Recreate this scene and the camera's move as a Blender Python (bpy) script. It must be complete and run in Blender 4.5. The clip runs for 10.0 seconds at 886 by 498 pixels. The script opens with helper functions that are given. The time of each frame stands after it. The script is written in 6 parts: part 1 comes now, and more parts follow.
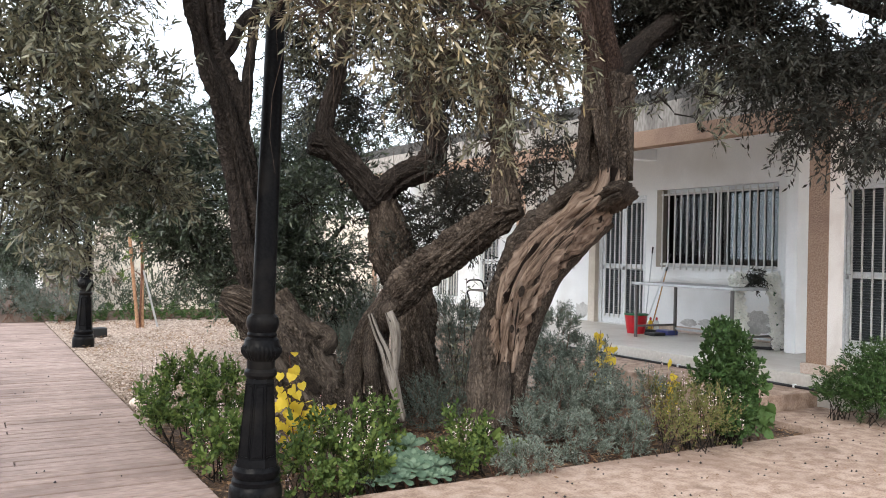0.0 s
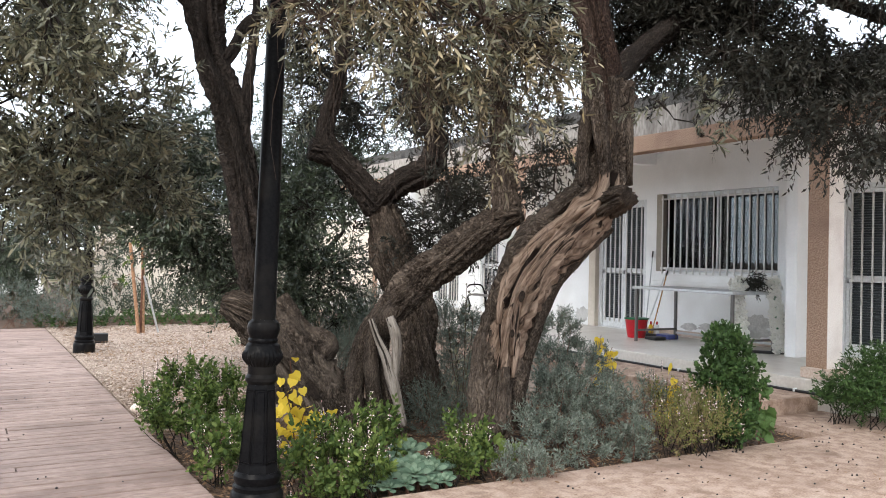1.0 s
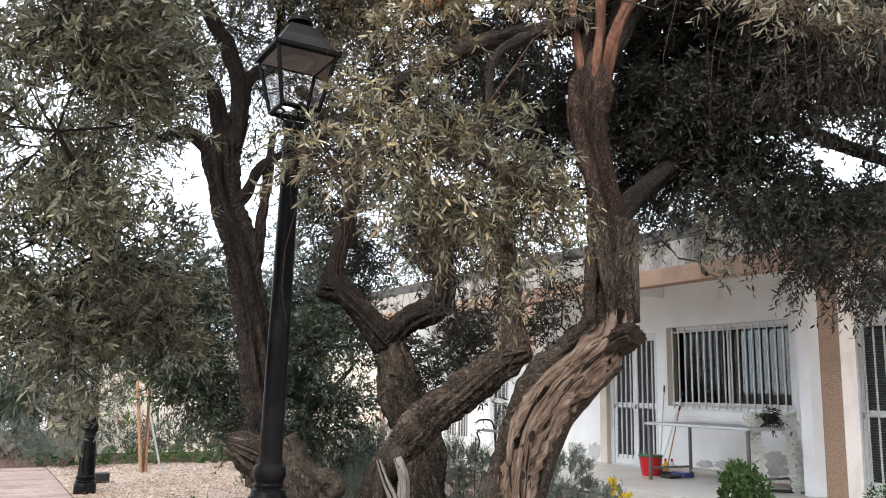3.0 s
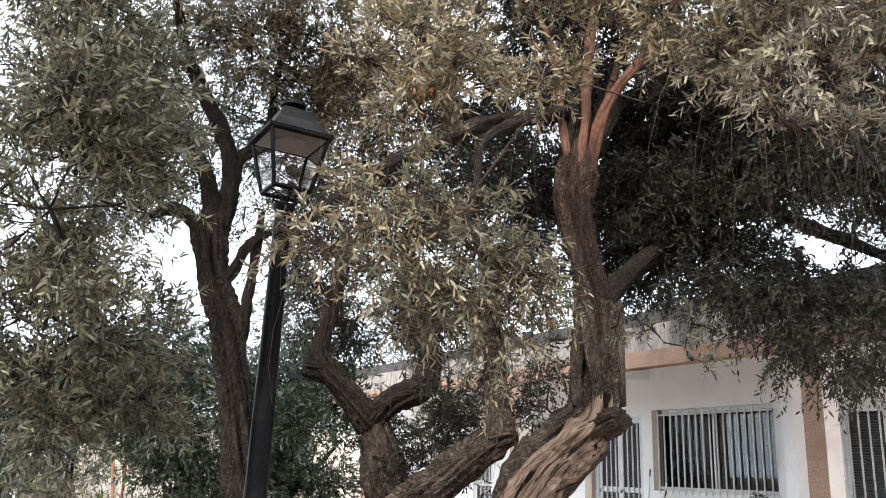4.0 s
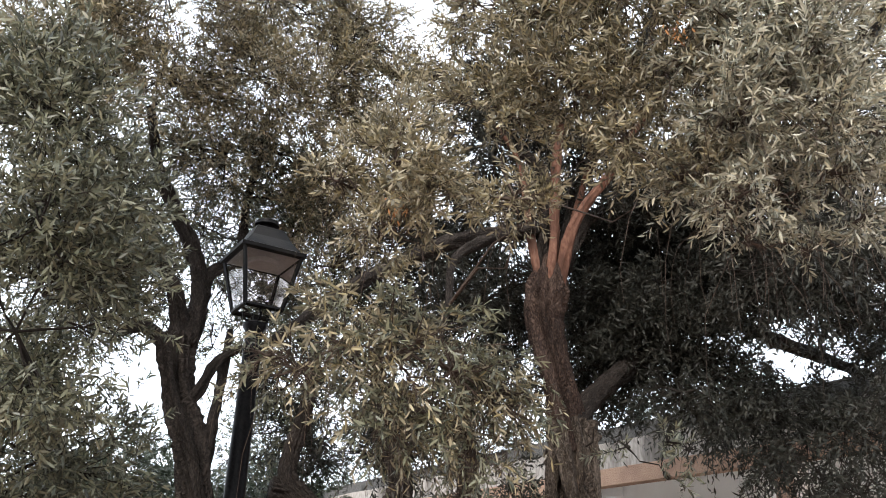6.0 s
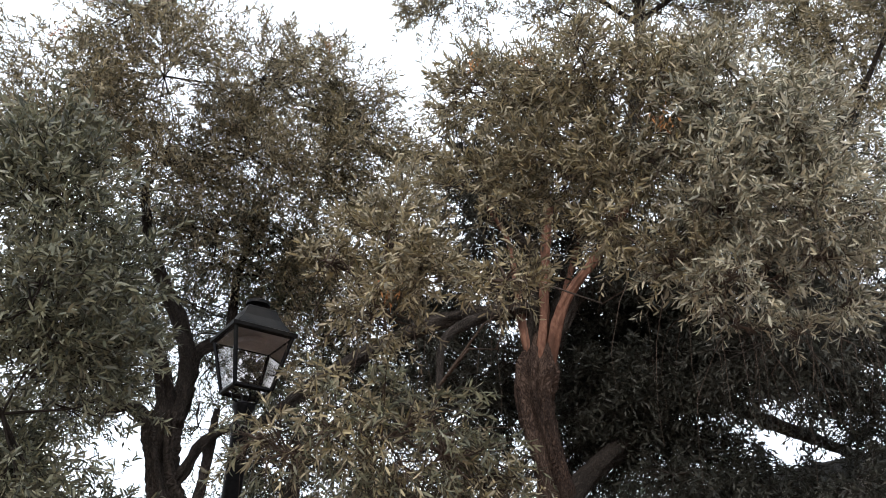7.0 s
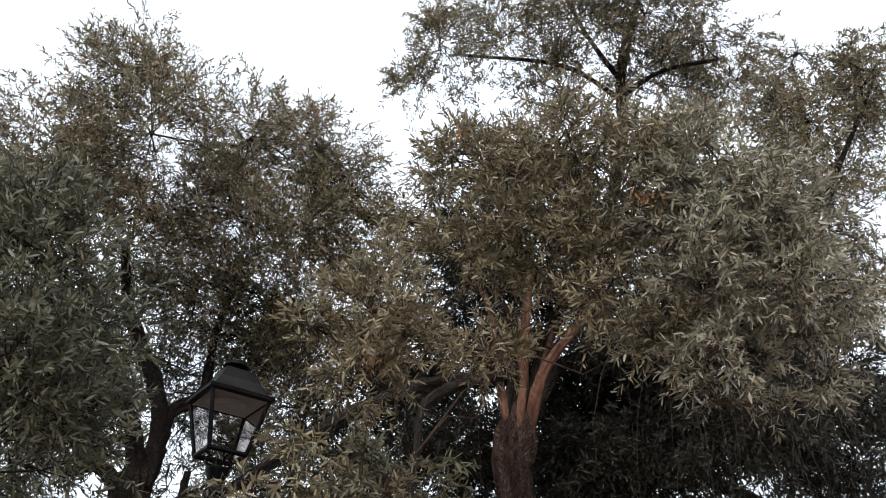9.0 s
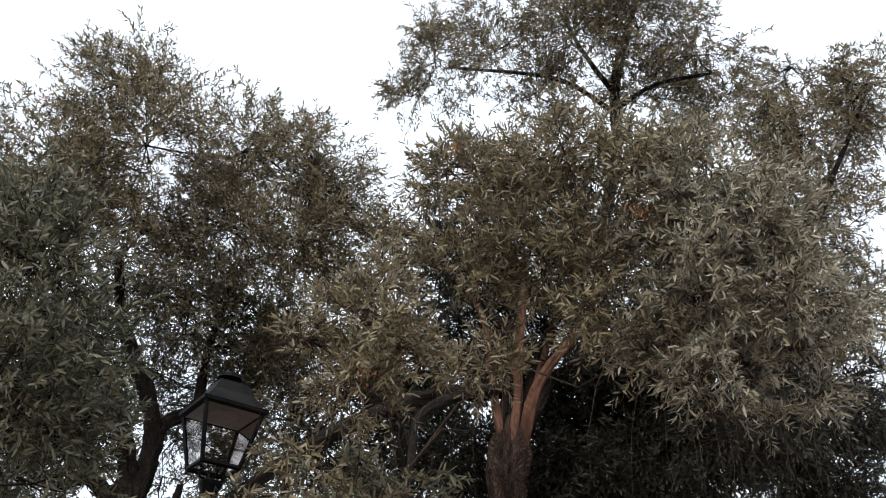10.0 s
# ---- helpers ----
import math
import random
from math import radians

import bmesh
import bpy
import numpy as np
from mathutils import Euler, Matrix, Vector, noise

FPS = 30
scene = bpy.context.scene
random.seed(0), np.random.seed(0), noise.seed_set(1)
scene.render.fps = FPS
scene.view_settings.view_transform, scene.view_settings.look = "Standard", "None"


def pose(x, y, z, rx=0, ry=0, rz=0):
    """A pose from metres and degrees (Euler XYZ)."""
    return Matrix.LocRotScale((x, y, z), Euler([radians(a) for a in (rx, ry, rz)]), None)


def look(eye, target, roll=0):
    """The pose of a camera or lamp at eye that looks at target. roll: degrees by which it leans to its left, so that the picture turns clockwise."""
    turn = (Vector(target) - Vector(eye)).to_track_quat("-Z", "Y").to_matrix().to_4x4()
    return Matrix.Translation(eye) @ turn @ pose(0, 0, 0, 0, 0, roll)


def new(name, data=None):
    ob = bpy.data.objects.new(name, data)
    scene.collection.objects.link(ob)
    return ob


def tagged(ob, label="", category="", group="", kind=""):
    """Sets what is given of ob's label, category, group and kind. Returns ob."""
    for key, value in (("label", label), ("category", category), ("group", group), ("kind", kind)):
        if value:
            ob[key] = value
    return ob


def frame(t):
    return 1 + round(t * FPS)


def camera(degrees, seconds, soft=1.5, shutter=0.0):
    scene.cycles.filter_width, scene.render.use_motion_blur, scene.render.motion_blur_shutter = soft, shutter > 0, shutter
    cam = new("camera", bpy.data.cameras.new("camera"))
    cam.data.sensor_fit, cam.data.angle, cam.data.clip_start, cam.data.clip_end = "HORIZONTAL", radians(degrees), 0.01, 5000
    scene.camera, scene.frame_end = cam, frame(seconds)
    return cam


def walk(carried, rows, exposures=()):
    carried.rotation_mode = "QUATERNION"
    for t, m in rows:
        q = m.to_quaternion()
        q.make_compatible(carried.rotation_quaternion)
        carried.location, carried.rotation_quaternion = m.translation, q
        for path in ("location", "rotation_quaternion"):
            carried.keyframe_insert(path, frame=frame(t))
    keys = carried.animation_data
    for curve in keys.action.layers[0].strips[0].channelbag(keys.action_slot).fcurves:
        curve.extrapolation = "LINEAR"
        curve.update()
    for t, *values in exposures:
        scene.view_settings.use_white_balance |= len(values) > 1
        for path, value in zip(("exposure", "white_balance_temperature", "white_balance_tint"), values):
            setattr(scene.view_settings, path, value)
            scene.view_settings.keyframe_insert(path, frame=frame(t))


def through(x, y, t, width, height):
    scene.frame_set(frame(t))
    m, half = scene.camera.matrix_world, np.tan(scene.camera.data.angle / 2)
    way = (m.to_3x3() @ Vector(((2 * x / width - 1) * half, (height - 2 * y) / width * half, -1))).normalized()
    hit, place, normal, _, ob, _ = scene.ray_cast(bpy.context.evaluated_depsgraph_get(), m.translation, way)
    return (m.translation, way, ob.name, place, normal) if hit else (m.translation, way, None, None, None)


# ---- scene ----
cam = camera(55.85, 10.0, soft=1.0)
# seconds, heading, tilt up, lean, x, y, z: a phone held at eye height, tilted and raised into the crowns
ROWS = [
    (0, -29.91, 0.19, -1.27, 0, 0, 1.6), (0.5, -29.94, 0.32, -1.16, -0.005, -0.005, 1.603),
    (1, -29.89, 0.49, -1.13, -0.008, -0.013, 1.606), (1.5, -29.78, 0.96, -1.12, -0.01, -0.023, 1.612),
    (2, -29.51, 3.13, -0.81, -0.012, -0.037, 1.628), (2.5, -29.28, 6.42, -0.74, -0.017, -0.043, 1.646),
    (4, -30.51, 14.72, -1.51, -0.073, -0.082, 1.686), (4.5, -31.58, 17.19, -1.75, -0.081, -0.079, 1.697),
    (5, -31.87, 18.61, -1.35, -0.085, -0.073, 1.707), (5.5, -32.16, 20.07, -0.92, -0.092, -0.071, 1.714),
    (7, -33.38, 27.54, -0.44, -0.154, -0.105, 1.744), (7.5, -33.89, 29.09, -0.82, -0.166, -0.109, 1.746),
    (8, -34.58, 30.07, -0.92, -0.176, -0.109, 1.749), (8.5, -35.09, 31.08, -1.12, -0.187, -0.11, 1.753),
    (9, -35.48, 31.87, -1.14, -0.194, -0.11, 1.756), (9.5, -35.75, 32.53, -1.1, -0.199, -0.111, 1.757),
    (10, -35.89, 32.69, -1.03, -0.2, -0.112, 1.758),
]
walk(cam, [(t, pose(x, y, z, 90 + tilt, lean, turn)) for t, turn, tilt, lean, x, y, z in ROWS],
     exposures=[(0, 0.62), (2.5, 0.68), (4.5, 0.92), (5.5, 0.88), (7, 0.2), (8.5, -0.12), (10, -0.3)])

# ---- daylight: thin bright overcast with a veiled sun ----
SUN_EL, SUN_AZ = radians(38), radians(230)
world = bpy.data.worlds.new("sky")
scene.world = world
world.use_nodes = True
wn, wl = world.node_tree.nodes, world.node_tree.links
sky = wn.new("ShaderNodeTexSky")
sky.sky_type, sky.sun_disc = "NISHITA", False
sky.sun_elevation, sky.sun_rotation = SUN_EL, SUN_AZ
sky.dust_density, sky.air_density = 4.0, 1.0
veil = wn.new("ShaderNodeMixRGB")
veil.inputs[0].default_value = 0.8
veil.inputs[2].default_value = (11.1, 12.0, 13.2, 1)
wl.new(sky.outputs[0], veil.inputs[1])
wl.new(veil.outputs[0], wn["Background"].inputs[0])
wn["Background"].inputs[1].default_value = 0.16
sun = new("sun", bpy.data.lights.new("sun", "SUN"))
sun.data.energy, sun.data.angle, sun.data.color = 2.2, radians(30), (1.0, 0.94, 0.86)
sun.matrix_world = look((math.sin(SUN_AZ) * 40, math.cos(SUN_AZ) * 40, 40 * math.tan(SUN_EL)), (0, 0, 0))

# ---- small builders ----
def mesh_object(name, bm, material, parent=None, label=""):
    me = bpy.data.meshes.new(name)
    bm.to_mesh(me)
    bm.free()
    me.materials.append(material)
    ob = new(name, me)
    ob.parent = parent
    return tagged(ob, label)


def part(name, bm, material, parent, label=""):
    return mesh_object(name, bm, material, parent, label)


def thing(name, place, label, category, group="", kind=""):
    ob = new(name)
    ob.empty_display_size = 0.1
    ob.matrix_world = place if isinstance(place, Matrix) else Matrix.Translation(place)
    return tagged(ob, label, category, group, kind)


def smooth(ob, angle=40):
    me = ob.data
    me.shade_smooth()
    me.set_sharp_from_angle(angle=radians(angle))
    return ob


def box(bm, x0, x1, y0, y1, z0, z1, bevel=0.0):
    vs = [bm.verts.new(c) for c in ((x0, y0, z0), (x1, y0, z0), (x1, y1, z0), (x0, y1, z0),
                                    (x0, y0, z1), (x1, y0, z1), (x1, y1, z1), (x0, y1, z1))]
    fs = [bm.faces.new([vs[i] for i in f]) for f in ((3, 2, 1, 0), (4, 5, 6, 7), (0, 1, 5, 4), (1, 2, 6, 5), (2, 3, 7, 6), (3, 0, 4, 7))]
    if bevel:
        bmesh.ops.bevel(bm, geom=list({e for f in fs for e in f.edges}), offset=bevel, segments=2, affect="EDGES", profile=0.6)
    return bm


def boxes(*items, bevel=0.0):
    bm = bmesh.new()
    for it in items:
        box(bm, *it, bevel=bevel)
    return bm


def lathe(bm, profile, sides=24, flutes=None):
    rings = []
    for r, z in profile:
        ring = []
        for i in range(sides):
            a = 2 * math.pi * i / sides
            k = 1.0
            if flutes and flutes[0] < z < flutes[1]:
                k = 1 - 0.08 * (i % 2)
            ring.append(bm.verts.new((r * k * math.cos(a), r * k * math.sin(a), z)))
        rings.append(ring)
    for a, b in zip(rings, rings[1:]):
        for i in range(sides):
            bm.faces.new((a[i], a[(i + 1) % sides], b[(i + 1) % sides], b[i]))
    bm.faces.new(rings[0][::-1])
    bm.faces.new(rings[-1])
    return bm


def spline(points, step):
    """Catmull-Rom through (x, y, z, r) rows, cut into steps of about that length."""
    p = np.array(points, float)
    p = np.vstack([2 * p[0] - p[1], p, 2 * p[-1] - p[-2]])
    p[:, 3] = np.maximum(p[:, 3], 0.003)
    out = []
    for a, b, c, d in zip(p, p[1:], p[2:], p[3:]):
        n = max(1, int(np.linalg.norm(c[:3] - b[:3]) / step))
        for i in range(n):
            t = i / n
            out.append(0.5 * (2 * b + (c - a) * t + (2 * a - 5 * b + 4 * c - d) * t * t + (3 * b - a - 3 * c + d) * t ** 3))
    out.append(p[-2])
    return np.array(out)


def frames_along(path):
    tang = np.gradient(path[:, :3], axis=0)
    tang /= np.linalg.norm(tang, axis=1)[:, None] + 1e-9
    side = np.cross(tang[0], (0.31, 0.9, 0.2))
    out = []
    for t in tang:
        side = side - t * (side @ t)
        side /= np.linalg.norm(side)
        out.append((side, np.cross(t, side)))
    return out


def tube(bm, points, sides=8, step=0.08, rough=0.0, seed=0.0, cap=True, bare=None):
    """A tapered limb through the points; rough gives twisted ridges and knots. Its grain runs along it.
    bare: (way, from, to), the side and the stretch of it that has lost its bark."""
    path = spline(points, step)
    rings, run = [], 0.0
    grain, girth = bm.verts.layers.float_vector.new("grain"), float(np.mean(path[:, 3]))
    stripped = bm.verts.layers.float.new("bare")
    for k, (row, (u, v)) in enumerate(zip(path, frames_along(path))):
        run += np.linalg.norm(row[:3] - path[k - 1][:3]) if k else 0
        ring = []
        for i in range(sides):
            a = 2 * math.pi * i / sides
            r = max(row[3], 0.002)
            if rough:
                w = a + 0.7 * run + seed
                c1, s1 = math.cos(w), math.sin(w)
                furrow = 1 - 2.4 * abs(noise.noise((c1 * 2.2 + seed, s1 * 2.2, run * 0.6)))
                crease = 1 - 2.4 * abs(noise.noise((c1 * 6.5 + seed, s1 * 6.5, run * 0.9)))
                lump = noise.noise((c1 * 0.9 + seed, s1 * 0.9, run * 2.0))
                fine = noise.noise((c1 * 16 + seed, s1 * 16, run * 9.0))
                r *= 1 + rough * (0.3 * furrow - 0.18 + 0.16 * crease - 0.06 + 0.2 * lump + 0.08 * fine)
            nude = 0.0
            if bare:
                part_way = k / (len(path) - 1)
                facing = float((u * math.cos(a) + v * math.sin(a)) @ np.array(bare[0]))
                nude = max(0.0, min(1.0, 0.5 + 1.3 * (facing - 0.62))) * min(1.0, max(0.0, (part_way - bare[1]) * 9)) * min(1.0, max(0.0, (bare[2] - part_way) * 9))
                gully = 1 - 2.6 * abs(noise.noise((math.cos(w) * 6.0 + 3, math.sin(w) * 6.0, run * 1.1)))
                r *= 1 + nude * (0.16 * gully - 0.1)
            vert = bm.verts.new(row[:3] + (u * math.cos(a) + v * math.sin(a)) * r)
            vert[grain] = (girth * math.cos(a) + seed, girth * math.sin(a), run)
            vert[stripped] = nude
            ring.append(vert)
        rings.append(ring)
    for a, b in zip(rings, rings[1:]):
        for i in range(sides):
            bm.faces.new((a[i], a[(i + 1) % sides], b[(i + 1) % sides], b[i]))
    if cap:
        bm.faces.new(rings[0][::-1])
        bm.faces.new(rings[-1])
    return bm


# ---- materials ----
def material(name, build, rough=0.8, metal=0.0):
    m = bpy.data.materials.new(name)
    m.use_nodes = True
    n, l = m.node_tree.nodes, m.node_tree.links
    s = n["Principled BSDF"]
    s.inputs["Roughness"].default_value, s.inputs["Metallic"].default_value = rough, metal
    s.inputs["Specular IOR Level"].default_value = 0.12 if rough > 0.6 else 0.3
    build(n, l, s)
    return m


def coords(n, l, scale=(1, 1, 1)):
    c, m = n.new("ShaderNodeTexCoord"), n.new("ShaderNodeMapping")
    m.inputs["Scale"].default_value = scale
    l.new(c.outputs["Object"], m.inputs[0])
    return m.outputs[0]


def tex(n, l, at, scale, detail=4.0):
    t = n.new("ShaderNodeTexNoise")
    t.inputs["Scale"].default_value, t.inputs["Detail"].default_value = scale, detail
    l.new(at, t.inputs["Vector"])
    return t


def ramp(n, l, fac, *stops):
    r = n.new("ShaderNodeValToRGB")
    while len(r.color_ramp.elements) < len(stops):
        r.color_ramp.elements.new(0.5)
    for e, (p, c) in zip(r.color_ramp.elements, stops):
        e.position, e.color = p, (*c, 1)
    l.new(fac, r.inputs[0])
    return r.outputs[0]


def mix(n, l, fac, a, b, how="MIX"):
    m = n.new("ShaderNodeMixRGB")
    m.blend_type = how
    for i, x in enumerate((fac, a, b)):
        if isinstance(x, (int, float)):
            m.inputs[i].default_value = x
        elif isinstance(x, tuple):
            m.inputs[i].default_value = (*x, 1)
        else:
            l.new(x, m.inputs[i])
    return m.outputs[0]


def bump(n, l, s, height, strength, distance=0.02):
    b = n.new("ShaderNodeBump")
    b.inputs["Strength"].default_value, b.inputs["Distance"].default_value = strength, distance
    l.new(height, b.inputs["Height"])
    l.new(b.outputs[0], s.inputs["Normal"])


def mottled(name, a, b, c, fine=60, coarse=2.5, rough=0.85, relief=0.3, scale=(1, 1, 1), metal=0.0, depth=0.01):
    """A worn surface: fine grain a to b, with broad stains towards c."""
    def build(n, l, s):
        at = coords(n, l, scale)
        g, w = tex(n, l, at, fine, 6), tex(n, l, at, coarse, 5)
        col = ramp(n, l, g.outputs[0], (0.4, a), (0.6, b))
        col = mix(n, l, ramp(n, l, w.outputs[0], (0.5, (0, 0, 0)), (0.66, (1, 1, 1))), col, c)
        l.new(col, s.inputs["Base Color"])
        bump(n, l, s, g.outputs[0], relief, depth)
    return material(name, build, rough, metal)


def plain(name, colour, rough=0.5, metal=0.0, vary=0.15, fine=30):
    d = tuple(v * (1 - vary) for v in colour)
    return mottled(name, colour, d, d, fine=fine, coarse=6, rough=rough, relief=0.05, metal=metal, depth=0.003)


def leafy(name, *tones, rough=0.5, through=0.25):
    """Leaves whose tone differs from leaf to leaf."""
    def build(n, l, s):
        g = n.new("ShaderNodeNewGeometry")
        r = n.new("ShaderNodeValToRGB")
        r.color_ramp.interpolation = "LINEAR"
        while len(r.color_ramp.elements) < len(tones):
            r.color_ramp.elements.new(0.5)
        for i, (e, c) in enumerate(zip(r.color_ramp.elements, tones)):
            e.position, e.color = i / (len(tones) - 1), (*c, 1)
        l.new(g.outputs["Random Per Island"], r.inputs[0])
        at = coords(n, l)
        w = tex(n, l, at, 1.6, 3)
        col = mix(n, l, ramp(n, l, w.outputs[0], (0.4, (0, 0, 0)), (0.65, (0.35, 0.35, 0.35))), r.outputs[0], tones[-1])
        l.new(col, s.inputs["Base Color"])
        s.inputs["Specular IOR Level"].default_value = 0.5 if rough < 0.5 else 0.2
        t, m = n.new("ShaderNodeBsdfTranslucent"), n.new("ShaderNodeMixShader")
        l.new(col, t.inputs[0])
        m.inputs[0].default_value = through
        l.new(s.outputs[0], m.inputs[1])
        l.new(t.outputs[0], m.inputs[2])
        l.new(m.outputs[0], n["Material Output"].inputs[0])
    return material(name, build, rough)


def along_grain(n, l, scale):
    a, m = n.new("ShaderNodeAttribute"), n.new("ShaderNodeMapping")
    a.attribute_name = "grain"
    m.inputs["Scale"].default_value = scale
    l.new(a.outputs["Vector"], m.inputs[0])
    return m.outputs[0]


def bark_nodes(n, l, dark, mid, light, stretch, scale):
    """Colour and height of flaky bark that runs along a limb."""
    at = along_grain(n, l, (1, 1, 1 / stretch))
    warp = tex(n, l, at, 7, 4)
    at2 = mix(n, l, 0.08, at, warp.outputs[1], "ADD")
    ridge = tex(n, l, at2, scale, 3)
    big, fine = tex(n, l, at, 9, 8), tex(n, l, along_grain(n, l, (1, 1, 0.4)), 120, 6)
    spots = tex(n, l, coords(n, l), 3.0, 6)
    col = ramp(n, l, big.outputs[0], (0.3, dark), (0.5, mid), (0.74, light))
    col = mix(n, l, 0.5, col, ramp(n, l, fine.outputs[0], (0.34, dark), (0.5, mid), (0.68, light)))
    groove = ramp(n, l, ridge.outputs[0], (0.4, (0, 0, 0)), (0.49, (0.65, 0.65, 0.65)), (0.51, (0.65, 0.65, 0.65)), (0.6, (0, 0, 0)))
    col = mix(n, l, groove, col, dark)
    col = mix(n, l, ramp(n, l, spots.outputs[0], (0.5, (0, 0, 0)), (0.7, (0.4, 0.4, 0.4))), col, light)
    deep = ramp(n, l, ridge.outputs[0], (0.36, (1, 1, 1)), (0.5, (0, 0, 0)), (0.64, (1, 1, 1)))
    return col, mix(n, l, 0.35, deep, fine.outputs[0])


def wood_nodes(n, l, dark, mid, light):
    """Colour and height of bare weathered wood: long streaks, dark splits and pits."""
    at = along_grain(n, l, (1, 1, 0.06))
    warp = tex(n, l, along_grain(n, l, (1, 1, 0.6)), 9, 3)
    bent = mix(n, l, 0.025, at, warp.outputs[1], "ADD")
    streak, fine, split = tex(n, l, bent, 48, 7), tex(n, l, bent, 140, 5), tex(n, l, bent, 25, 5)
    pits = tex(n, l, along_grain(n, l, (1, 1, 0.35)), 22, 5)
    col = ramp(n, l, streak.outputs[0], (0.34, dark), (0.48, mid), (0.64, light))
    col = mix(n, l, 0.35, col, ramp(n, l, fine.outputs[0], (0.35, dark), (0.6, light)))
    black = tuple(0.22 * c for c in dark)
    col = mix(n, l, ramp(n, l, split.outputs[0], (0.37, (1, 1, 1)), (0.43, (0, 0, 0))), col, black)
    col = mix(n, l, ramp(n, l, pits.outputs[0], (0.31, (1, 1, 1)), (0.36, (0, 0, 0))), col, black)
    return col, mix(n, l, 0.5, split.outputs[0], pits.outputs[0])


def bark_build(dark, mid, light, stretch=3.2, scale=58):
    def build(n, l, s):
        col, height = bark_nodes(n, l, dark, mid, light, stretch, scale)
        l.new(col, s.inputs["Base Color"])
        bump(n, l, s, height, 1.0, 0.02)
    return build


def heartwood_build(dark, mid, light):
    def build(n, l, s):
        col, height = wood_nodes(n, l, dark, mid, light)
        l.new(col, s.inputs["Base Color"])
        bump(n, l, s, height, 1.0, 0.03)
    return build


OLD_BARK = ((0.012, 0.0088, 0.0068), (0.077, 0.059, 0.0455), (0.2, 0.16, 0.129))
OLD_WOOD = ((0.042, 0.027, 0.02), (0.15, 0.102, 0.075), (0.31, 0.235, 0.18))


def stripped_build(n, l, s):
    """Bark with a long bare strip of heartwood, torn along its edges."""
    bark, h1 = bark_nodes(n, l, *OLD_BARK, 4.0, 66)
    wood, h2 = wood_nodes(n, l, *OLD_WOOD)
    a, add = n.new("ShaderNodeAttribute"), n.new("ShaderNodeMath")
    a.attribute_name, add.operation = "bare", "ADD"
    torn = tex(n, l, along_grain(n, l, (1, 1, 0.16)), 17, 7)
    l.new(a.outputs["Fac"], add.inputs[0])
    l.new(torn.outputs[0], add.inputs[1])
    where = ramp(n, l, add.outputs[0], (0.84, (0, 0, 0)), (0.9, (1, 1, 1)))
    l.new(mix(n, l, where, bark, wood), s.inputs["Base Color"])
    bump(n, l, s, mix(n, l, where, h1, h2), 1.0, 0.025)


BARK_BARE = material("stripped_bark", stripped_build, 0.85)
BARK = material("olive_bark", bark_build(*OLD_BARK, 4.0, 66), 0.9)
# Bark copy with backlit limbs' shade in its colour; also serves dark stems.
BARK_DARK_SHADE = material("dark_shade_bark", bark_build((0.01, 0.008, 0.007), (0.03, 0.024, 0.02), (0.07, 0.056, 0.048), 4.0, 66), 0.9)
HEARTWOOD = material("heartwood", heartwood_build(*OLD_WOOD), 0.75)
# Near-black colour that stands for the shade inside knot holes.
HOLLOW_SHADE = mottled("hollow_shade", (0.012, 0.009, 0.007), (0.03, 0.022, 0.017), (0.008, 0.006, 0.005), fine=60, coarse=9, rough=0.95, relief=0.6)
DEADWOOD = material("silvered_deadwood", heartwood_build((0.075, 0.06, 0.05), (0.19, 0.162, 0.136), (0.31, 0.278, 0.24)), 0.8)
YOUNG_BARK = mottled("young_bark", (0.104, 0.051, 0.0343), (0.16, 0.083, 0.0581), (0.068, 0.034, 0.0238), fine=40, coarse=7, rough=0.85, relief=0.5, scale=(1, 1, 0.4))
TWIG_BARK = mottled("twig_bark", (0.05, 0.036, 0.028), (0.095, 0.07, 0.056), (0.035, 0.026, 0.021), fine=40, coarse=6, rough=0.85, relief=0.3)
BARK_RED = material("reddish_bark", bark_build((0.012, 0.008, 0.007), (0.05, 0.032, 0.025), (0.115, 0.078, 0.06), 4.0, 66), 0.9)
OLIVE = leafy("olive_leaf", (0.017, 0.02, 0.013), (0.062, 0.068, 0.044), (0.18, 0.175, 0.105), (0.235, 0.238, 0.16), (0.047, 0.054, 0.039), (0.2, 0.182, 0.108), (0.062, 0.06, 0.04), rough=0.4)
# Lighter olive leaf copy: brighter light on the right clumps is painted in.
OLIVE_PALE_LIT = leafy("olive_leaf_pale_lit", (0.043, 0.045, 0.033), (0.16, 0.16, 0.114), (0.37, 0.335, 0.228), (0.55, 0.52, 0.415), (0.105, 0.112, 0.087), (0.4, 0.345, 0.232), (0.14, 0.127, 0.09), rough=0.4)
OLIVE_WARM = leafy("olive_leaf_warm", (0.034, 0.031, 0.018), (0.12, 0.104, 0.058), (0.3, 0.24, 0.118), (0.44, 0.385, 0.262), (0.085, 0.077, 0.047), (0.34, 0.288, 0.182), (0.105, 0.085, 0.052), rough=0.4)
# Olive leaf darkened: the shade of inner and rear crown clumps is painted in.
OLIVE_DARK_SHADE = leafy("olive_leaf_dark_shade", (0.0135, 0.0145, 0.0115), (0.026, 0.027, 0.021), (0.05, 0.048, 0.038), (0.023, 0.022, 0.018), rough=0.5, through=0.15)
EVERGREEN = leafy("evergreen_leaf", (0.014, 0.022, 0.014), (0.034, 0.05, 0.028), (0.075, 0.095, 0.055), (0.03, 0.042, 0.025), rough=0.4, through=0.12)
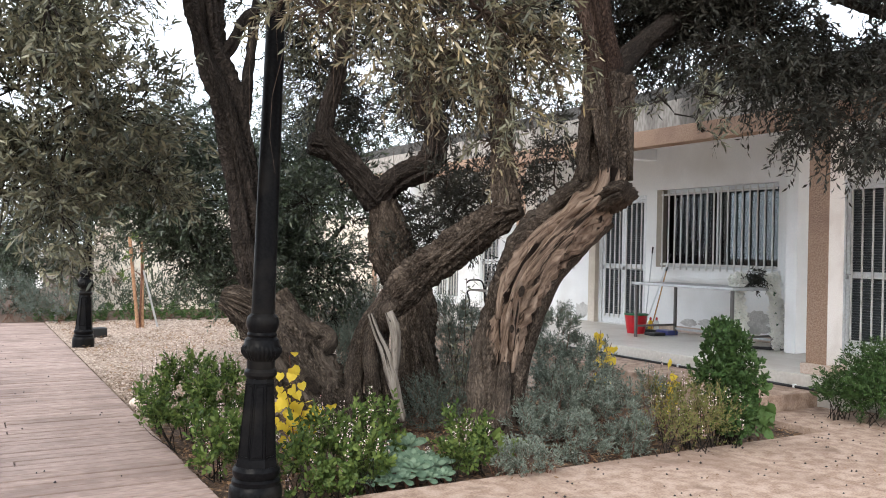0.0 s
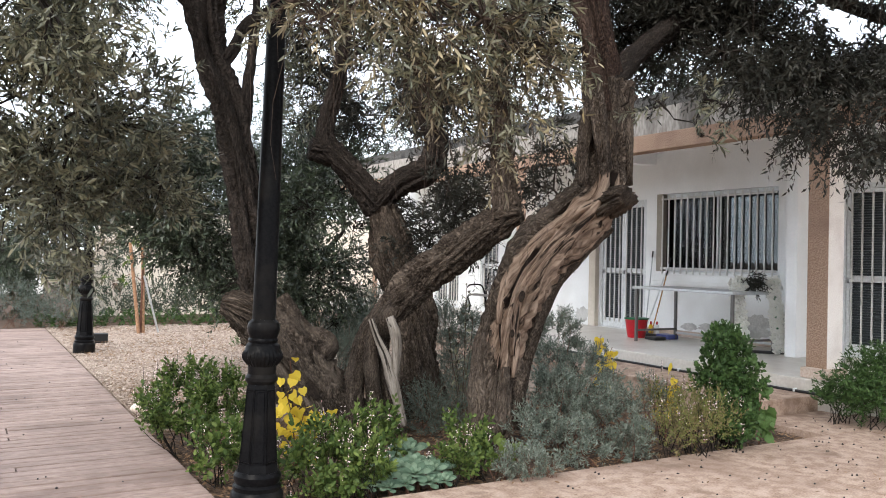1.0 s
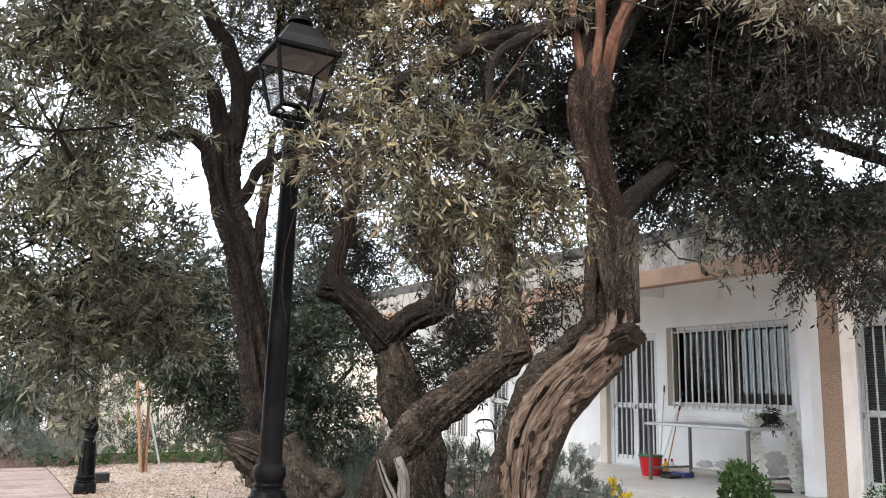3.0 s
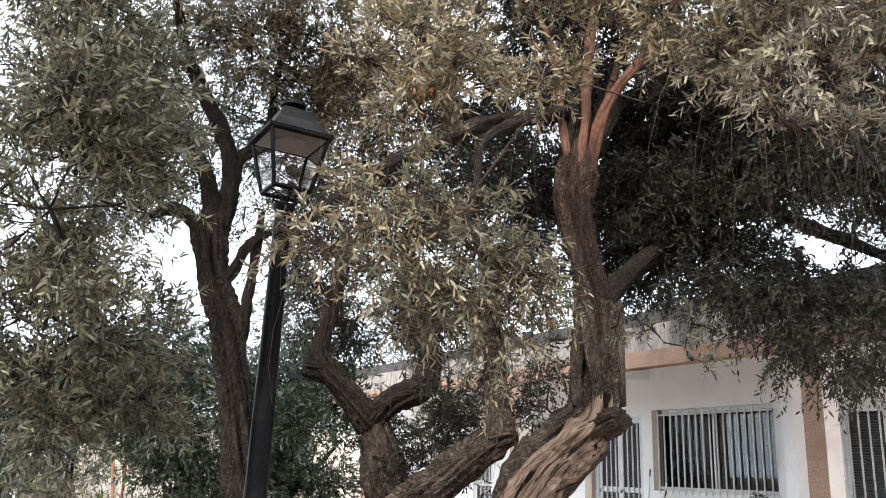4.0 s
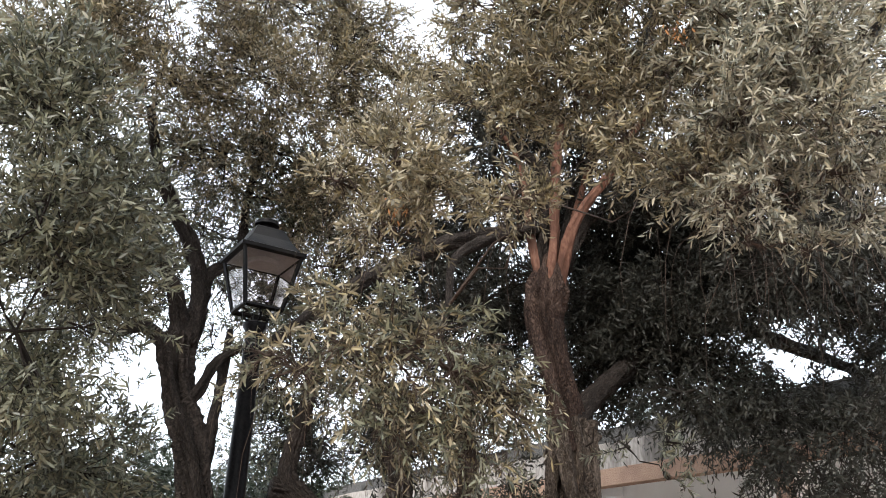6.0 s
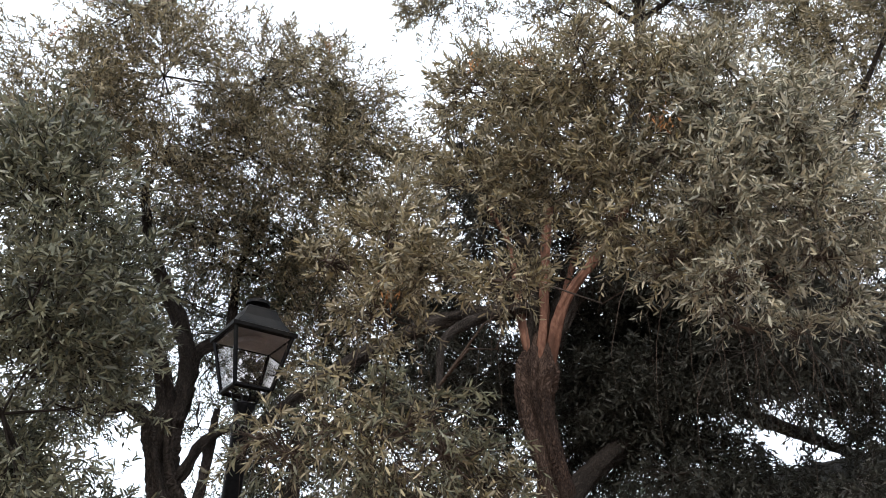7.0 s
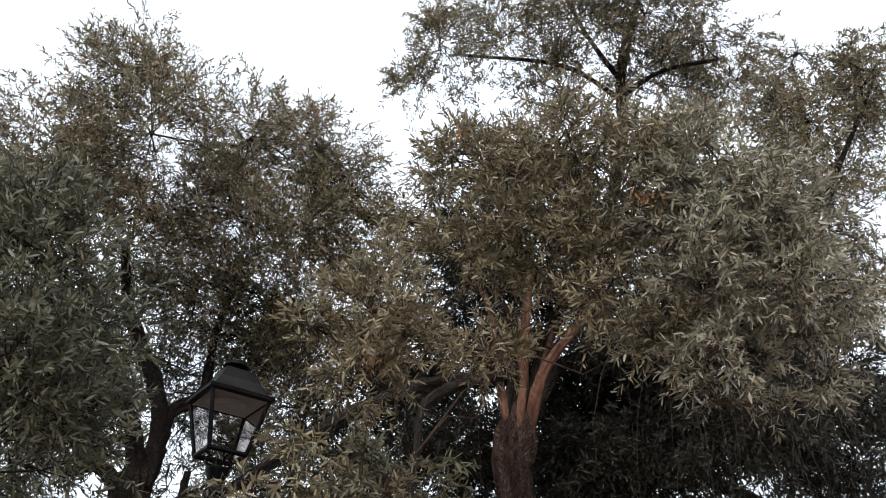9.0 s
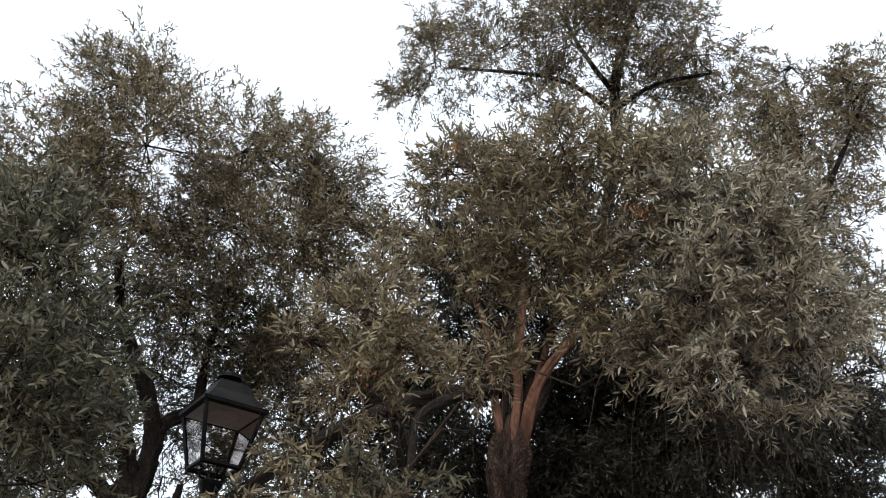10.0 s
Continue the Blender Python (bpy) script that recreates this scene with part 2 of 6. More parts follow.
GREY_LEAF = leafy("grey_leaf", (0.06, 0.075, 0.058), (0.145, 0.172, 0.142), (0.275, 0.31, 0.262), (0.115, 0.136, 0.108), rough=0.7)
ROSEMARY_LEAF = leafy("rosemary_leaf", (0.0495, 0.0675, 0.054), (0.099, 0.126, 0.104), (0.153, 0.18, 0.153), (0.081, 0.099, 0.081), rough=0.6)
GREEN_LEAF = leafy("green_leaf", (0.03, 0.056, 0.015), (0.07, 0.112, 0.026), (0.15, 0.195, 0.052), (0.05, 0.08, 0.023), rough=0.58)
BOX_LEAF = leafy("box_leaf", (0.024, 0.052, 0.016), (0.048, 0.096, 0.028), (0.08, 0.136, 0.04), (0.04, 0.072, 0.024), rough=0.55)
YELLOW_LEAF = leafy("yellow_leaf", (0.756, 0.456, 0.024), (0.84, 0.533, 0.048), (0.63, 0.516, 0.072), (0.777, 0.473, 0.032), rough=0.5, through=0.4)
MIXED_LEAF = leafy("heather_leaf", (0.12, 0.15, 0.04), (0.2, 0.19, 0.06), (0.22, 0.15, 0.09), (0.13, 0.15, 0.05), rough=0.6)
SUCCULENT = leafy("succulent_leaf", (0.12, 0.19, 0.13), (0.2, 0.29, 0.2), (0.27, 0.36, 0.26), (0.15, 0.23, 0.16), rough=0.55, through=0.1)
PETAL_PINK = leafy("pink_blossom", (0.7, 0.56, 0.55), (0.82, 0.74, 0.72), (0.3, 0.13, 0.14), (0.7, 0.58, 0.56), rough=0.7)
PETAL_WHITE = leafy("white_blossom", (0.92, 0.91, 0.86), (0.95, 0.945, 0.92), (0.9, 0.88, 0.8), (0.94, 0.935, 0.9), rough=0.7, through=0.12)
WITHERED = leafy("withered_leaf", (0.3, 0.12, 0.05), (0.42, 0.2, 0.08), (0.5, 0.28, 0.13), (0.35, 0.16, 0.07), rough=0.8)
DRY_LEAF = leafy("dry_leaf", (0.1, 0.06, 0.035), (0.2, 0.12, 0.07), (0.3, 0.19, 0.11), (0.12, 0.075, 0.045), rough=0.9, through=0.05)

def concrete_build(n, l, s):
    at = coords(n, l)
    g, m, w, d = tex(n, l, at, 60, 6), tex(n, l, at, 9, 7), tex(n, l, at, 1.1, 6), tex(n, l, at, 3.2, 8)
    col = ramp(n, l, m.outputs[0], (0.4, (0.232, 0.159, 0.12)), (0.5, (0.318, 0.232, 0.181)), (0.6, (0.396, 0.301, 0.245)))
    col = mix(n, l, 0.3, col, ramp(n, l, g.outputs[0], (0.4, (0.172, 0.12, 0.0903)), (0.6, (0.447, 0.344, 0.284))))
    col = mix(n, l, ramp(n, l, w.outputs[0], (0.48, (0, 0, 0)), (0.66, (0.516, 0.516, 0.516))), col, (0.189, 0.129, 0.0989))
    col = mix(n, l, ramp(n, l, d.outputs[0], (0.58, (0, 0, 0)), (0.7, (0.602, 0.602, 0.602))), col, (0.138, 0.0903, 0.0688))
    l.new(col, s.inputs["Base Color"])
    bump(n, l, s, mix(n, l, 0.5, m.outputs[0], g.outputs[0]), 0.5, 0.012)


CONCRETE = material("stamped_concrete", concrete_build, 0.75)
BOARD = mottled("stamped_board", (0.24, 0.18, 0.155), (0.34, 0.265, 0.235), (0.19, 0.135, 0.11), fine=14, coarse=1.0, rough=0.7, relief=0.3, scale=(0.35, 3, 1))
def board_build(n, l, s):
    at = coords(n, l, (0.7, 1.7, 1))
    o = n.new("ShaderNodeObjectInfo")
    shift = n.new("ShaderNodeVectorMath")
    shift.operation = "ADD"
    k = n.new("ShaderNodeMath")
    k.operation, k.inputs[1].default_value = "MULTIPLY", 37.0
    l.new(o.outputs["Random"], k.inputs[0])
    l.new(at, shift.inputs[0])
    l.new(k.outputs[0], shift.inputs[1])
    g, w = tex(n, l, shift.outputs[0], 14, 6), tex(n, l, n.new("ShaderNodeNewGeometry").outputs["Position"], 1.4, 7)
    col = ramp(n, l, g.outputs[0], (0.36, (0.185, 0.132, 0.112)), (0.64, (0.3, 0.226, 0.198)))
    col = mix(n, l, ramp(n, l, w.outputs[0], (0.45, (0, 0, 0)), (0.62, (0.7, 0.7, 0.7))), col, (0.125, 0.088, 0.076))
    col = mix(n, l, 0.28, col, ramp(n, l, o.outputs["Random"], (0.0, (0.176, 0.129, 0.113)), (1.0, (0.37, 0.284, 0.252))))
    l.new(col, s.inputs["Base Color"])
    bump(n, l, s, g.outputs[0], 0.35, 0.008)


JOINT = mottled("dirty_joint", (0.05, 0.036, 0.03), (0.1, 0.075, 0.062), (0.035, 0.026, 0.022), fine=60, coarse=3, rough=0.95, relief=0.4)
BOARD_EACH = material("board_of_concrete", board_build, 0.7)
SOIL = mottled("soil", (0.06, 0.042, 0.032), (0.13, 0.09, 0.068), (0.05, 0.036, 0.028), fine=45, coarse=4, rough=0.95, relief=0.8)
GRAVEL_BED = mottled("gravel_bed", (0.221, 0.17, 0.132), (0.34, 0.272, 0.225), (0.136, 0.0978, 0.0765), fine=70, coarse=3, rough=0.9, relief=0.8)
WALL_WHITE = mottled("white_plaster", (0.842, 0.852, 0.856), (0.874, 0.878, 0.871), (0.77, 0.768, 0.756), fine=35, coarse=0.9, rough=0.85, relief=0.15)
WALL_CREAM = mottled("cream_plaster", (0.6, 0.54, 0.46), (0.68, 0.62, 0.54), (0.5, 0.44, 0.37), fine=30, coarse=0.8, rough=0.9, relief=0.2)
PEACH = mottled("peach_roughcast", (0.318, 0.211, 0.15), (0.404, 0.279, 0.207), (0.289, 0.19, 0.143), fine=55, coarse=2.0, rough=0.9, relief=0.9, depth=0.02)
PALE_CAST = mottled("pale_roughcast", (0.68, 0.63, 0.59), (0.78, 0.74, 0.7), (0.6, 0.54, 0.5), fine=70, coarse=2.0, rough=0.9, relief=0.6, depth=0.015)
PARAPET = mottled("weathered_concrete", (0.255, 0.232, 0.21), (0.375, 0.352, 0.323), (0.105, 0.0938, 0.0863), fine=24, coarse=1.6, rough=0.9, relief=0.5, scale=(1, 1, 0.35))
TILE_FLOOR = mottled("porch_tile", (0.5, 0.47, 0.43), (0.56, 0.53, 0.49), (0.44, 0.4, 0.36), fine=30, coarse=1.5, rough=0.35, relief=0.05)
STEP_STONE = mottled("step_stone", (0.465, 0.372, 0.31), (0.558, 0.465, 0.4), (0.372, 0.288, 0.24), fine=40, coarse=2.2, rough=0.75, relief=0.3)
ROOF_FELT = mottled("roof_felt", (0.05, 0.048, 0.046), (0.12, 0.115, 0.11), (0.04, 0.04, 0.038), fine=90, coarse=3, rough=0.95, relief=0.9)
IRON = mottled("black_iron", (0.003, 0.003, 0.0035), (0.006, 0.006, 0.0065), (0.012, 0.011, 0.01), fine=60, coarse=4, rough=0.3, relief=0.12)
IRON.node_tree.nodes["Principled BSDF"].inputs["Specular IOR Level"].default_value = 0.05
ALU = plain("white_aluminium", (0.75, 0.77, 0.78), 0.35, 0.1)
BAR_PAINT = plain("bar_paint", (0.7, 0.69, 0.66), 0.4, 0.1)
BROWN_FRAME = plain("taupe_frame", (0.34, 0.3, 0.25), 0.5)
SLAT_GREY = plain("shutter_grey", (0.05, 0.06, 0.065), 0.5)
STEEL = plain("table_steel", (0.5, 0.51, 0.52), 0.35, 0.6)
STEEL_DARK = plain("leg_steel", (0.16, 0.15, 0.145), 0.5, 0.4)
RED = plain("red_plastic", (0.5, 0.02, 0.03), 0.4)
GREEN_PLASTIC = plain("green_plastic", (0.02, 0.14, 0.06), 0.4)
BLUE_PLASTIC = plain("blue_plastic", (0.08, 0.1, 0.3), 0.4)
BLACK_PLASTIC = plain("black_plastic", (0.015, 0.015, 0.016), 0.5)
YELLOW_PLASTIC = plain("yellow_plastic", (0.75, 0.5, 0.03), 0.4)
STICK = plain("broom_wood", (0.45, 0.25, 0.1), 0.6)
STAKE = plain("stake_wood", (0.35, 0.2, 0.12), 0.8, vary=0.4)
HUT = plain("far_wall_white", (0.72, 0.72, 0.72), 0.9)


def glass_material(name, tint=(1, 1, 1), rough=0.02, clear=0.85):
    def build(n, l, s):
        g, t, m, f = n.new("ShaderNodeBsdfGlossy"), n.new("ShaderNodeBsdfTransparent"), n.new("ShaderNodeMixShader"), n.new("ShaderNodeFresnel")
        g.inputs["Roughness"].default_value = rough
        t.inputs[0].default_value = (*(clear * c for c in tint), 1)
        f.inputs[0].default_value = 1.5
        l.new(f.outputs[0], m.inputs[0])
        l.new(t.outputs[0], m.inputs[1])
        l.new(g.outputs[0], m.inputs[2])
        l.new(m.outputs[0], n["Material Output"].inputs[0])
    return material(name, build)


GLASS = glass_material("window_glass", (0.55, 0.6, 0.62))
LANTERN_GLASS = glass_material("lantern_glass", (1, 0.96, 0.94), 0.06, 0.8)

# ---- ground ----
bm = bmesh.new()
n_cut = 48
edge = [-1500, -300, -60] + [-12 + i * 44 / n_cut for i in range(n_cut + 1)] + [70, 300, 1500]
grid = [[bm.verts.new((x, y, -0.07 + (0.03 * noise.noise((x * 1.7, y * 1.7, 0)) if 1.5 < x < 7 and 5 < y < 20 else 0))) for y in edge] for x in edge]
for i in range(len(edge) - 1):
    for j in range(len(edge) - 1):
        bm.faces.new((grid[i][j], grid[i + 1][j], grid[i + 1][j + 1], grid[i][j + 1]))
tagged(mesh_object("ground", bm, SOIL), "bare brown soil reaching to the horizon", "ground", kind="structure")

pavement = tagged(mesh_object("pavement", boxes((1.49, 20, -12, 4.96, -0.15, -0.014), (7.08, 20, 4.96, 5.83, -0.15, -0.014)), CONCRETE),
                  "terracotta stamped concrete pavement strewn with olives", "pavement", kind="structure")
path = tagged(mesh_object("path", boxes((-14, 1.44, -12, 18.68, -0.15, -0.016)), BOARD), "board-stamped concrete path with dark worn joints", "path", kind="structure")
part("joint_bed", boxes((-1.5, 1.435, 3.9, 18.6, -0.06, -0.01)), JOINT, path, "dark dirt in the joints")
gravel = tagged(mesh_object("gravel_bed", boxes((1.5, 7.2, 7.9, 19.2, -0.12, -0.03)), GRAVEL_BED), "pale limestone gravel between path and terrace", "gravel", kind="structure")

# ---- terrace, porch floor and steps ----
tagged(mesh_object("terrace", boxes((7.24, 8.16, 5.88, 26, -0.15, 0.16), bevel=0.012), CONCRETE), "peach stone-stamped terrace step beside the porch", "step", kind="structure")
tagged(mesh_object("porch_floor", boxes((8.16, 10.62, 5.55, 26, -0.15, 0.32), (8.4, 10.62, 1.0, 5.55, -0.15, 0.32), bevel=0.012), TILE_FLOOR), "pale worn tiled porch floor", "floor", kind="structure")


def wall_with_openings(y0, y1, z0, z1, x0, x1, openings):
    """A wall along y with rectangular holes (y0, y1, z0, z1): one closed shell with real reveals."""
    bm = bmesh.new()
    ys = sorted({y0, y1, *(v for o in openings for v in o[:2])})
    zs = sorted({z0, z1, *(v for o in openings for v in o[2:])})
    solid = {(i, j) for i in range(len(ys) - 1) for j in range(len(zs) - 1)
             if not any(o[0] <= ys[i] < o[1] and o[2] <= zs[j] < o[3] for o in openings)}
    made = {}

    def corner(x, i, j):
        if (x, i, j) not in made:
            made[x, i, j] = bm.verts.new((x, ys[i], zs[j]))
        return made[x, i, j]
    for i, j in solid:
        ring = ((i, j), (i + 1, j), (i + 1, j + 1), (i, j + 1))
        bm.faces.new([corner(x0, *c) for c in reversed(ring)])
        bm.faces.new([corner(x1, *c) for c in ring])
        for (a, b), beside in zip(zip(ring, ring[1:] + ring[:1]), ((i, j - 1), (i + 1, j), (i, j + 1), (i - 1, j))):
            if beside not in solid:
                bm.faces.new([corner(x0, *a), corner(x0, *b), corner(x1, *b), corner(x1, *a)])
    bmesh.ops.recalc_face_normals(bm, faces=bm.faces)
    return bm


WINDOW, DOOR, DOOR_R = (8.4, 10.93, 1.42, 2.77), (11.2, 12.46, 0.321, 2.7), (5.95, 7.36, 0.321, 2.72)
WINDOW_B, DOOR_B, DOOR_C = (13.9, 15.1, 1.42, 2.77), (15.95, 16.75, 0.321, 2.55), (17.7, 18.95, 0.321, 2.6)
tagged(mesh_object("wall_porch", wall_with_openings(1.0, 26, -0.1, 3.5, 10.65, 10.87, [WINDOW, DOOR, DOOR_R, WINDOW_B, DOOR_B, DOOR_C]), WALL_WHITE),
       "white plastered porch wall with barred openings", "wall", kind="structure")
tagged(mesh_object("wall_pier", boxes((9.8, 10.648, 7.42, 7.6, 0.322, 3.1), bevel=0.006), WALL_WHITE), "white plastered wall pier beside the barred window", "wall", kind="structure")
tagged(mesh_object("wall_room", boxes((14.4, 14.6, 1, 26, -0.1, 3.5), (10.87, 14.4, 0.8, 1.0, -0.1, 3.5), (10.87, 14.4, 25.8, 26, -0.1, 3.5), (10.87, 14.4, 7.6, 7.75, -0.1, 3.5), (10.87, 14.4, 13.2, 13.35, -0.1, 3.5)), WALL_WHITE),
       "plain inner walls of the rooms", "wall", kind="structure")
tagged(mesh_object("ceiling", boxes((8.42, 14.6, 0.8, 20.2, 3.5, 3.62)), WALL_WHITE), "white plastered porch ceiling slab", "ceiling", kind="structure")
tagged(mesh_object("floor", boxes((10.62, 14.4, 1, 26, -0.1, 0.3)), TILE_FLOOR), "tiled floor of the rooms", "floor", kind="structure")
tagged(mesh_object("fascia", boxes((8.2, 8.42, 0.8, 20.2, 3.12, 3.35), bevel=0.008), PEACH), "peach roughcast porch beam", "beam", kind="structure")
bm = bmesh.new()
for y in np.arange(0.8, 20.2, 0.2):
    lift = 0.03 * noise.noise((0, y * 1.3, 0))
    box(bm, 8.215, 8.45, y, y + 0.2, 3.352, 3.70 + lift)
bmesh.ops.remove_doubles(bm, verts=bm.verts, dist=0.001)
tagged(mesh_object("parapet", bm, PARAPET), "rain-stained weathered concrete roof parapet", "parapet", kind="structure")
tagged(mesh_object("coping", boxes((8.55, 8.8, 0.8, 20.2, 3.5, 3.99), bevel=0.02), ROOF_FELT), "dark gritty kerb along the flat roof", "coping", kind="structure")
bm = bmesh.new()
box(bm, 8.8, 14.7, 0.8, 20.2, 3.64, 3.7)
for v in bm.verts:
    v.co.z += 0.02 * (v.co.x - 8.3)
tagged(mesh_object("roof", bm, ROOF_FELT), "dark gritty flat roof covering", "roof", kind="structure")
tagged(mesh_object("pilaster", boxes((10.55, 10.648, 12.47, 12.66, 0.322, 2.85), bevel=0.004), WALL_CREAM), "cream pilaster beside the door", "pilaster", kind="structure")
tagged(mesh_object("wall_ledge", boxes((10.6, 10.648, 8.3, 11.0, 1.2, 1.25), bevel=0.004), WALL_WHITE), "white ledge under the barred window", "ledge", kind="structure")
tagged(mesh_object("baseboard", boxes((10.625, 10.648, 7.6, 11.18, 0.322, 0.42), bevel=0.004), STEP_STONE), "pale stone skirting along the porch wall", "baseboard", kind="structure")
tagged(mesh_object("beam_cross", boxes((8.42, 10.648, 10.98, 11.2, 3.3, 3.498), (8.42, 10.648, 15.6, 15.82, 3.3, 3.498)), WALL_WHITE), "white cross beams under the porch ceiling", "beam", kind="structure")


def porch_pillar(y):
    p = thing("porch_pillar", (8.27, y, 0.32), "square roughcast pillar, peach and pale, on a plinth", "pillar", "porch pillars")
    part("shaft", boxes((0.004, 0.27, 0, 0.26, 0.12, 2.8), bevel=0.006), PALE_CAST, p)
    part("face_panel", boxes((-0.004, 0.002, 0.002, 0.258, 0.122, 2.798)), PEACH, p, "peach roughcast face")
    part("plinth", boxes((-0.045, 0.31, -0.045, 0.305, 0.002, 0.12), bevel=0.012), STEP_STONE, p, "pale stone plinth")
    return p


porch_pillar(5.86)
porch_pillar(11.6)
porch_pillar(17.4)

# ---- walls beyond ----
tagged(mesh_object("wall_back", boxes((2.9, 10.6, 22.6, 22.8, -0.1, 2.6)), WALL_CREAM), "cream plastered boundary wall behind the hedge", "wall", kind="structure")
tagged(mesh_object("wall_far", boxes((-16, 2.6, 34, 34.3, -0.1, 1.6), (-4, 0, 33, 33.2, 0, 2.3)), HUT), "white low wall far down the path", "wall", kind="structure")


# ---- limbs (x, y, z, radius) and crown clumps of the trees ----
RIGHT_LIMBS = [
    [(3.859, 5.841, -0.015, 0.172), (3.855, 5.841, 0.127, 0.168), (3.884, 5.819, 0.412, 0.19), (3.905, 5.802, 0.696, 0.181), (3.936, 5.782, 0.932, 0.186), (3.984, 5.754, 1.169, 0.199), (4.059, 5.698, 1.407, 0.212), (4.16, 5.621, 1.613, 0.212), (4.291, 5.53, 1.78, 0.212), (4.428, 5.426, 1.952, 0.206), (4.531, 5.34, 2.121, 0.201), (4.575, 5.326, 2.31, 0.202), (4.593, 5.342, 2.546, 0.207), (4.619, 5.358, 2.786, 0.203), (4.637, 5.38, 3.074, 0.199)],
    [(4.46, 5.35, 4.19, 0.044), (4.44, 5.29, 4.44, 0.057), (4.43, 5.24, 4.71, 0.046), (4.42, 5.16, 5.3, 0.04), (4.48, 5.11, 5.93, 0.033)],
    [(4.51, 5.3, 4.19, 0.04), (4.51, 5.2, 4.51, 0.057), (4.53, 5, 4.85, 0.041), (4.63, 4.69, 5.16, 0.036), (4.64, 4.38, 5.41, 0.03), (4.64, 3.92, 5.65, 0.02)],
    [(4.53, 5.36, 4.29, 0.041), (4.7, 5.33, 4.82, 0.035), (4.99, 5.32, 5.66, 0.03), (5.14, 5.32, 6.26, 0.024)],
    [(4.4, 5.4, 4.3, 0.04), (4.34, 5.42, 4.59, 0.048), (4.28, 5.42, 4.99, 0.035), (4.15, 5.38, 5.48, 0.025), (3.83, 5.38, 5.83, 0.016)],
    [(4.48, 5.4, 4.56, 0.062), (4.36, 5.36, 4.81, 0.053), (3.7, 5.35, 4.52, 0.045), (3.29, 5.15, 4.18, 0.033), (3.1, 4.92, 3.71, 0.023), (2.88, 4.7, 3.31, 0.015)],
    [(4.42, 5.44, 4.85, 0.073), (3.7, 5.72, 4.67, 0.066), (2.93, 5.72, 4.19, 0.059), (2.44, 5.61, 3.81, 0.053), (2.12, 5.52, 3.52, 0.043), (1.75, 5.33, 3.22, 0.022)],
    [(4.63, 5.3, 3.05, 0.09), (4.98, 5.36, 3.39, 0.09), (5.57, 5.48, 3.78, 0.087), (6.25, 5.49, 4.27, 0.077), (6.92, 5.48, 4.49, 0.076), (7.38, 5.36, 4.3, 0.072), (7.9, 5.14, 4.12, 0.061), (8.42, 4.88, 3.91, 0.044)],
    [(4.59, 5.3, 4.5, 0.062), (5.13, 5.48, 5.16, 0.057), (5.95, 5.5, 5.64, 0.051), (6.7, 5.23, 5.88, 0.036)],
    [(4.38, 5.43, 4.41, 0.047), (4.42, 5.29, 5.28, 0.049), (4.13, 5.65, 5.88, 0.052), (3.87, 6.11, 6.63, 0.05), (3.71, 6.45, 6.85, 0.049), (3.49, 6.69, 6.93, 0.046), (3.22, 7.05, 7.34, 0.042), (2.81, 7.46, 7.63, 0.031)],
    [(4.52, 5.186, 2.058, 0.119), (4.469, 4.984, 2.091, 0.097), (4.446, 4.882, 2.106, 0.074)],
    [(4.59, 5.31, 2.8, 0.14), (4.58, 5.34, 3.04, 0.142), (4.5, 5.37, 3.5, 0.123), (4.44, 5.43, 3.97, 0.147), (4.46, 5.42, 4.21, 0.177), (4.49, 5.4, 4.39, 0.158), (4.49, 5.39, 4.53, 0.099), (4.51, 5.36, 4.64, 0.034)],
]
MIDDLE_LIMBS = [
    [(3.368, 6.82, 1.065, 0.099), (3.486, 6.755, 1.238, 0.153), (3.65, 6.667, 1.442, 0.158), (3.857, 6.541, 1.622, 0.148), (4.073, 6.41, 1.807, 0.133), (4.258, 6.298, 1.981, 0.128), (4.265, 6.316, 2.208, 0.103), (4.24, 6.329, 2.516, 0.093), (4.12, 6.2, 2.82, 0.082), (4.02, 6.12, 3.35, 0.07), (3.88, 6.08, 3.82, 0.05)],
    [(4.228, 6.281, 1.959, 0.117), (4.306, 6.109, 1.987, 0.065)],
    [(4.15, 7.528, -0.228, 0.268), (4.117, 7.547, 0.149, 0.212), (4.086, 7.565, 0.467, 0.19), (4.066, 7.579, 0.757, 0.184), (4.026, 7.601, 1.017, 0.184), (3.927, 7.65, 1.277, 0.19), (3.823, 7.704, 1.565, 0.195), (3.78, 7.723, 1.854, 0.173), (3.722, 7.748, 2.096, 0.145)],
    [(3.68, 7.73, 2.09, 0.13), (3.38, 7.81, 2.46, 0.107), (3.14, 7.85, 2.73, 0.088), (3.14, 7.83, 3.01, 0.079), (3.2, 7.7, 3.37, 0.07), (3.22, 7.57, 3.97, 0.051)],
    [(3.21, 7.88, 2.62, 0.102), (2.98, 7.91, 2.66, 0.093)],
    [(3.66, 7.74, 2.12, 0.121), (3.83, 7.55, 2.34, 0.12), (4.02, 7.33, 2.48, 0.123), (4.08, 7.29, 2.72, 0.11), (3.91, 7.25, 3.04, 0.087), (3.77, 7.2, 3.41, 0.073), (3.61, 7.05, 3.96, 0.05)],
]
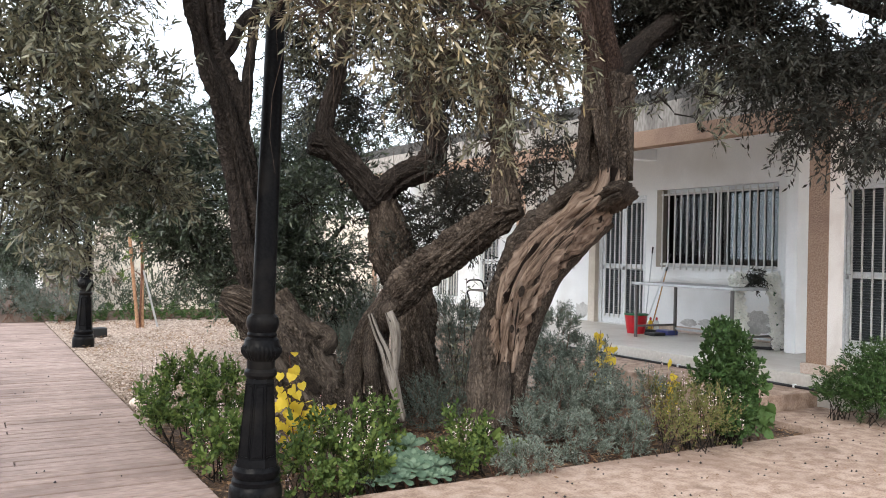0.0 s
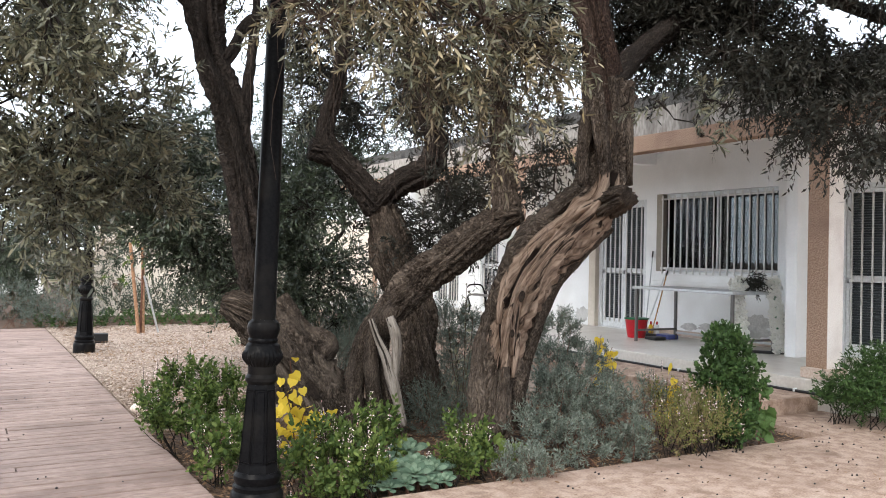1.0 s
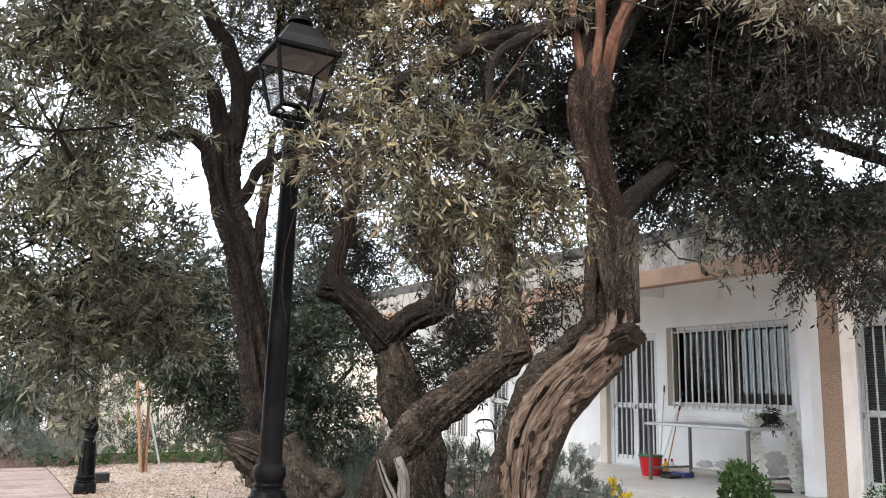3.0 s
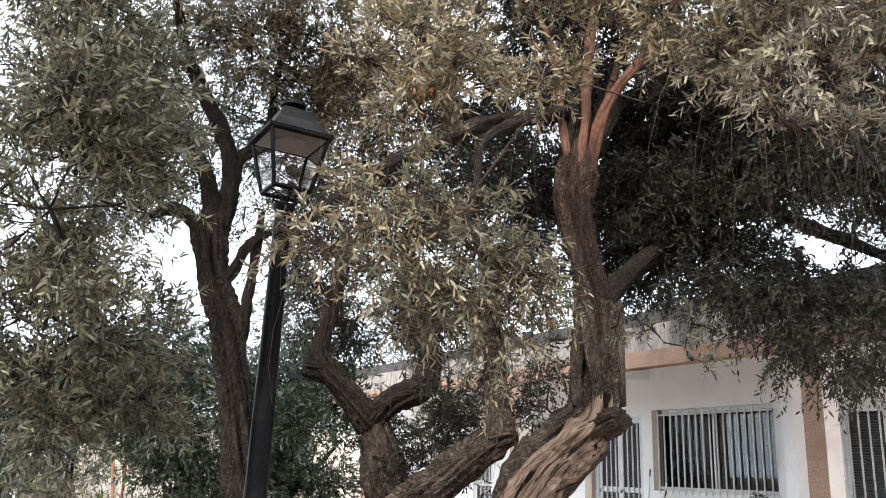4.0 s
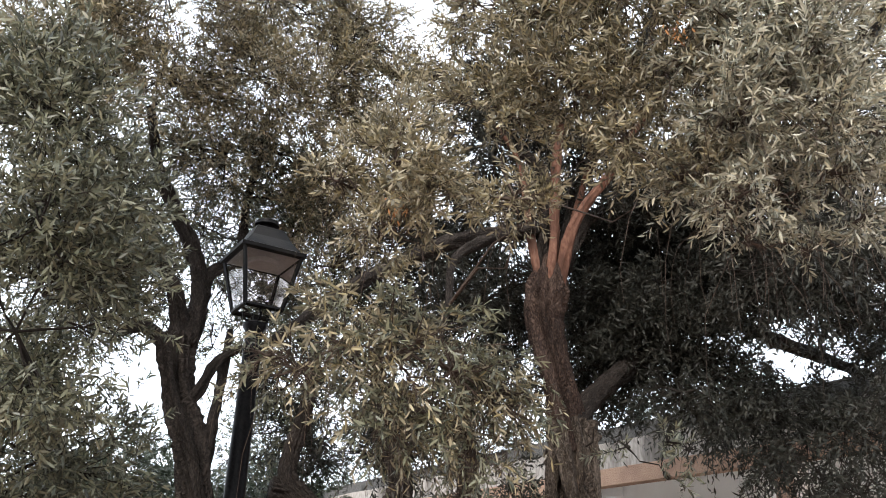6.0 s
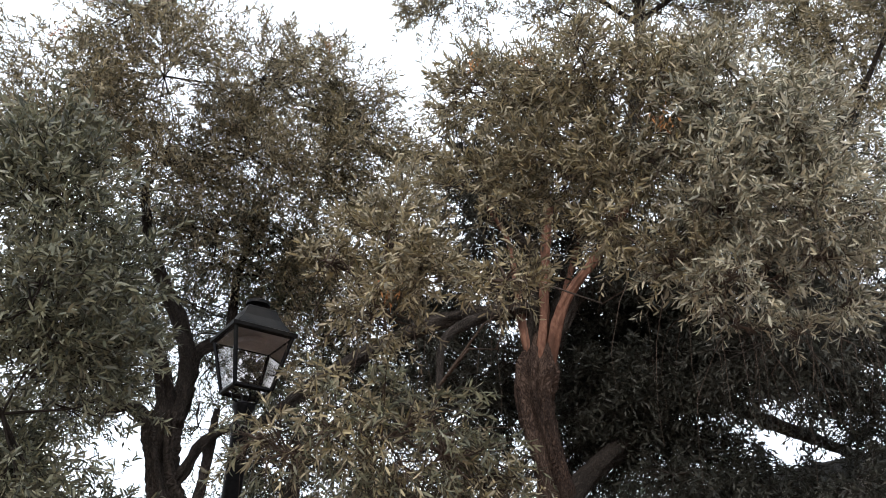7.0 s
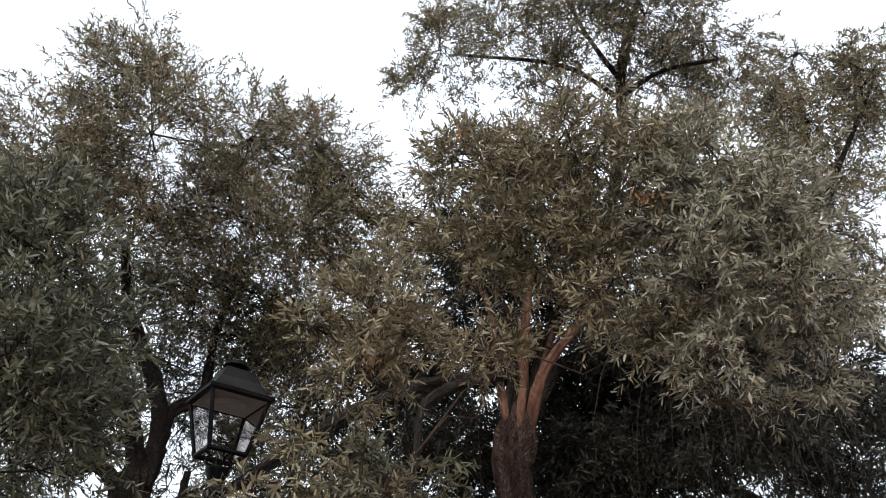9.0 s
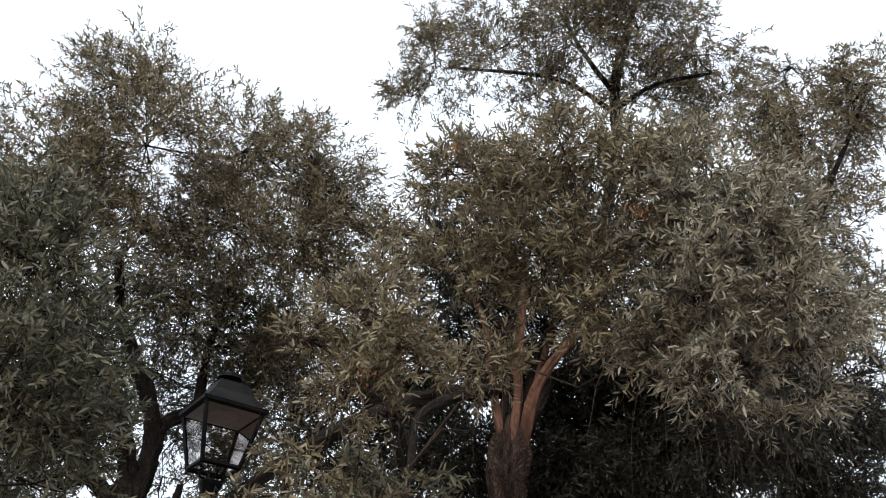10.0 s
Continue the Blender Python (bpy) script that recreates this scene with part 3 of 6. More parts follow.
LEFT_LIMBS = [
    [(3.095, 7.281, -0.168, 0.295), (3.043, 7.305, 0.018, 0.27), (2.901, 7.362, 0.283, 0.264), (2.74, 7.468, 0.542, 0.254), (2.589, 7.608, 0.787, 0.24), (2.43, 7.725, 0.978, 0.2), (2.243, 7.738, 1.091, 0.142), (2.122, 7.807, 1.131, 0.081)],
    [(2.47, 7.72, 0.92, 0.15), (2.4, 7.84, 1.43, 0.13), (2.36, 7.92, 1.93, 0.136), (2.29, 7.93, 2.47, 0.128), (2.17, 7.95, 2.96, 0.137), (2, 7.98, 3.46, 0.135), (1.94, 8, 3.79, 0.149), (1.94, 8, 4.05, 0.137)],
    [(1.95, 8, 3.99, 0.1), (1.86, 7.91, 4.28, 0.077), (1.71, 7.76, 4.53, 0.063), (1.42, 7.61, 4.79, 0.04)],
    [(1.87, 8.01, 3.9, 0.077), (1.6, 7.97, 4.07, 0.063), (1.32, 7.82, 3.92, 0.035)],
    [(2.03, 7.97, 3.95, 0.1), (2.09, 7.97, 4.46, 0.083), (1.97, 8, 4.94, 0.075), (1.69, 7.97, 5.38, 0.067), (1.47, 7.81, 5.67, 0.052), (1.28, 7.75, 6.3, 0.039)],
    [(2.1, 7.97, 4.4, 0.069), (2.2, 8.05, 4.76, 0.066), (2.48, 8.07, 5.05, 0.053), (2.53, 8.16, 5.78, 0.04), (2.65, 8.12, 6.49, 0.031)],
    [(2.04, 7.98, 3.32, 0.058), (2.18, 7.93, 3.53, 0.054), (2.36, 7.99, 3.85, 0.046), (2.6, 8.02, 4.03, 0.033)],
    [(2.3, 7.93, 2.76, 0.057), (2.34, 7.9, 3.2, 0.049), (2.43, 8.07, 3.71, 0.046), (2.5, 8.15, 4.23, 0.033)],
]
TALL_LIMBS = [
    [(4.63, 5.34, 4.46, 0.065), (5.05, 5.54, 5.47, 0.061), (6.22, 5.4, 7.99, 0.066), (6.53, 5.41, 9.88, 0.065), (6.71, 5.23, 10.83, 0.048), (6.92, 4.99, 11.96, 0.028)],
    [(6.52, 5.42, 9.67, 0.039), (6.29, 5.73, 10.65, 0.031), (6.07, 6.01, 11.82, 0.022)],
    [(6.53, 5.4, 9.46, 0.039), (6.85, 4.99, 9.74, 0.03), (7.25, 4.38, 9.71, 0.02)],
    [(6.49, 5.44, 9.37, 0.039), (5.99, 6.03, 10.16, 0.03), (4.89, 6.97, 10.46, 0.021)],
]
OUTER_LIMBS = [
    [(5.95, 5.5, 5.64, 0.058), (6.91, 4.41, 5.76, 0.051), (7.23, 3.64, 6.88, 0.045), (7.12, 3.46, 7.87, 0.03), (7.16, 3.42, 8.81, 0.014)],
    [(7.21, 3.67, 6.74, 0.037), (7.4, 3.06, 7.74, 0.026), (7.55, 2.71, 8.4, 0.013)],
]
MIDDLE_STRANDS = [
    [(3.149, 7.019, -0.068, 0.103), (3.123, 7.032, 0.32, 0.088), (3.145, 7.019, 0.579, 0.088), (3.194, 6.99, 0.813, 0.088), (3.293, 6.932, 1.022, 0.093), (3.424, 6.857, 1.196, 0.093)],
    [(3.29, 6.811, -0.039, 0.076), (3.238, 6.84, 0.342, 0.066), (3.215, 6.852, 0.597, 0.066), (3.219, 6.849, 0.801, 0.066), (3.277, 6.815, 1.006, 0.071), (3.389, 6.75, 1.152, 0.076)],
    [(3.463, 6.908, -0.073, 0.078), (3.419, 6.932, 0.317, 0.063), (3.382, 6.952, 0.576, 0.052), (3.381, 6.952, 0.837, 0.063), (3.44, 6.917, 1.047, 0.073)],
    [(3.289, 6.785, 0.866, 0.041), (3.308, 6.774, 0.978, 0.081), (3.342, 6.754, 1.07, 0.092), (3.388, 6.727, 1.163, 0.071)],
    [(4.181, 7.333, -0.05, 0.086), (4.133, 7.395, 0.372, 0.08), (4.071, 7.428, 0.714, 0.069), (4.025, 7.451, 0.971, 0.046)],
    [(3.937, 7.478, -0.114, 0.08), (3.929, 7.534, 0.364, 0.069), (3.915, 7.548, 0.707, 0.057)],
    [(4.374, 7.399, -0.135, 0.058), (4.262, 7.404, 0.191, 0.063), (4.174, 7.413, 0.482, 0.052)],
]
MIDDLE_DEADWOOD = [
    [(3.155, 6.758, 1.033, 0.025), (3.215, 6.724, 0.864, 0.035), (3.288, 6.683, 0.69, 0.045), (3.336, 6.656, 0.49, 0.055), (3.379, 6.632, 0.29, 0.045), (3.427, 6.605, 0.09, 0.035)],
    [(3.298, 6.676, 1.057, 0.035), (3.339, 6.652, 0.942, 0.05), (3.36, 6.641, 0.792, 0.045), (3.355, 6.644, 0.616, 0.04), (3.345, 6.651, 0.475, 0.03)],
]
RIGHT_HEARTWOOD = [
    [(3.833, 5.709, 1.058, 0.029), (3.866, 5.693, 1.337, 0.05), (3.952, 5.625, 1.572, 0.054), (4.102, 5.511, 1.793, 0.054), (4.259, 5.382, 1.944, 0.045), (4.415, 5.258, 2.056, 0.037), (4.572, 5.2, 2.14, 0.021)],
    [(3.929, 5.668, 0.804, 0.021), (3.915, 5.65, 1.061, 0.046), (3.937, 5.617, 1.294, 0.054), (4.015, 5.551, 1.486, 0.05), (4.149, 5.456, 1.674, 0.045), (4.317, 5.344, 1.843, 0.045), (4.518, 5.236, 1.996, 0.041), (4.725, 5.268, 2.072, 0.025)],
    [(3.879, 5.687, 0.665, 0.016), (3.858, 5.689, 0.874, 0.033), (3.853, 5.689, 1.082, 0.033), (3.884, 5.66, 1.269, 0.021)],
    [(4.068, 5.689, 0.843, 0.017), (4.014, 5.622, 1.103, 0.033), (4.042, 5.567, 1.329, 0.037), (4.118, 5.506, 1.497, 0.037), (4.244, 5.428, 1.649, 0.029), (4.455, 5.332, 1.802, 0.016)],
    [(4.543, 5.201, 2.161, 0.021), (4.564, 5.198, 2.368, 0.037), (4.561, 5.215, 2.577, 0.033), (4.556, 5.243, 2.787, 0.029), (4.553, 5.269, 2.998, 0.013)],
    [(3.948, 5.679, 0.616, 0.017), (3.967, 5.665, 0.803, 0.029), (3.979, 5.641, 0.991, 0.021)],
]
RIGHT_STRANDS = [
    [(3.721, 5.805, 0.122, 0.074), (3.711, 5.831, 0.468, 0.084), (3.756, 5.887, 0.786, 0.071), (3.775, 5.84, 1.025, 0.047), (3.812, 5.787, 1.263, 0.023)],
    [(3.984, 5.723, 0.186, 0.07), (4.061, 5.713, 0.652, 0.071), (4.15, 5.659, 1.056, 0.071), (4.263, 5.572, 1.389, 0.066), (4.453, 5.432, 1.667, 0.061), (4.633, 5.296, 1.882, 0.047)],
    [(3.757, 5.787, 0.844, 0.042), (3.801, 5.784, 1.216, 0.051), (3.9, 5.719, 1.546, 0.051), (4.062, 5.612, 1.821, 0.056), (4.234, 5.466, 2.028, 0.06), (4.355, 5.33, 2.18, 0.046)],
    [(3.842, 5.72, 0.152, 0.06), (3.865, 5.684, 0.481, 0.06), (3.872, 5.678, 0.713, 0.042)],
    [(4.368, 5.311, 2.203, 0.046), (4.391, 5.355, 2.484, 0.055), (4.425, 5.362, 2.766, 0.051), (4.452, 5.36, 3.001, 0.037)],
    [(4.753, 5.222, 2.221, 0.037), (4.698, 5.196, 2.494, 0.056), (4.736, 5.221, 2.779, 0.056), (4.732, 5.236, 3.014, 0.037)],
]
LEFT_STRANDS = [
    [(3.184, 7.05, 0.001, 0.078), (3.043, 7.133, 0.335, 0.078), (2.894, 7.217, 0.566, 0.068), (2.806, 7.315, 0.741, 0.052), (2.675, 7.469, 0.967, 0.047)],
    [(2.62, 7.614, 1.197, 0.064), (2.747, 7.517, 0.961, 0.08), (2.848, 7.431, 0.807, 0.074), (2.75, 7.265, 0.66, 0.057), (2.796, 7.221, 0.57, 0.036)],
    [(2.453, 7.545, 1.044, 0.047), (2.57, 7.394, 0.808, 0.068), (2.687, 7.285, 0.65, 0.057), (2.745, 7.227, 0.52, 0.036)],
    [(2.869, 7.188, -0.05, 0.093), (2.711, 7.268, 0.284, 0.083), (2.572, 7.379, 0.498, 0.073), (2.446, 7.502, 0.749, 0.063), (2.317, 7.616, 0.936, 0.047)],
    [(2.969, 7.099, 0.061, 0.072), (2.88, 7.137, 0.267, 0.077), (2.925, 7.149, 0.418, 0.047)],
    [(2.884, 7.254, 0.64, 0.063), (2.952, 7.346, 0.732, 0.127), (2.901, 7.394, 0.819, 0.096), (2.836, 7.446, 0.859, 0.043)],
]
RIGHT_FRONT = [
    (1.71, 3.83, 2.93, 0.29), (1.93, 3.64, 2.87, 0.33), (2.3, 3.64, 2.84, 0.32), (2.63, 3.69, 2.7, 0.26), (2.23, 3.76, 2.62, 0.29),
    (1.97, 3.83, 2.54, 0.2), (2.55, 3.82, 2.47, 0.22), (1.54, 3.94, 2.8, 0.2), (2.86, 3.8, 2.81, 0.2), (2.46, 3.74, 2.2, 0.1),
    (1.38, 3.99, 2.86, 0.11),
]
RIGHT_TOP = [
    (2.47, 3.15, 4.93, 0.43), (2.65, 2.67, 4.98, 0.45), (2.89, 2.38, 4.74, 0.44), (2.68, 2.95, 4.4, 0.4), (2.86, 2.53, 4.35, 0.36),
    (2.46, 3.37, 4.41, 0.35), (1.76, 3.37, 3.83, 0.3), (1.96, 3.3, 3.76, 0.29), (1.8, 3.45, 3.5, 0.24), (1.55, 3.61, 3.76, 0.18),
    (3.02, 2.4, 3.7, 0.18), (2.44, 3.21, 3.73, 0.22), (2.28, 3.38, 5.12, 0.26), (2.84, 2.73, 4.02, 0.26),
]
RIGHT_PALE = [
    (3.06, 2.12, 4.47, 0.42), (3.28, 1.94, 4.2, 0.4), (3.4, 1.92, 3.92, 0.28), (3.03, 2.15, 3.93, 0.3), (3.01, 2.14, 3.5, 0.18),
    (3.4, 2.15, 4.22, 0.36), (3.66, 1.95, 4.04, 0.35), (3.53, 1.95, 4.38, 0.34), (3.22, 2.38, 4.42, 0.34), (3.2, 2.45, 3.63, 0.16),
    (3.46, 2.28, 3.64, 0.17), (3.36, 2.44, 3.42, 0.1), (3.64, 2.12, 3.77, 0.2), (2.99, 2.54, 3.72, 0.14), (3.81, 2.12, 3.53, 0.16),
    (3.19, 2.34, 3.9, 0.2), (3.62, 2.3, 3.39, 0.1),
]
RIGHT_SIDE = [
    (5.51, 5.61, 4.34, 0.54), (6, 5.33, 4.47, 0.61), (5.9, 5.57, 3.82, 0.4), (6.21, 4.97, 3.61, 0.42), (6.35, 4.54, 3.22, 0.43),
    (6.62, 4.12, 3.09, 0.54), (7.18, 4.2, 4.13, 0.26), (6.35, 3.71, 4.56, 0.59), (6.21, 4.16, 2.66, 0.31), (6, 4.45, 2.72, 0.22),
    (5.8, 3.94, 4.35, 0.57), (6.41, 4.95, 4.87, 0.59), (5.99, 5.22, 3.33, 0.22), (6.22, 3.86, 2.47, 0.23), (6.22, 4.62, 3.21, 0.35),
    (6.66, 4.41, 3.08, 0.35), (5.9, 4.8, 3.25, 0.33), (7.02, 4.22, 3, 0.38), (5.57, 4.95, 3.38, 0.28),
]
RIGHT_BACK = [
    (4.29, 7.3, 5.74, 0.71), (4.91, 6.88, 5.75, 0.64), (4.4, 7.69, 4.86, 0.58), (4.91, 6.87, 4.49, 0.55), (6.08, 6.05, 5.49, 0.71),
    (6.6, 5.49, 5.48, 0.71), (4.43, 5.74, 5.85, 0.63), (6.4, 5.5, 5.76, 0.71), (5.35, 5.9, 5.6, 0.61), (5.71, 5.85, 5.16, 0.46),
    (6, 5.47, 5.29, 0.46), (5.67, 6.19, 4.63, 0.4), (6.19, 5.96, 4.67, 0.47), (4.12, 5.23, 6.23, 0.55), (4.69, 4.63, 6.32, 0.58),
    (5.3, 4.15, 6.11, 0.58), (5.86, 3.71, 5.78, 0.58), (4.89, 5.34, 5.67, 0.57), (5.59, 4.67, 5.6, 0.6), (6.14, 4.16, 5.36, 0.57),
    (6.48, 3.63, 5.53, 0.55), (4.2, 5.82, 5.6, 0.48), (5.66, 5.9, 4.64, 0.65), (6.33, 5.32, 4.98, 0.73), (6.83, 4.65, 4.99, 0.73),
    (7.18, 4.07, 5, 0.73), (6.32, 5.18, 4.21, 0.53), (6.72, 4.38, 4.39, 0.29), (5.83, 5.78, 3.84, 0.58), (6.99, 3.85, 4.06, 0.3),
    (5.22, 6.76, 4.19, 0.55), (4.78, 6.95, 5.08, 0.56), (4.8, 7.3, 4.24, 0.56), (5.26, 5.8, 4.14, 0.42), (5.27, 5.93, 3.74, 0.42),
    (5.62, 5.77, 4.02, 0.46), (4.51, 6.13, 4.47, 0.33), (4.45, 6.69, 4.47, 0.41), (5.16, 5.85, 4.53, 0.34), (5.74, 5.84, 4.77, 0.46),
    (6.19, 5.48, 4.83, 0.46), (6.17, 5.84, 4.38, 0.46), (6.82, 5.25, 4.55, 0.49), (7.23, 4.83, 4.7, 0.49), (4.92, 6.12, 5.14, 0.35),
    (4.11, 6.78, 5.03, 0.41), (6.82, 4.45, 4.72, 0.41), (7.35, 4.16, 4.66, 0.43), (6.02, 5.25, 3.83, 0.46), (7.22, 4.35, 4.34, 0.24),
    (5.68, 5.35, 4.13, 0.38), (7.39, 4.05, 4.25, 0.31), (6.89, 4.21, 4.51, 0.28), (6.03, 4.98, 4.19, 0.31), (6.11, 4.68, 4.57, 0.32),
    (7.64, 4.36, 3.49, 0.27), (6.44, 5.02, 3.69, 0.32), (7.02, 4.74, 3.53, 0.25), (5.63, 5.06, 4.47, 0.32), (7.58, 4.5, 4.02, 0.3),
    (7.97, 4.39, 3.81, 0.28), (7.81, 4.25, 4.17, 0.27),
]
MIDDLE_CROWN = [
    (4.15, 8.28, 4.57, 0.53), (3.49, 8.49, 3.32, 0.38), (4.58, 8.04, 2.01, 0.44), (4.94, 7.8, 2.34, 0.35), (4.93, 6.65, 2.73, 0.34),
    (4.94, 6.47, 2.27, 0.25), (4.18, 8.44, 3.16, 0.58), (4.41, 7.57, 3.37, 0.55), (4.35, 7.86, 1.69, 0.24), (4.23, 7.14, 2.03, 0.24),
    (4.03, 7.26, 1.84, 0.2), (4.45, 7.01, 2.21, 0.24), (3.83, 7.37, 1.71, 0.15), (4.15, 7.18, 2.31, 0.25), (3.26, 8.5, 3.77, 0.35),
    (3.69, 8.25, 3.2, 0.29), (4, 8.07, 3.81, 0.4), (3.57, 8.32, 4.11, 0.35), (4.33, 7.89, 3.03, 0.26), (4.32, 7.89, 3.58, 0.3),
]
LIMB_CROWN = [
    (3.6, 5.71, 6.49, 0.27), (3.5, 5.33, 6.68, 0.25), (3.69, 6.35, 6.33, 0.36), (3.86, 5.73, 6.23, 0.33), (3.39, 6.47, 6.63, 0.29),
    (3.04, 6.46, 6.95, 0.28), (3.88, 6.51, 5.96, 0.36), (3.55, 8.01, 5.11, 0.51), (3.5, 7.75, 5.9, 0.71), (3.08, 6.87, 6.4, 0.61),
    (3.56, 6.71, 6.3, 0.49), (2.72, 6.7, 6.51, 0.59),
]
LEFT_DEEP = [
    (1.34, 9.41, 5.84, 0.45), (1.96, 9.33, 5.39, 0.35), (1.39, 9.8, 5.3, 0.51), (1.42, 9.1, 6.17, 0.39), (1.43, 10.16, 4.81, 0.51),
    (1.98, 9.72, 4.88, 0.39), (2.42, 8.93, 5.49, 0.29),
]
LEFT_CROWN = [
    (0.32, 6.95, 6.63, 0.81), (1.1, 6.83, 7.01, 0.83), (2.01, 6.65, 7.27, 0.79), (2.59, 6.45, 7.57, 0.37), (3.15, 6.38, 7.02, 0.46),
    (0.62, 6.6, 7.38, 0.48), (2.07, 6.94, 6.51, 0.77), (1.29, 7.06, 6.27, 0.64), (0.31, 7.16, 5.92, 0.74), (2.16, 7.91, 6.08, 0.57),
    (2.85, 7.68, 6.07, 0.64), (2.7, 6.55, 7.08, 0.55), (3.28, 8.19, 5.71, 0.53),
]
LEFT_BACK = [
    (2.28, 8.83, 5.58, 0.54), (2.94, 8.71, 5.38, 0.54), (3.5, 8.63, 5.08, 0.54), (4.02, 8.54, 5.31, 0.55), (2.32, 8.74, 5.07, 0.32),
    (3.26, 8.87, 4.64, 0.47), (4.48, 8.49, 4.85, 0.55), (1.42, 9.05, 5.5, 0.54), (2.5, 8.68, 6.22, 0.48), (1.89, 8.13, 6.23, 0.71),
    (2.64, 7.97, 6.12, 0.71), (3.55, 8.05, 5.77, 0.66), (0.85, 8.06, 4, 0.42), (0.73, 8.2, 4.62, 0.65), (3.02, 8.62, 3.93, 0.39),
    (3.34, 8.64, 3.42, 0.39), (3.27, 9.27, 3.11, 0.34), (3, 8.19, 5.93, 0.53), (3.05, 8.69, 4.78, 0.4), (3.49, 8.66, 4.33, 0.46),
    (2.58, 9, 4.26, 0.27), (2.58, 8.79, 4.92, 0.4), (3.22, 8.71, 3.73, 0.39), (3.67, 8.88, 3.23, 0.3), (0.86, 7.32, 4.14, 0.41),
    (0.38, 7.38, 4.68, 0.54), (0.6, 7.71, 3.58, 0.44), (0.82, 7, 4.92, 0.39),
]
RIGHT_SPRAY = [
    (4.37, 4.45, 2.73, 0.1), (4.42, 4.11, 2.73, 0.13), (4.53, 4.01, 2.67, 0.08), (4.44, 4.17, 2.5, 0.06),
]
NEAR_CROWN = [
    (0.11, 4.07, 3.9, 0.48), (0.63, 4.46, 3.77, 0.37), (0.22, 4.14, 3.36, 0.52), (0.24, 4.45, 2.91, 0.54), (0.39, 4.76, 2.73, 0.26),
    (0.56, 5.07, 2.4, 0.49), (0.47, 5.3, 1.96, 0.47), (0.63, 4.63, 3.38, 0.27), (0.23, 4.05, 3.91, 0.35), (0.99, 5.56, 2.08, 0.31),
    (0.35, 5.65, 1.97, 0.42), (0.82, 5.76, 2.15, 0.32), (0.24, 5.09, 2.44, 0.39), (0.56, 5.99, 1.86, 0.19), (0.28, 4.89, 3.35, 0.3),
    (0.53, 4.77, 3.54, 0.28), (0.72, 4.69, 3.74, 0.2), (0.67, 4.89, 3.37, 0.2), (0.27, 5.04, 2.99, 0.29),
]
DARK_CROWN = [
    (2.27, 10.17, 2.52, 0.78), (2.96, 10.36, 1.87, 0.73), (3.78, 9.79, 1.68, 0.67), (4.07, 9.94, 2.33, 0.44), (1.85, 10.6, 2.05, 0.66),
    (2.39, 9.92, 1.58, 0.55), (3.71, 9.49, 1.13, 0.34), (1.91, 9.44, 2.79, 0.38), (3.59, 10.31, 2.62, 0.52), (3.17, 9.8, 1.39, 0.49),
    (3.64, 9.31, 1.34, 0.41), (3.32, 9.19, 0.92, 0.3), (4.05, 9.76, 0.73, 0.29), (2.96, 9.11, 0.96, 0.29), (2.98, 10.5, 2.59, 0.59),
    (3.98, 10.35, 2.87, 0.53), (2.4, 10.22, 1.4, 0.28), (1.11, 10.87, 2.43, 0.59), (3.38, 10.23, 1.74, 0.51), (1.36, 10.36, 2.28, 0.57),
    (3.36, 9.8, 2.01, 0.56), (2.66, 9.22, 1.27, 0.39), (2.15, 9.52, 2.03, 0.53), (1.69, 9.78, 2.46, 0.54), (3.52, 8.01, 1.88, 0.2),
    (3.5, 8.37, 2.28, 0.3), (3.15, 8.34, 2.08, 0.36), (3.71, 8.25, 2.47, 0.24),
]
TALL_CROWN = [
    (4.54, 6.88, 10.28, 0.61), (5.16, 6.27, 10.39, 0.77), (5.83, 5.49, 10.49, 0.85), (6.45, 4.83, 10.43, 0.93), (7.13, 4.51, 10.06, 0.69),
    (6.98, 5.21, 9.77, 0.73), (7.61, 4.51, 9.61, 0.41), (4.47, 7.33, 9.93, 0.37), (5.85, 6.26, 9.92, 0.65), (5.94, 4.66, 11.15, 0.91),
]
OUTER_CROWN = [
    (7.35, 3.49, 8.09, 0.75), (7.49, 2.91, 8.25, 0.6), (7.32, 3.78, 7.45, 0.72), (7.6, 3.56, 6.84, 0.54), (7.5, 2.67, 8.33, 0.43),
    (7.17, 3.67, 8.37, 0.43), (7.95, 3.81, 6.12, 0.68), (8.13, 4.17, 5.49, 0.68), (7.01, 3.25, 8.76, 0.26),
]


# ---- foliage ----
def leaf_mesh(name, base, along, across, length, width, material, parent, label="", lobes=6):
    """One mesh of many flat pointed leaves, given as arrays."""
    n = len(base)
    normal = np.cross(along, across)
    cut = {6: ((0, 0), (0.3, 0.5), (0.72, 0.42), (1, 0), (0.72, -0.42), (0.3, -0.5)), 4: ((0, 0), (0.45, 0.5), (1, 0), (0.45, -0.5))}[lobes]
    vs = np.empty((n, lobes, 3), np.float32)
    for k, (s, w) in enumerate(cut):
        vs[:, k] = base + along * (s * length)[:, None] + across * (w * width)[:, None] - normal * (0.18 * s * s * length)[:, None]
    me = bpy.data.meshes.new(name)
    me.vertices.add(n * lobes)
    me.vertices.foreach_set("co", vs.ravel())
    me.loops.add(n * lobes)
    me.loops.foreach_set("vertex_index", np.arange(n * lobes, dtype=np.int32))
    me.polygons.add(n)
    me.polygons.foreach_set("loop_start", np.arange(0, n * lobes, lobes, dtype=np.int32))
    me.update(calc_edges=True)
    me.materials.append(material)
    ob = new(name, me)
    ob.parent = parent
    return tagged(ob, label, kind="stuff")


def unit(v):
    return v / (np.linalg.norm(v, axis=-1, keepdims=True) + 1e-9)


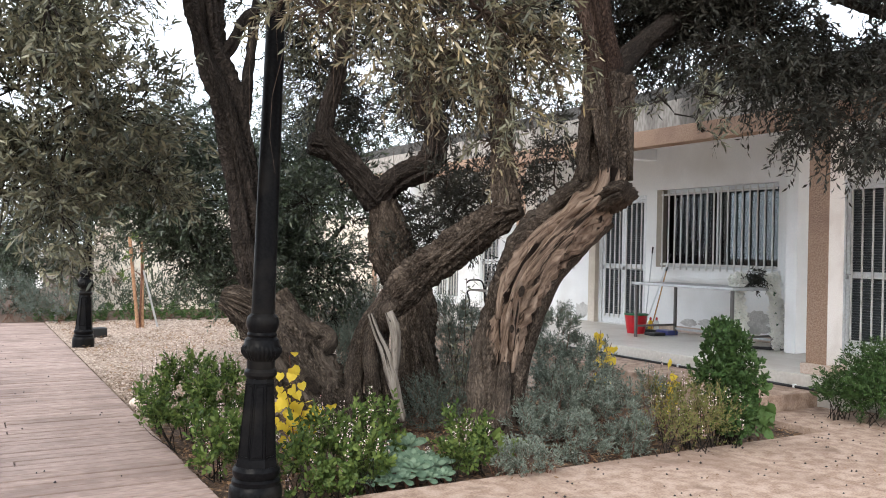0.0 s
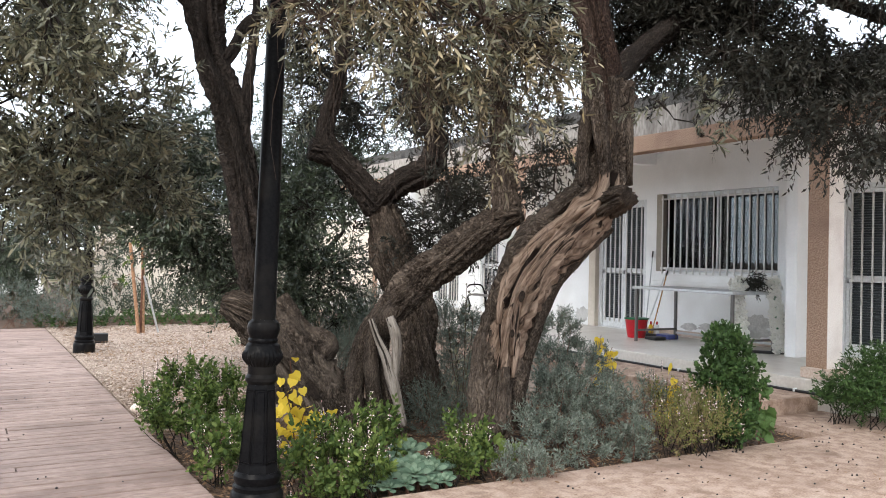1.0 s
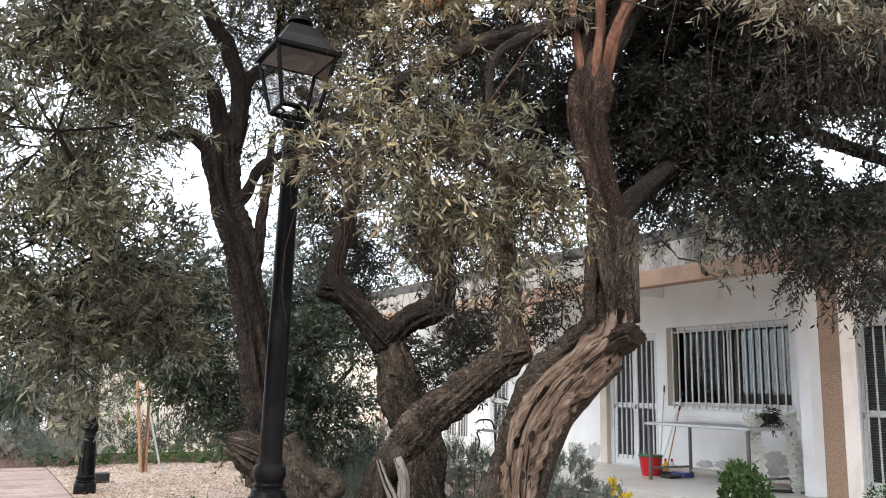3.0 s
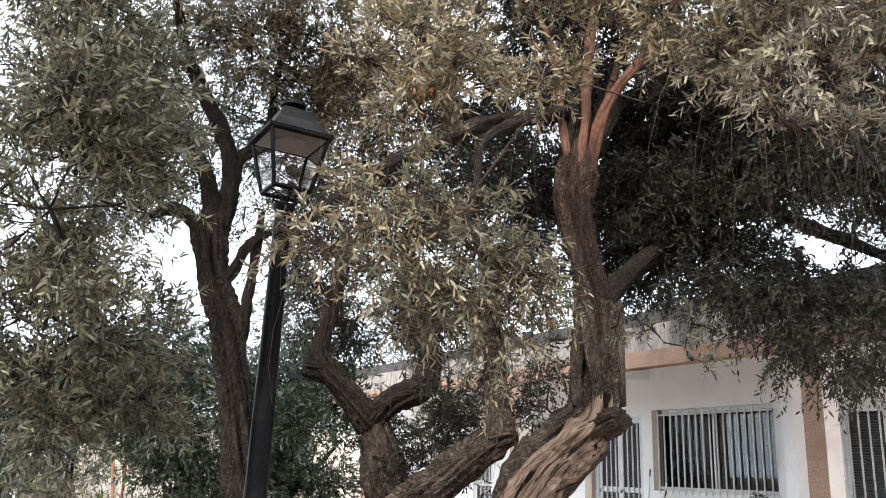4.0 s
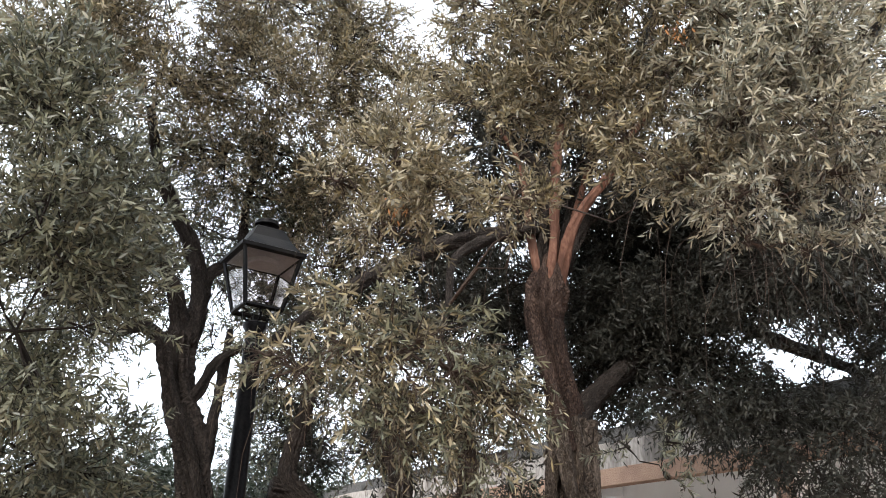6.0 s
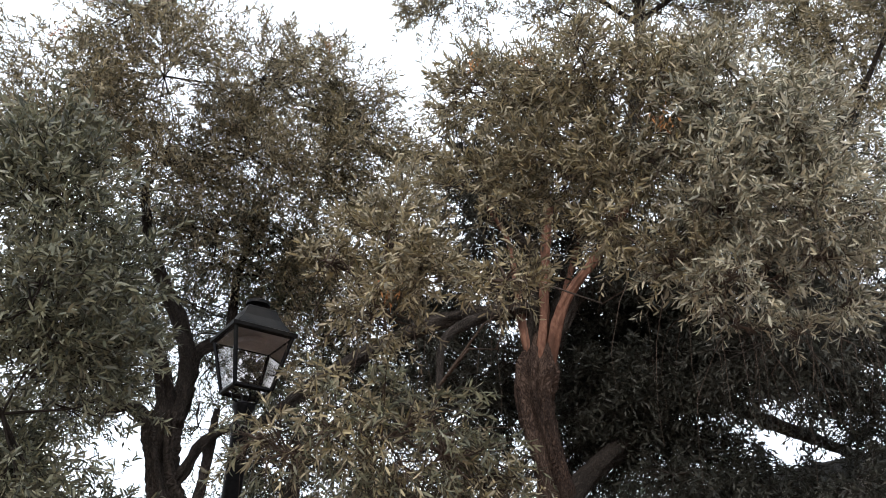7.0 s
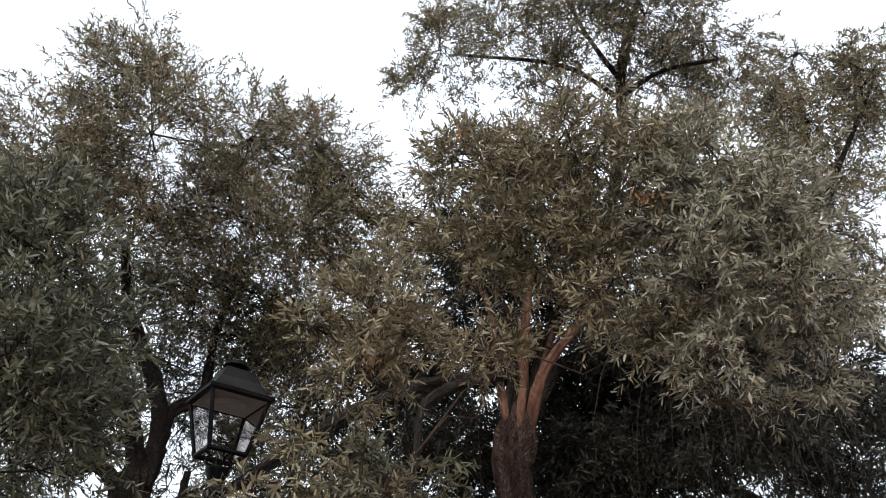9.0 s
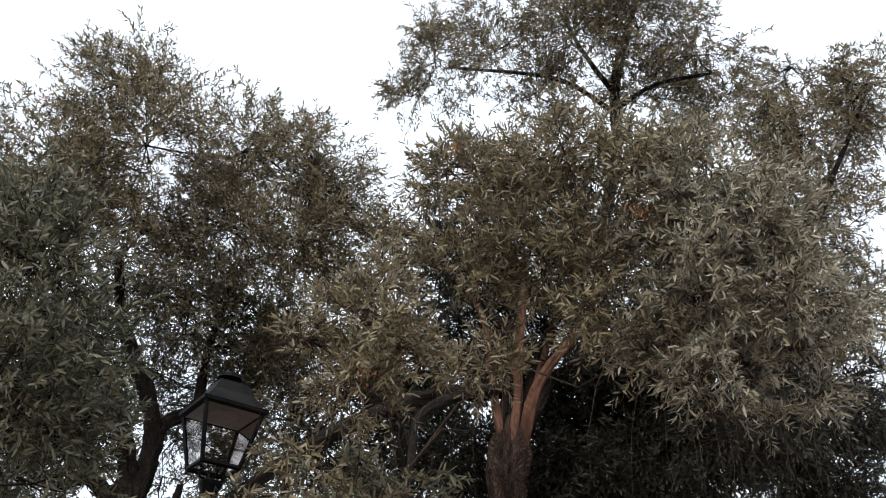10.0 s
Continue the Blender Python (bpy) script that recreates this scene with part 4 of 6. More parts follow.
def spray_leaves(rng, origin, way, reach, leaves, leaf_len, leaf_wid, open_angle=50, sag=0.3):
    """Leaves in opposite pairs along drooping twigs. Returns the leaf arrays and the twigs' own line."""
    n = len(origin)
    way = unit(way)
    a = unit(np.cross(way, rng.normal(size=(n, 3))))
    b = np.cross(way, a)
    s = (np.arange(leaves) + 0.6) / leaves
    droop = np.zeros((n, 1, 3))
    droop[:, 0, 2] = -sag * reach
    pos = origin[:, None] + way[:, None] * (reach[:, None] * s)[..., None] + droop * (s * s)[None, :, None]
    tang = unit(way[:, None] + droop * (2 * s)[None, :, None] / reach[:, None, None])
    phi = (np.arange(leaves) // 2 * 1.57 + np.arange(leaves) % 2 * math.pi)[None] + rng.normal(0, 0.35, (n, leaves))
    radial = a[:, None] * np.cos(phi)[..., None] + b[:, None] * np.sin(phi)[..., None]
    ang = np.radians(rng.normal(open_angle, 20, (n, leaves)))[..., None]
    ang *= (1.1 - 0.5 * s)[None, :, None]
    along = unit(tang * np.cos(ang) + radial * np.sin(ang) + rng.normal(0, 0.2, (n, leaves, 3)))
    across = unit(np.cross(along, radial + rng.normal(0, 0.6, (n, leaves, 3))))
    size = rng.uniform(0.65, 1.15, (n, leaves)) * (0.75 + 0.5 * np.sin(s * 2.6))[None]
    flat = lambda x: x.reshape(-1, 3)
    mid = origin + way * reach[:, None] * 0.5 + droop[:, 0] * 0.25
    end = origin + way * reach[:, None] + droop[:, 0]
    return flat(pos), flat(along), flat(across), (size * leaf_len).ravel(), (size * leaf_wid).ravel(), (origin, mid, end)


def twig_mesh(name, lines, radius, material, parent):
    """Thin three-sided twigs along rows of points, joined."""
    pts = np.stack(lines, axis=1)
    n, k = pts.shape[:2]
    t = unit(pts[:, -1] - pts[:, 0])
    a = unit(np.cross(t, np.array([0.3, 0.5, 0.81])))
    b = np.cross(t, a)
    vs = np.empty((n, k, 3, 3), np.float32)
    for j in range(k):
        r = (radius * (1 - 0.75 * j / (k - 1)))
        r = r[:, None] if hasattr(r, "shape") and r.shape else r
        for q in range(3):
            w = 2.094 * q
            vs[:, j, q] = pts[:, j] + (a * math.cos(w) + b * math.sin(w)) * r
    f = []
    for j in range(k - 1):
        for q in range(3):
            f.append((j * 3 + q, j * 3 + (q + 1) % 3, j * 3 + 3 + (q + 1) % 3, j * 3 + 3 + q))
    f = np.array(f)
    idx = (np.arange(n)[:, None, None] * (k * 3) + f[None]).reshape(-1, 4).astype(np.int32)
    me = bpy.data.meshes.new(name)
    me.vertices.add(n * k * 3)
    me.vertices.foreach_set("co", vs.ravel())
    me.loops.add(idx.size)
    me.loops.foreach_set("vertex_index", idx.ravel())
    me.polygons.add(len(idx))
    me.polygons.foreach_set("loop_start", np.arange(0, idx.size, 4, dtype=np.int32))
    me.update(calc_edges=True)
    me.materials.append(material)
    ob = new(name, me)
    ob.parent = parent
    return tagged(ob, kind="stuff")


def crown(tree, name, clumps, material, bark, seed, limbs=(), cover=2.4, leaf=(0.062, 0.0135), reach=(0.16, 0.34), hang=0.35, lift=0.25, leaves=16, lobes=6, label="", strands=0):
    """Clumps (x, y, z, radius) filled with leafy sprays, joined to the nearest limb by bent branches."""
    rng = np.random.default_rng(seed)
    o, w, lines, thick, hanging = [], [], [], [], []
    nodes = np.array([p for l in limbs for p in l]) if limbs else None
    if limbs:
        clumps = sorted(clumps, key=lambda c: float(np.min(np.linalg.norm(nodes[:, :3] - np.array(c[:3]), axis=1))))
    for x, y, z, R in clumps:
        c = np.array([x, y, z])
        n = int(cover * math.pi * R * R / (leaf[0] * leaf[1] * 0.6) / leaves)
        # a few lobes inside the clump leave an uneven outline with gaps
        k = max(4, int(5 + R * 6))
        heart = unit(rng.normal(size=(k, 3))) * (R * rng.uniform(0.35, 0.95, (k, 1)))
        heart[:, 2] *= 0.85
        pick = rng.integers(0, k, n)
        off = heart[pick] + rng.normal(0, 0.2 * R, (n, 3))
        start = c + off
        out = unit(off) * 0.8 + rng.normal(0, 0.55, (n, 3))
        out[:, 2] += lift
        o.append(start)
        w.append(out)
        if nodes is not None:
            # a branch comes from a limb beside or above rather than from below
            near = nodes[np.argmin(np.linalg.norm(nodes[:, :3] - c, axis=1) + 1.2 * np.maximum(0, c[2] - 0.2 - nodes[:, 2]))]
            root, span = near[:3], np.linalg.norm(near[:3] - c)
            bend = (root + c) / 2 + np.array([0, 0, 0.12 * span]) + rng.normal(0, 0.12 * span, 3)
            sway = root * 0.5 + bend * 0.5 + rng.normal(0, 0.05 * span, 3)
            lines.append(np.array([root, sway, bend]))
            lines.append(np.array([bend, (bend + c) / 2 + rng.normal(0, 0.06 * span, 3), c]))
            thick += [min(near[3], 0.01 + 0.02 * R), 0.007 + 0.01 * R]
            nodes = np.vstack([nodes, (x, y, z, 0.013)])
        for h in heart:
            lines.append(np.array([c, c + h * 0.55 + rng.normal(0, 0.08 * R, 3), c + h * 1.25]))
            thick.append(0.009)
        for h in heart[rng.integers(0, k, strands)]:
            # long bare shoots that hang down in a bow
            a = c + h * 0.8
            sway = rng.normal(0, 0.16, 3)
            drop = rng.uniform(0.3, 0.7)
            bow = [a + sway * math.sin(1.9 * q) + np.array([0, 0, 0.06 * math.sin(3.1 * q) - drop * q ** 1.6]) + rng.normal(0, 0.012, 3) for q in np.linspace(0, 1, 7)]
            hanging.append(np.array(bow))
        for h in heart[rng.integers(0, k, 3 * k)]:
            q = c + h + rng.normal(0, 0.3 * R, 3)
            lines.append(np.array([c + h * 0.5, (c + h * 0.5 + q) / 2 + rng.normal(0, 0.05 * R, 3), q]))
            thick.append(0.005)
    o, w = np.vstack(o), np.vstack(w)
    r = rng.uniform(*reach, len(o))
    base, along, across, ln, wd, twig = spray_leaves(rng, o, w, r, leaves, *leaf, sag=hang)
    leaf_mesh(name, base, along, across, ln, wd, material, tree, label, lobes)
    twig_mesh("twig_growth", tuple(q[::2] for q in twig), 0.0028, bark, tree)
    lines = np.array(lines)
    if hanging:
        hanging = np.array(hanging)
        twig_mesh("hanging_growth", tuple(hanging[:, q] for q in range(7)), 0.0028, bark, tree)
    twig_mesh("branchwork", (lines[:, 0], lines[:, 1], lines[:, 2]), np.array(thick), bark, tree)


def limbs_of(tree, rows, bark, young=None, seed=0.0, rough=1.15, sides=52, names=("trunk", "limb"), young_at=(), dark_at=(), bare=None):
    for k, row in enumerate(rows):
        wide = max(p[3] for p in row)
        bm = tube(bmesh.new(), row, sides if wide > 0.1 else 20 if wide > 0.05 else 8, 0.02 if wide > 0.1 else 0.06, rough if wide > 0.05 else 0.3, seed + 2.7 * k, bare=bare if k == 0 else None)
        ob = part(names[0] if k == 0 else names[1], bm, young if k in young_at else BARK_DARK_SHADE if k in dark_at else BARK_BARE if bare and k == 0 else bark, tree)
        ob.data.shade_smooth()


def knot_hole(tree, place, size, turn):
    """A knot's rim and shallow centre, all near-black to paint the shade of a hollow."""
    bm = lathe(bmesh.new(), [(size * 1.2, 0.04), (size * 1.15, 0.0), (size * 0.95, -0.012), (size * 0.75, -0.009), (size * 0.45, -0.002), (size * 0.1, 0.0)], 16)
    ob = part("knot_hole", bm, HOLLOW_SHADE, tree, "knot hole with its inner shade painted dark")
    ob.matrix_basis = look(place, (0, 0, 1.4), turn) @ Matrix.Diagonal((1, 1.9, -1, 1))
    smooth(ob, 60)


olive = thing("olive_tree", (0, 0, 0), "old olive with a bent trunk of exposed heartwood", "tree", "olive trees")
# Limbs 5 to 9 carry the darkened bark that paints them in shade.
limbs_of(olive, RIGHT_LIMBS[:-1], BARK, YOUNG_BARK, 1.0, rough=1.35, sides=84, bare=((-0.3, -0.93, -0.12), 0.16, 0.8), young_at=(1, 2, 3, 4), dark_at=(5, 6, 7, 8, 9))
limbs_of(olive, RIGHT_LIMBS[-1:], BARK_RED, seed=2.0, names=("upper_trunk", "upper_trunk"))
limbs_of(olive, RIGHT_STRANDS, BARK, seed=2.5, rough=1.1, sides=24, names=("strand", "strand"))
limbs_of(olive, RIGHT_HEARTWOOD, HEARTWOOD, seed=3.0, rough=1.3, sides=24, names=("heartwood", "heartwood"))
for place, size, turn in (((3.93, 5.543, 1.294), 0.021, 12), ((3.885, 5.602, 0.988), 0.015, 5)):
    knot_hole(olive, place, size, turn)
limbs_of(olive, TALL_LIMBS + OUTER_LIMBS, BARK_DARK_SHADE, seed=21.0, names=("limb", "limb"))
# Darker OLIVE mixed with warm leaves puts crown shade into the front clumps' colour.
crown(olive, "crown", RIGHT_FRONT, OLIVE, TWIG_BARK, 11, RIGHT_LIMBS[1:10] + RIGHT_LIMBS[-1:], cover=0.85, leaf=(0.055, 0.0105), reach=(0.1, 0.24), hang=0.5, lift=0.0, strands=6)
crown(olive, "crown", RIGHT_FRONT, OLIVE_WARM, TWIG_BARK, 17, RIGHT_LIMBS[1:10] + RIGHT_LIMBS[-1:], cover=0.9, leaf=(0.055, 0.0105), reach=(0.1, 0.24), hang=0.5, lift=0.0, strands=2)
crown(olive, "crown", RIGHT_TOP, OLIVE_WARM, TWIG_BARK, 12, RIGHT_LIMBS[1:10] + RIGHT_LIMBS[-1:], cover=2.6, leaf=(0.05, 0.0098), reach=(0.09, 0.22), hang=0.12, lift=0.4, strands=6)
crown(olive, "crown", RIGHT_PALE, OLIVE_PALE_LIT, TWIG_BARK, 16, RIGHT_LIMBS[1:10] + RIGHT_LIMBS[-1:], cover=2.2, leaf=(0.05, 0.0098), reach=(0.09, 0.22), hang=0.25, lift=0.3, strands=5)
# Side and back clumps get the leaf copy that has the shade in its colour.
crown(olive, "crown", RIGHT_SIDE, OLIVE_DARK_SHADE, BARK_DARK_SHADE, 13, RIGHT_LIMBS[1:10] + RIGHT_LIMBS[-1:], cover=2.3, strands=2, lobes=4, hang=0.6, lift=-0.1, leaf=(0.065, 0.017))
crown(olive, "crown", RIGHT_BACK, OLIVE_DARK_SHADE, BARK_DARK_SHADE, 14, RIGHT_LIMBS[1:10] + RIGHT_LIMBS[-1:], cover=3.2, lobes=4, leaf=(0.07, 0.0175))
crown(olive, "crown", RIGHT_SPRAY, OLIVE, BARK_DARK_SHADE, 15, RIGHT_LIMBS[1:10] + RIGHT_LIMBS[-1:], cover=1.3, leaf=(0.06, 0.0125), reach=(0.1, 0.2), hang=0.2, lift=0.1)
crown(olive, "crown", TALL_CROWN, OLIVE_WARM, BARK_DARK_SHADE, 61, TALL_LIMBS, cover=2.5, lobes=4, leaf=(0.066, 0.0165))
crown(olive, "crown", OUTER_CROWN, OLIVE_WARM, BARK_DARK_SHADE, 71, OUTER_LIMBS, cover=2.6, lobes=4, leaf=(0.064, 0.016))

olive = thing("olive_tree", (0, 0, 0), "old olive with two crossing stems and silvered deadwood", "tree", "olive trees")
# The upper forks use the same bark with shade in its colour.
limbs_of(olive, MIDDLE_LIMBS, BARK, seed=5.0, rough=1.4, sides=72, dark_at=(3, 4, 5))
limbs_of(olive, MIDDLE_STRANDS, BARK, seed=6.0, rough=1.0, sides=24, names=("strand", "strand"))
limbs_of(olive, MIDDLE_DEADWOOD, DEADWOOD, seed=7.0, rough=1.2, sides=28, names=("deadwood", "deadwood"))
# Darkened leaf colour stands in for the shade behind the crossing stems.
crown(olive, "crown", MIDDLE_CROWN, OLIVE_DARK_SHADE, BARK_DARK_SHADE, 21, MIDDLE_LIMBS, cover=2.4, lobes=4, leaf=(0.065, 0.017))

olive = thing("olive_tree", (0, 0, 0), "gnarled leaning olive with a hollow swollen foot", "tree", "olive trees")
# Limbs above the foot get the darkened bark, painted as silhouettes against sky.
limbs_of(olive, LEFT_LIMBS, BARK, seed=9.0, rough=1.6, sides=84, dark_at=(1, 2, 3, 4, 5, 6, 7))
limbs_of(olive, LEFT_STRANDS, BARK, seed=10.0, rough=1.2, sides=28, names=("strand", "strand"))
for place, size, turn in (((2.767, 7.133, 0.368), 0.04, -40), ((2.889, 7.071, 0.145), 0.035, -30), ((2.636, 7.268, 0.715), 0.03, -35)):
    knot_hole(olive, place, size, turn)
crown(olive, "crown", LEFT_CROWN, OLIVE_WARM, BARK_DARK_SHADE, 31, LEFT_LIMBS, cover=2.8, lobes=4, leaf=(0.06, 0.014), hang=0.12, lift=0.4)
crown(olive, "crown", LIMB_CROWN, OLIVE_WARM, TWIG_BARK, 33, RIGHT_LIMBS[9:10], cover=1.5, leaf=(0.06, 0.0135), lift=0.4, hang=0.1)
# Deep clumps, with the crown's inner shade put into the leaf colour.
crown(olive, "crown", LEFT_DEEP, OLIVE_DARK_SHADE, BARK_DARK_SHADE, 34, LEFT_LIMBS, cover=1.5, lobes=4, leaf=(0.066, 0.016))
crown(olive, "crown", LEFT_BACK, OLIVE, BARK_DARK_SHADE, 32, LEFT_LIMBS, cover=1.5, lobes=4, leaf=(0.066, 0.016))

NEAR_LIMBS = [[(-1.6, 5.9, -0.05, 0.2), (-1.5, 5.7, 1.2, 0.16), (-1.3, 5.4, 2.4, 0.13), (-0.9, 5.1, 3.2, 0.09)],
              [(-1.3, 5.4, 2.4, 0.09), (-0.7, 5.2, 2.9, 0.06), (0.0, 5.0, 3.1, 0.035)]]
olive = thing("olive_tree", (0, 0, 0), "leafy olive overhanging the path", "tree", "olive trees")
limbs_of(olive, NEAR_LIMBS, BARK_DARK_SHADE, seed=13.0)
crown(olive, "crown", NEAR_CROWN, OLIVE, BARK_DARK_SHADE, 41, NEAR_LIMBS, cover=2.4, leaf=(0.052, 0.0112), reach=(0.09, 0.2), hang=0.12, lift=0.4)

DARK_LIMBS = [[(3.4, 10.2, -0.05, 0.1), (3.3, 10.1, 0.9, 0.08), (3.0, 10.0, 1.8, 0.06), (2.8, 10.0, 2.6, 0.03)], [(3.3, 10.1, 0.9, 0.06), (3.8, 9.8, 1.5, 0.04), (4.1, 9.6, 1.9, 0.02)]]
shrub = thing("evergreen_tree", (0, 0, 0), "dense dark evergreen tree behind the olives", "tree")
limbs_of(shrub, DARK_LIMBS, BARK_DARK_SHADE, seed=17.0, rough=0.3)
crown(shrub, "crown", DARK_CROWN, EVERGREEN, BARK_DARK_SHADE, 51, DARK_LIMBS, cover=3.0, leaf=(0.065, 0.019), lobes=4)

rng = np.random.default_rng(77)
for x, y, z, r in RIGHT_TOP[::4] + LEFT_CROWN[:6:3]:
    bunch = thing("withered_sprig", (x - 0.5 * r * 0.6, y - 0.8 * r, z + 0.1 * r), "withered orange-brown olive sprig caught in the crown", "sprig", "withered sprigs")
    at = rng.normal(0, 0.035, (26, 3))
    v = unit(rng.normal(0, 0.5, (26, 3)) + (0, 0, -1))
    leaf_mesh("withered_foliage", at, v, unit(np.cross(v, rng.normal(size=(26, 3)))), rng.uniform(0.03, 0.055, 26), np.full(26, 0.012), WITHERED, bunch, "", 4)
    twig_mesh("sprig_twig", (np.array([[0, 0, 0.0]]), np.array([[0.02, 0.08, 0.06]]), np.array([[0.05, 0.3, 0.05]])), 0.004, YOUNG_BARK, bunch)


# ---- plants of the bed: clumps (x, y, z, radius) ----
LAVENDER = [
    (4.65, 5.86, 0.25, 0.39), (4.9, 5.51, 0.22, 0.33), (4.88, 6.5, 0.51, 0.3), (5.1, 6.06, 0.48, 0.32), (4.07, 5.52, 0.19, 0.2),
    (4.77, 5.19, 0.11, 0.18), (5.37, 6.93, 0.78, 0.27), (4.33, 5.3, 0.1, 0.21), (5.31, 5.57, 0.36, 0.16),
]
LAVENDER_SMALL = [
    (3.58, 4.96, 0.11, 0.16), (3.45, 5.05, 0.1, 0.1), (3.77, 4.94, 0.08, 0.09),
]
ROSEMARY = [
    (5.03, 8.11, 0.55, 0.39), (4.34, 7.29, 0.2, 0.23), (3.81, 6.75, 0.08, 0.24), (4.86, 7.47, 0.32, 0.24), (5.18, 8.75, 0.75, 0.28),
]
ROSEMARY_BACK = [
    (4.4, 10.04, 0.66, 0.41), (3.79, 8.94, 0.31, 0.3), (5.1, 10.84, 0.82, 0.32), (4.0, 10.18, 0.44, 0.3), (4.2, 9.22, 0.46, 0.31),
]
BASIL_LEFT = [
    (1.69, 7.3, 0.32, 0.3), (1.41, 6.93, 0.24, 0.18), (1.88, 6.83, 0.31, 0.28), (1.62, 5.92, 0.18, 0.2), (1.78, 5.77, 0.2, 0.17),
    (1.42, 7.56, 0.3, 0.12),
]
BASIL_FRONT = [
    (2.15, 5.43, 0.24, 0.2), (2.43, 5.43, 0.25, 0.21), (2.66, 5.55, 0.25, 0.17), (2.2, 5.15, 0.1, 0.19), (2.38, 5.08, 0.14, 0.16),
    (1.95, 5.16, 0.15, 0.14),
]
BASIL_RIGHT = [
    (3.37, 5.49, 0.17, 0.2), (3.08, 5.17, 0.1, 0.14), (3.37, 5.24, 0.12, 0.11),
]
CLIPPED = [
    (6.06, 5.31, 0.76, 0.23), (5.91, 5.28, 0.52, 0.24), (6.03, 5.15, 0.53, 0.24), (5.88, 5.11, 0.29, 0.22), (6.14, 5.39, 0.91, 0.12),
    (5.74, 4.93, 0.19, 0.16),
]
HEATHER = [
    (5.47, 5.25, 0.27, 0.22), (5.49, 5.54, 0.32, 0.14), (5.35, 4.91, 0.2, 0.17), (5.1, 5.02, 0.16, 0.15), (5.57, 4.99, 0.26, 0.15),
]
FERN = [
    (7.79, 5.28, 0.32, 0.23), (8.13, 5.17, 0.46, 0.31), (7.76, 4.96, 0.29, 0.25), (7.63, 5.32, 0.24, 0.13), (8.21, 4.84, 0.45, 0.39),
]
HEDGE = [
    (3.12, 20.23, 0.42, 0.47), (4.08, 20.05, 0.42, 0.5), (4.94, 19.86, 0.49, 0.5), (5.68, 19.15, 0.52, 0.49), (3.51, 19.64, 0.26, 0.35),
    (4.46, 19.45, 0.26, 0.35), (5.31, 19.24, 0.26, 0.35), (6.78, 18.77, 0.27, 0.54),
]
HEDGE_FAR = [
    (1.79, 18.67, 0.34, 0.38), (1.29, 18.91, 0.28, 0.33), (2.24, 18.82, 0.27, 0.31), (0.9, 19.45, 0.54, 0.34),
]
FAR_CROWN = [
    (1.44, 21.45, 1.47, 1.02), (0.92, 20.48, 1.96, 1.11), (1.92, 20.41, 1.99, 0.83), (1.52, 22.43, 0.64, 0.55), (2.28, 21.37, 1.09, 0.58),
    (0.75, 21.48, 1.07, 0.73), (2.81, 20.81, 1.77, 0.71), (1.04, 22.43, 0.24, 0.61),
]
BACK_CROWN = [
    (1.65, 25.87, 3.15, 1.58), (3.22, 25.67, 3.7, 1.41), (5.1, 26.42, 3.2, 1.46), (6.87, 26.01, 3.45, 1.46), (8.69, 25.45, 3.52, 1.46),
    (10.33, 24.79, 3.92, 1.28), (6.04, 27.06, 5.21, 1.7), (8.56, 26.32, 5.53, 1.7), (2.63, 27.56, 5.47, 1.7), (11.29, 25.25, 5.65, 1.33),
    (4.58, 27.42, 4.6, 1.33), (1.08, 23.97, 1.44, 0.97), (2.35, 24.88, 1.78, 1.01), (13.48, 26.27, 6.55, 1.62), (15.73, 24.98, 6.61, 1.62),
    (14.83, 15.6, 5.82, 0.89), (15.73, 14.59, 6.17, 1.04), (15.12, 18.12, 5.63, 0.97), (13.92, 19.12, 5.33, 0.97), (16.55, 13.58, 6.37, 1.04),
]


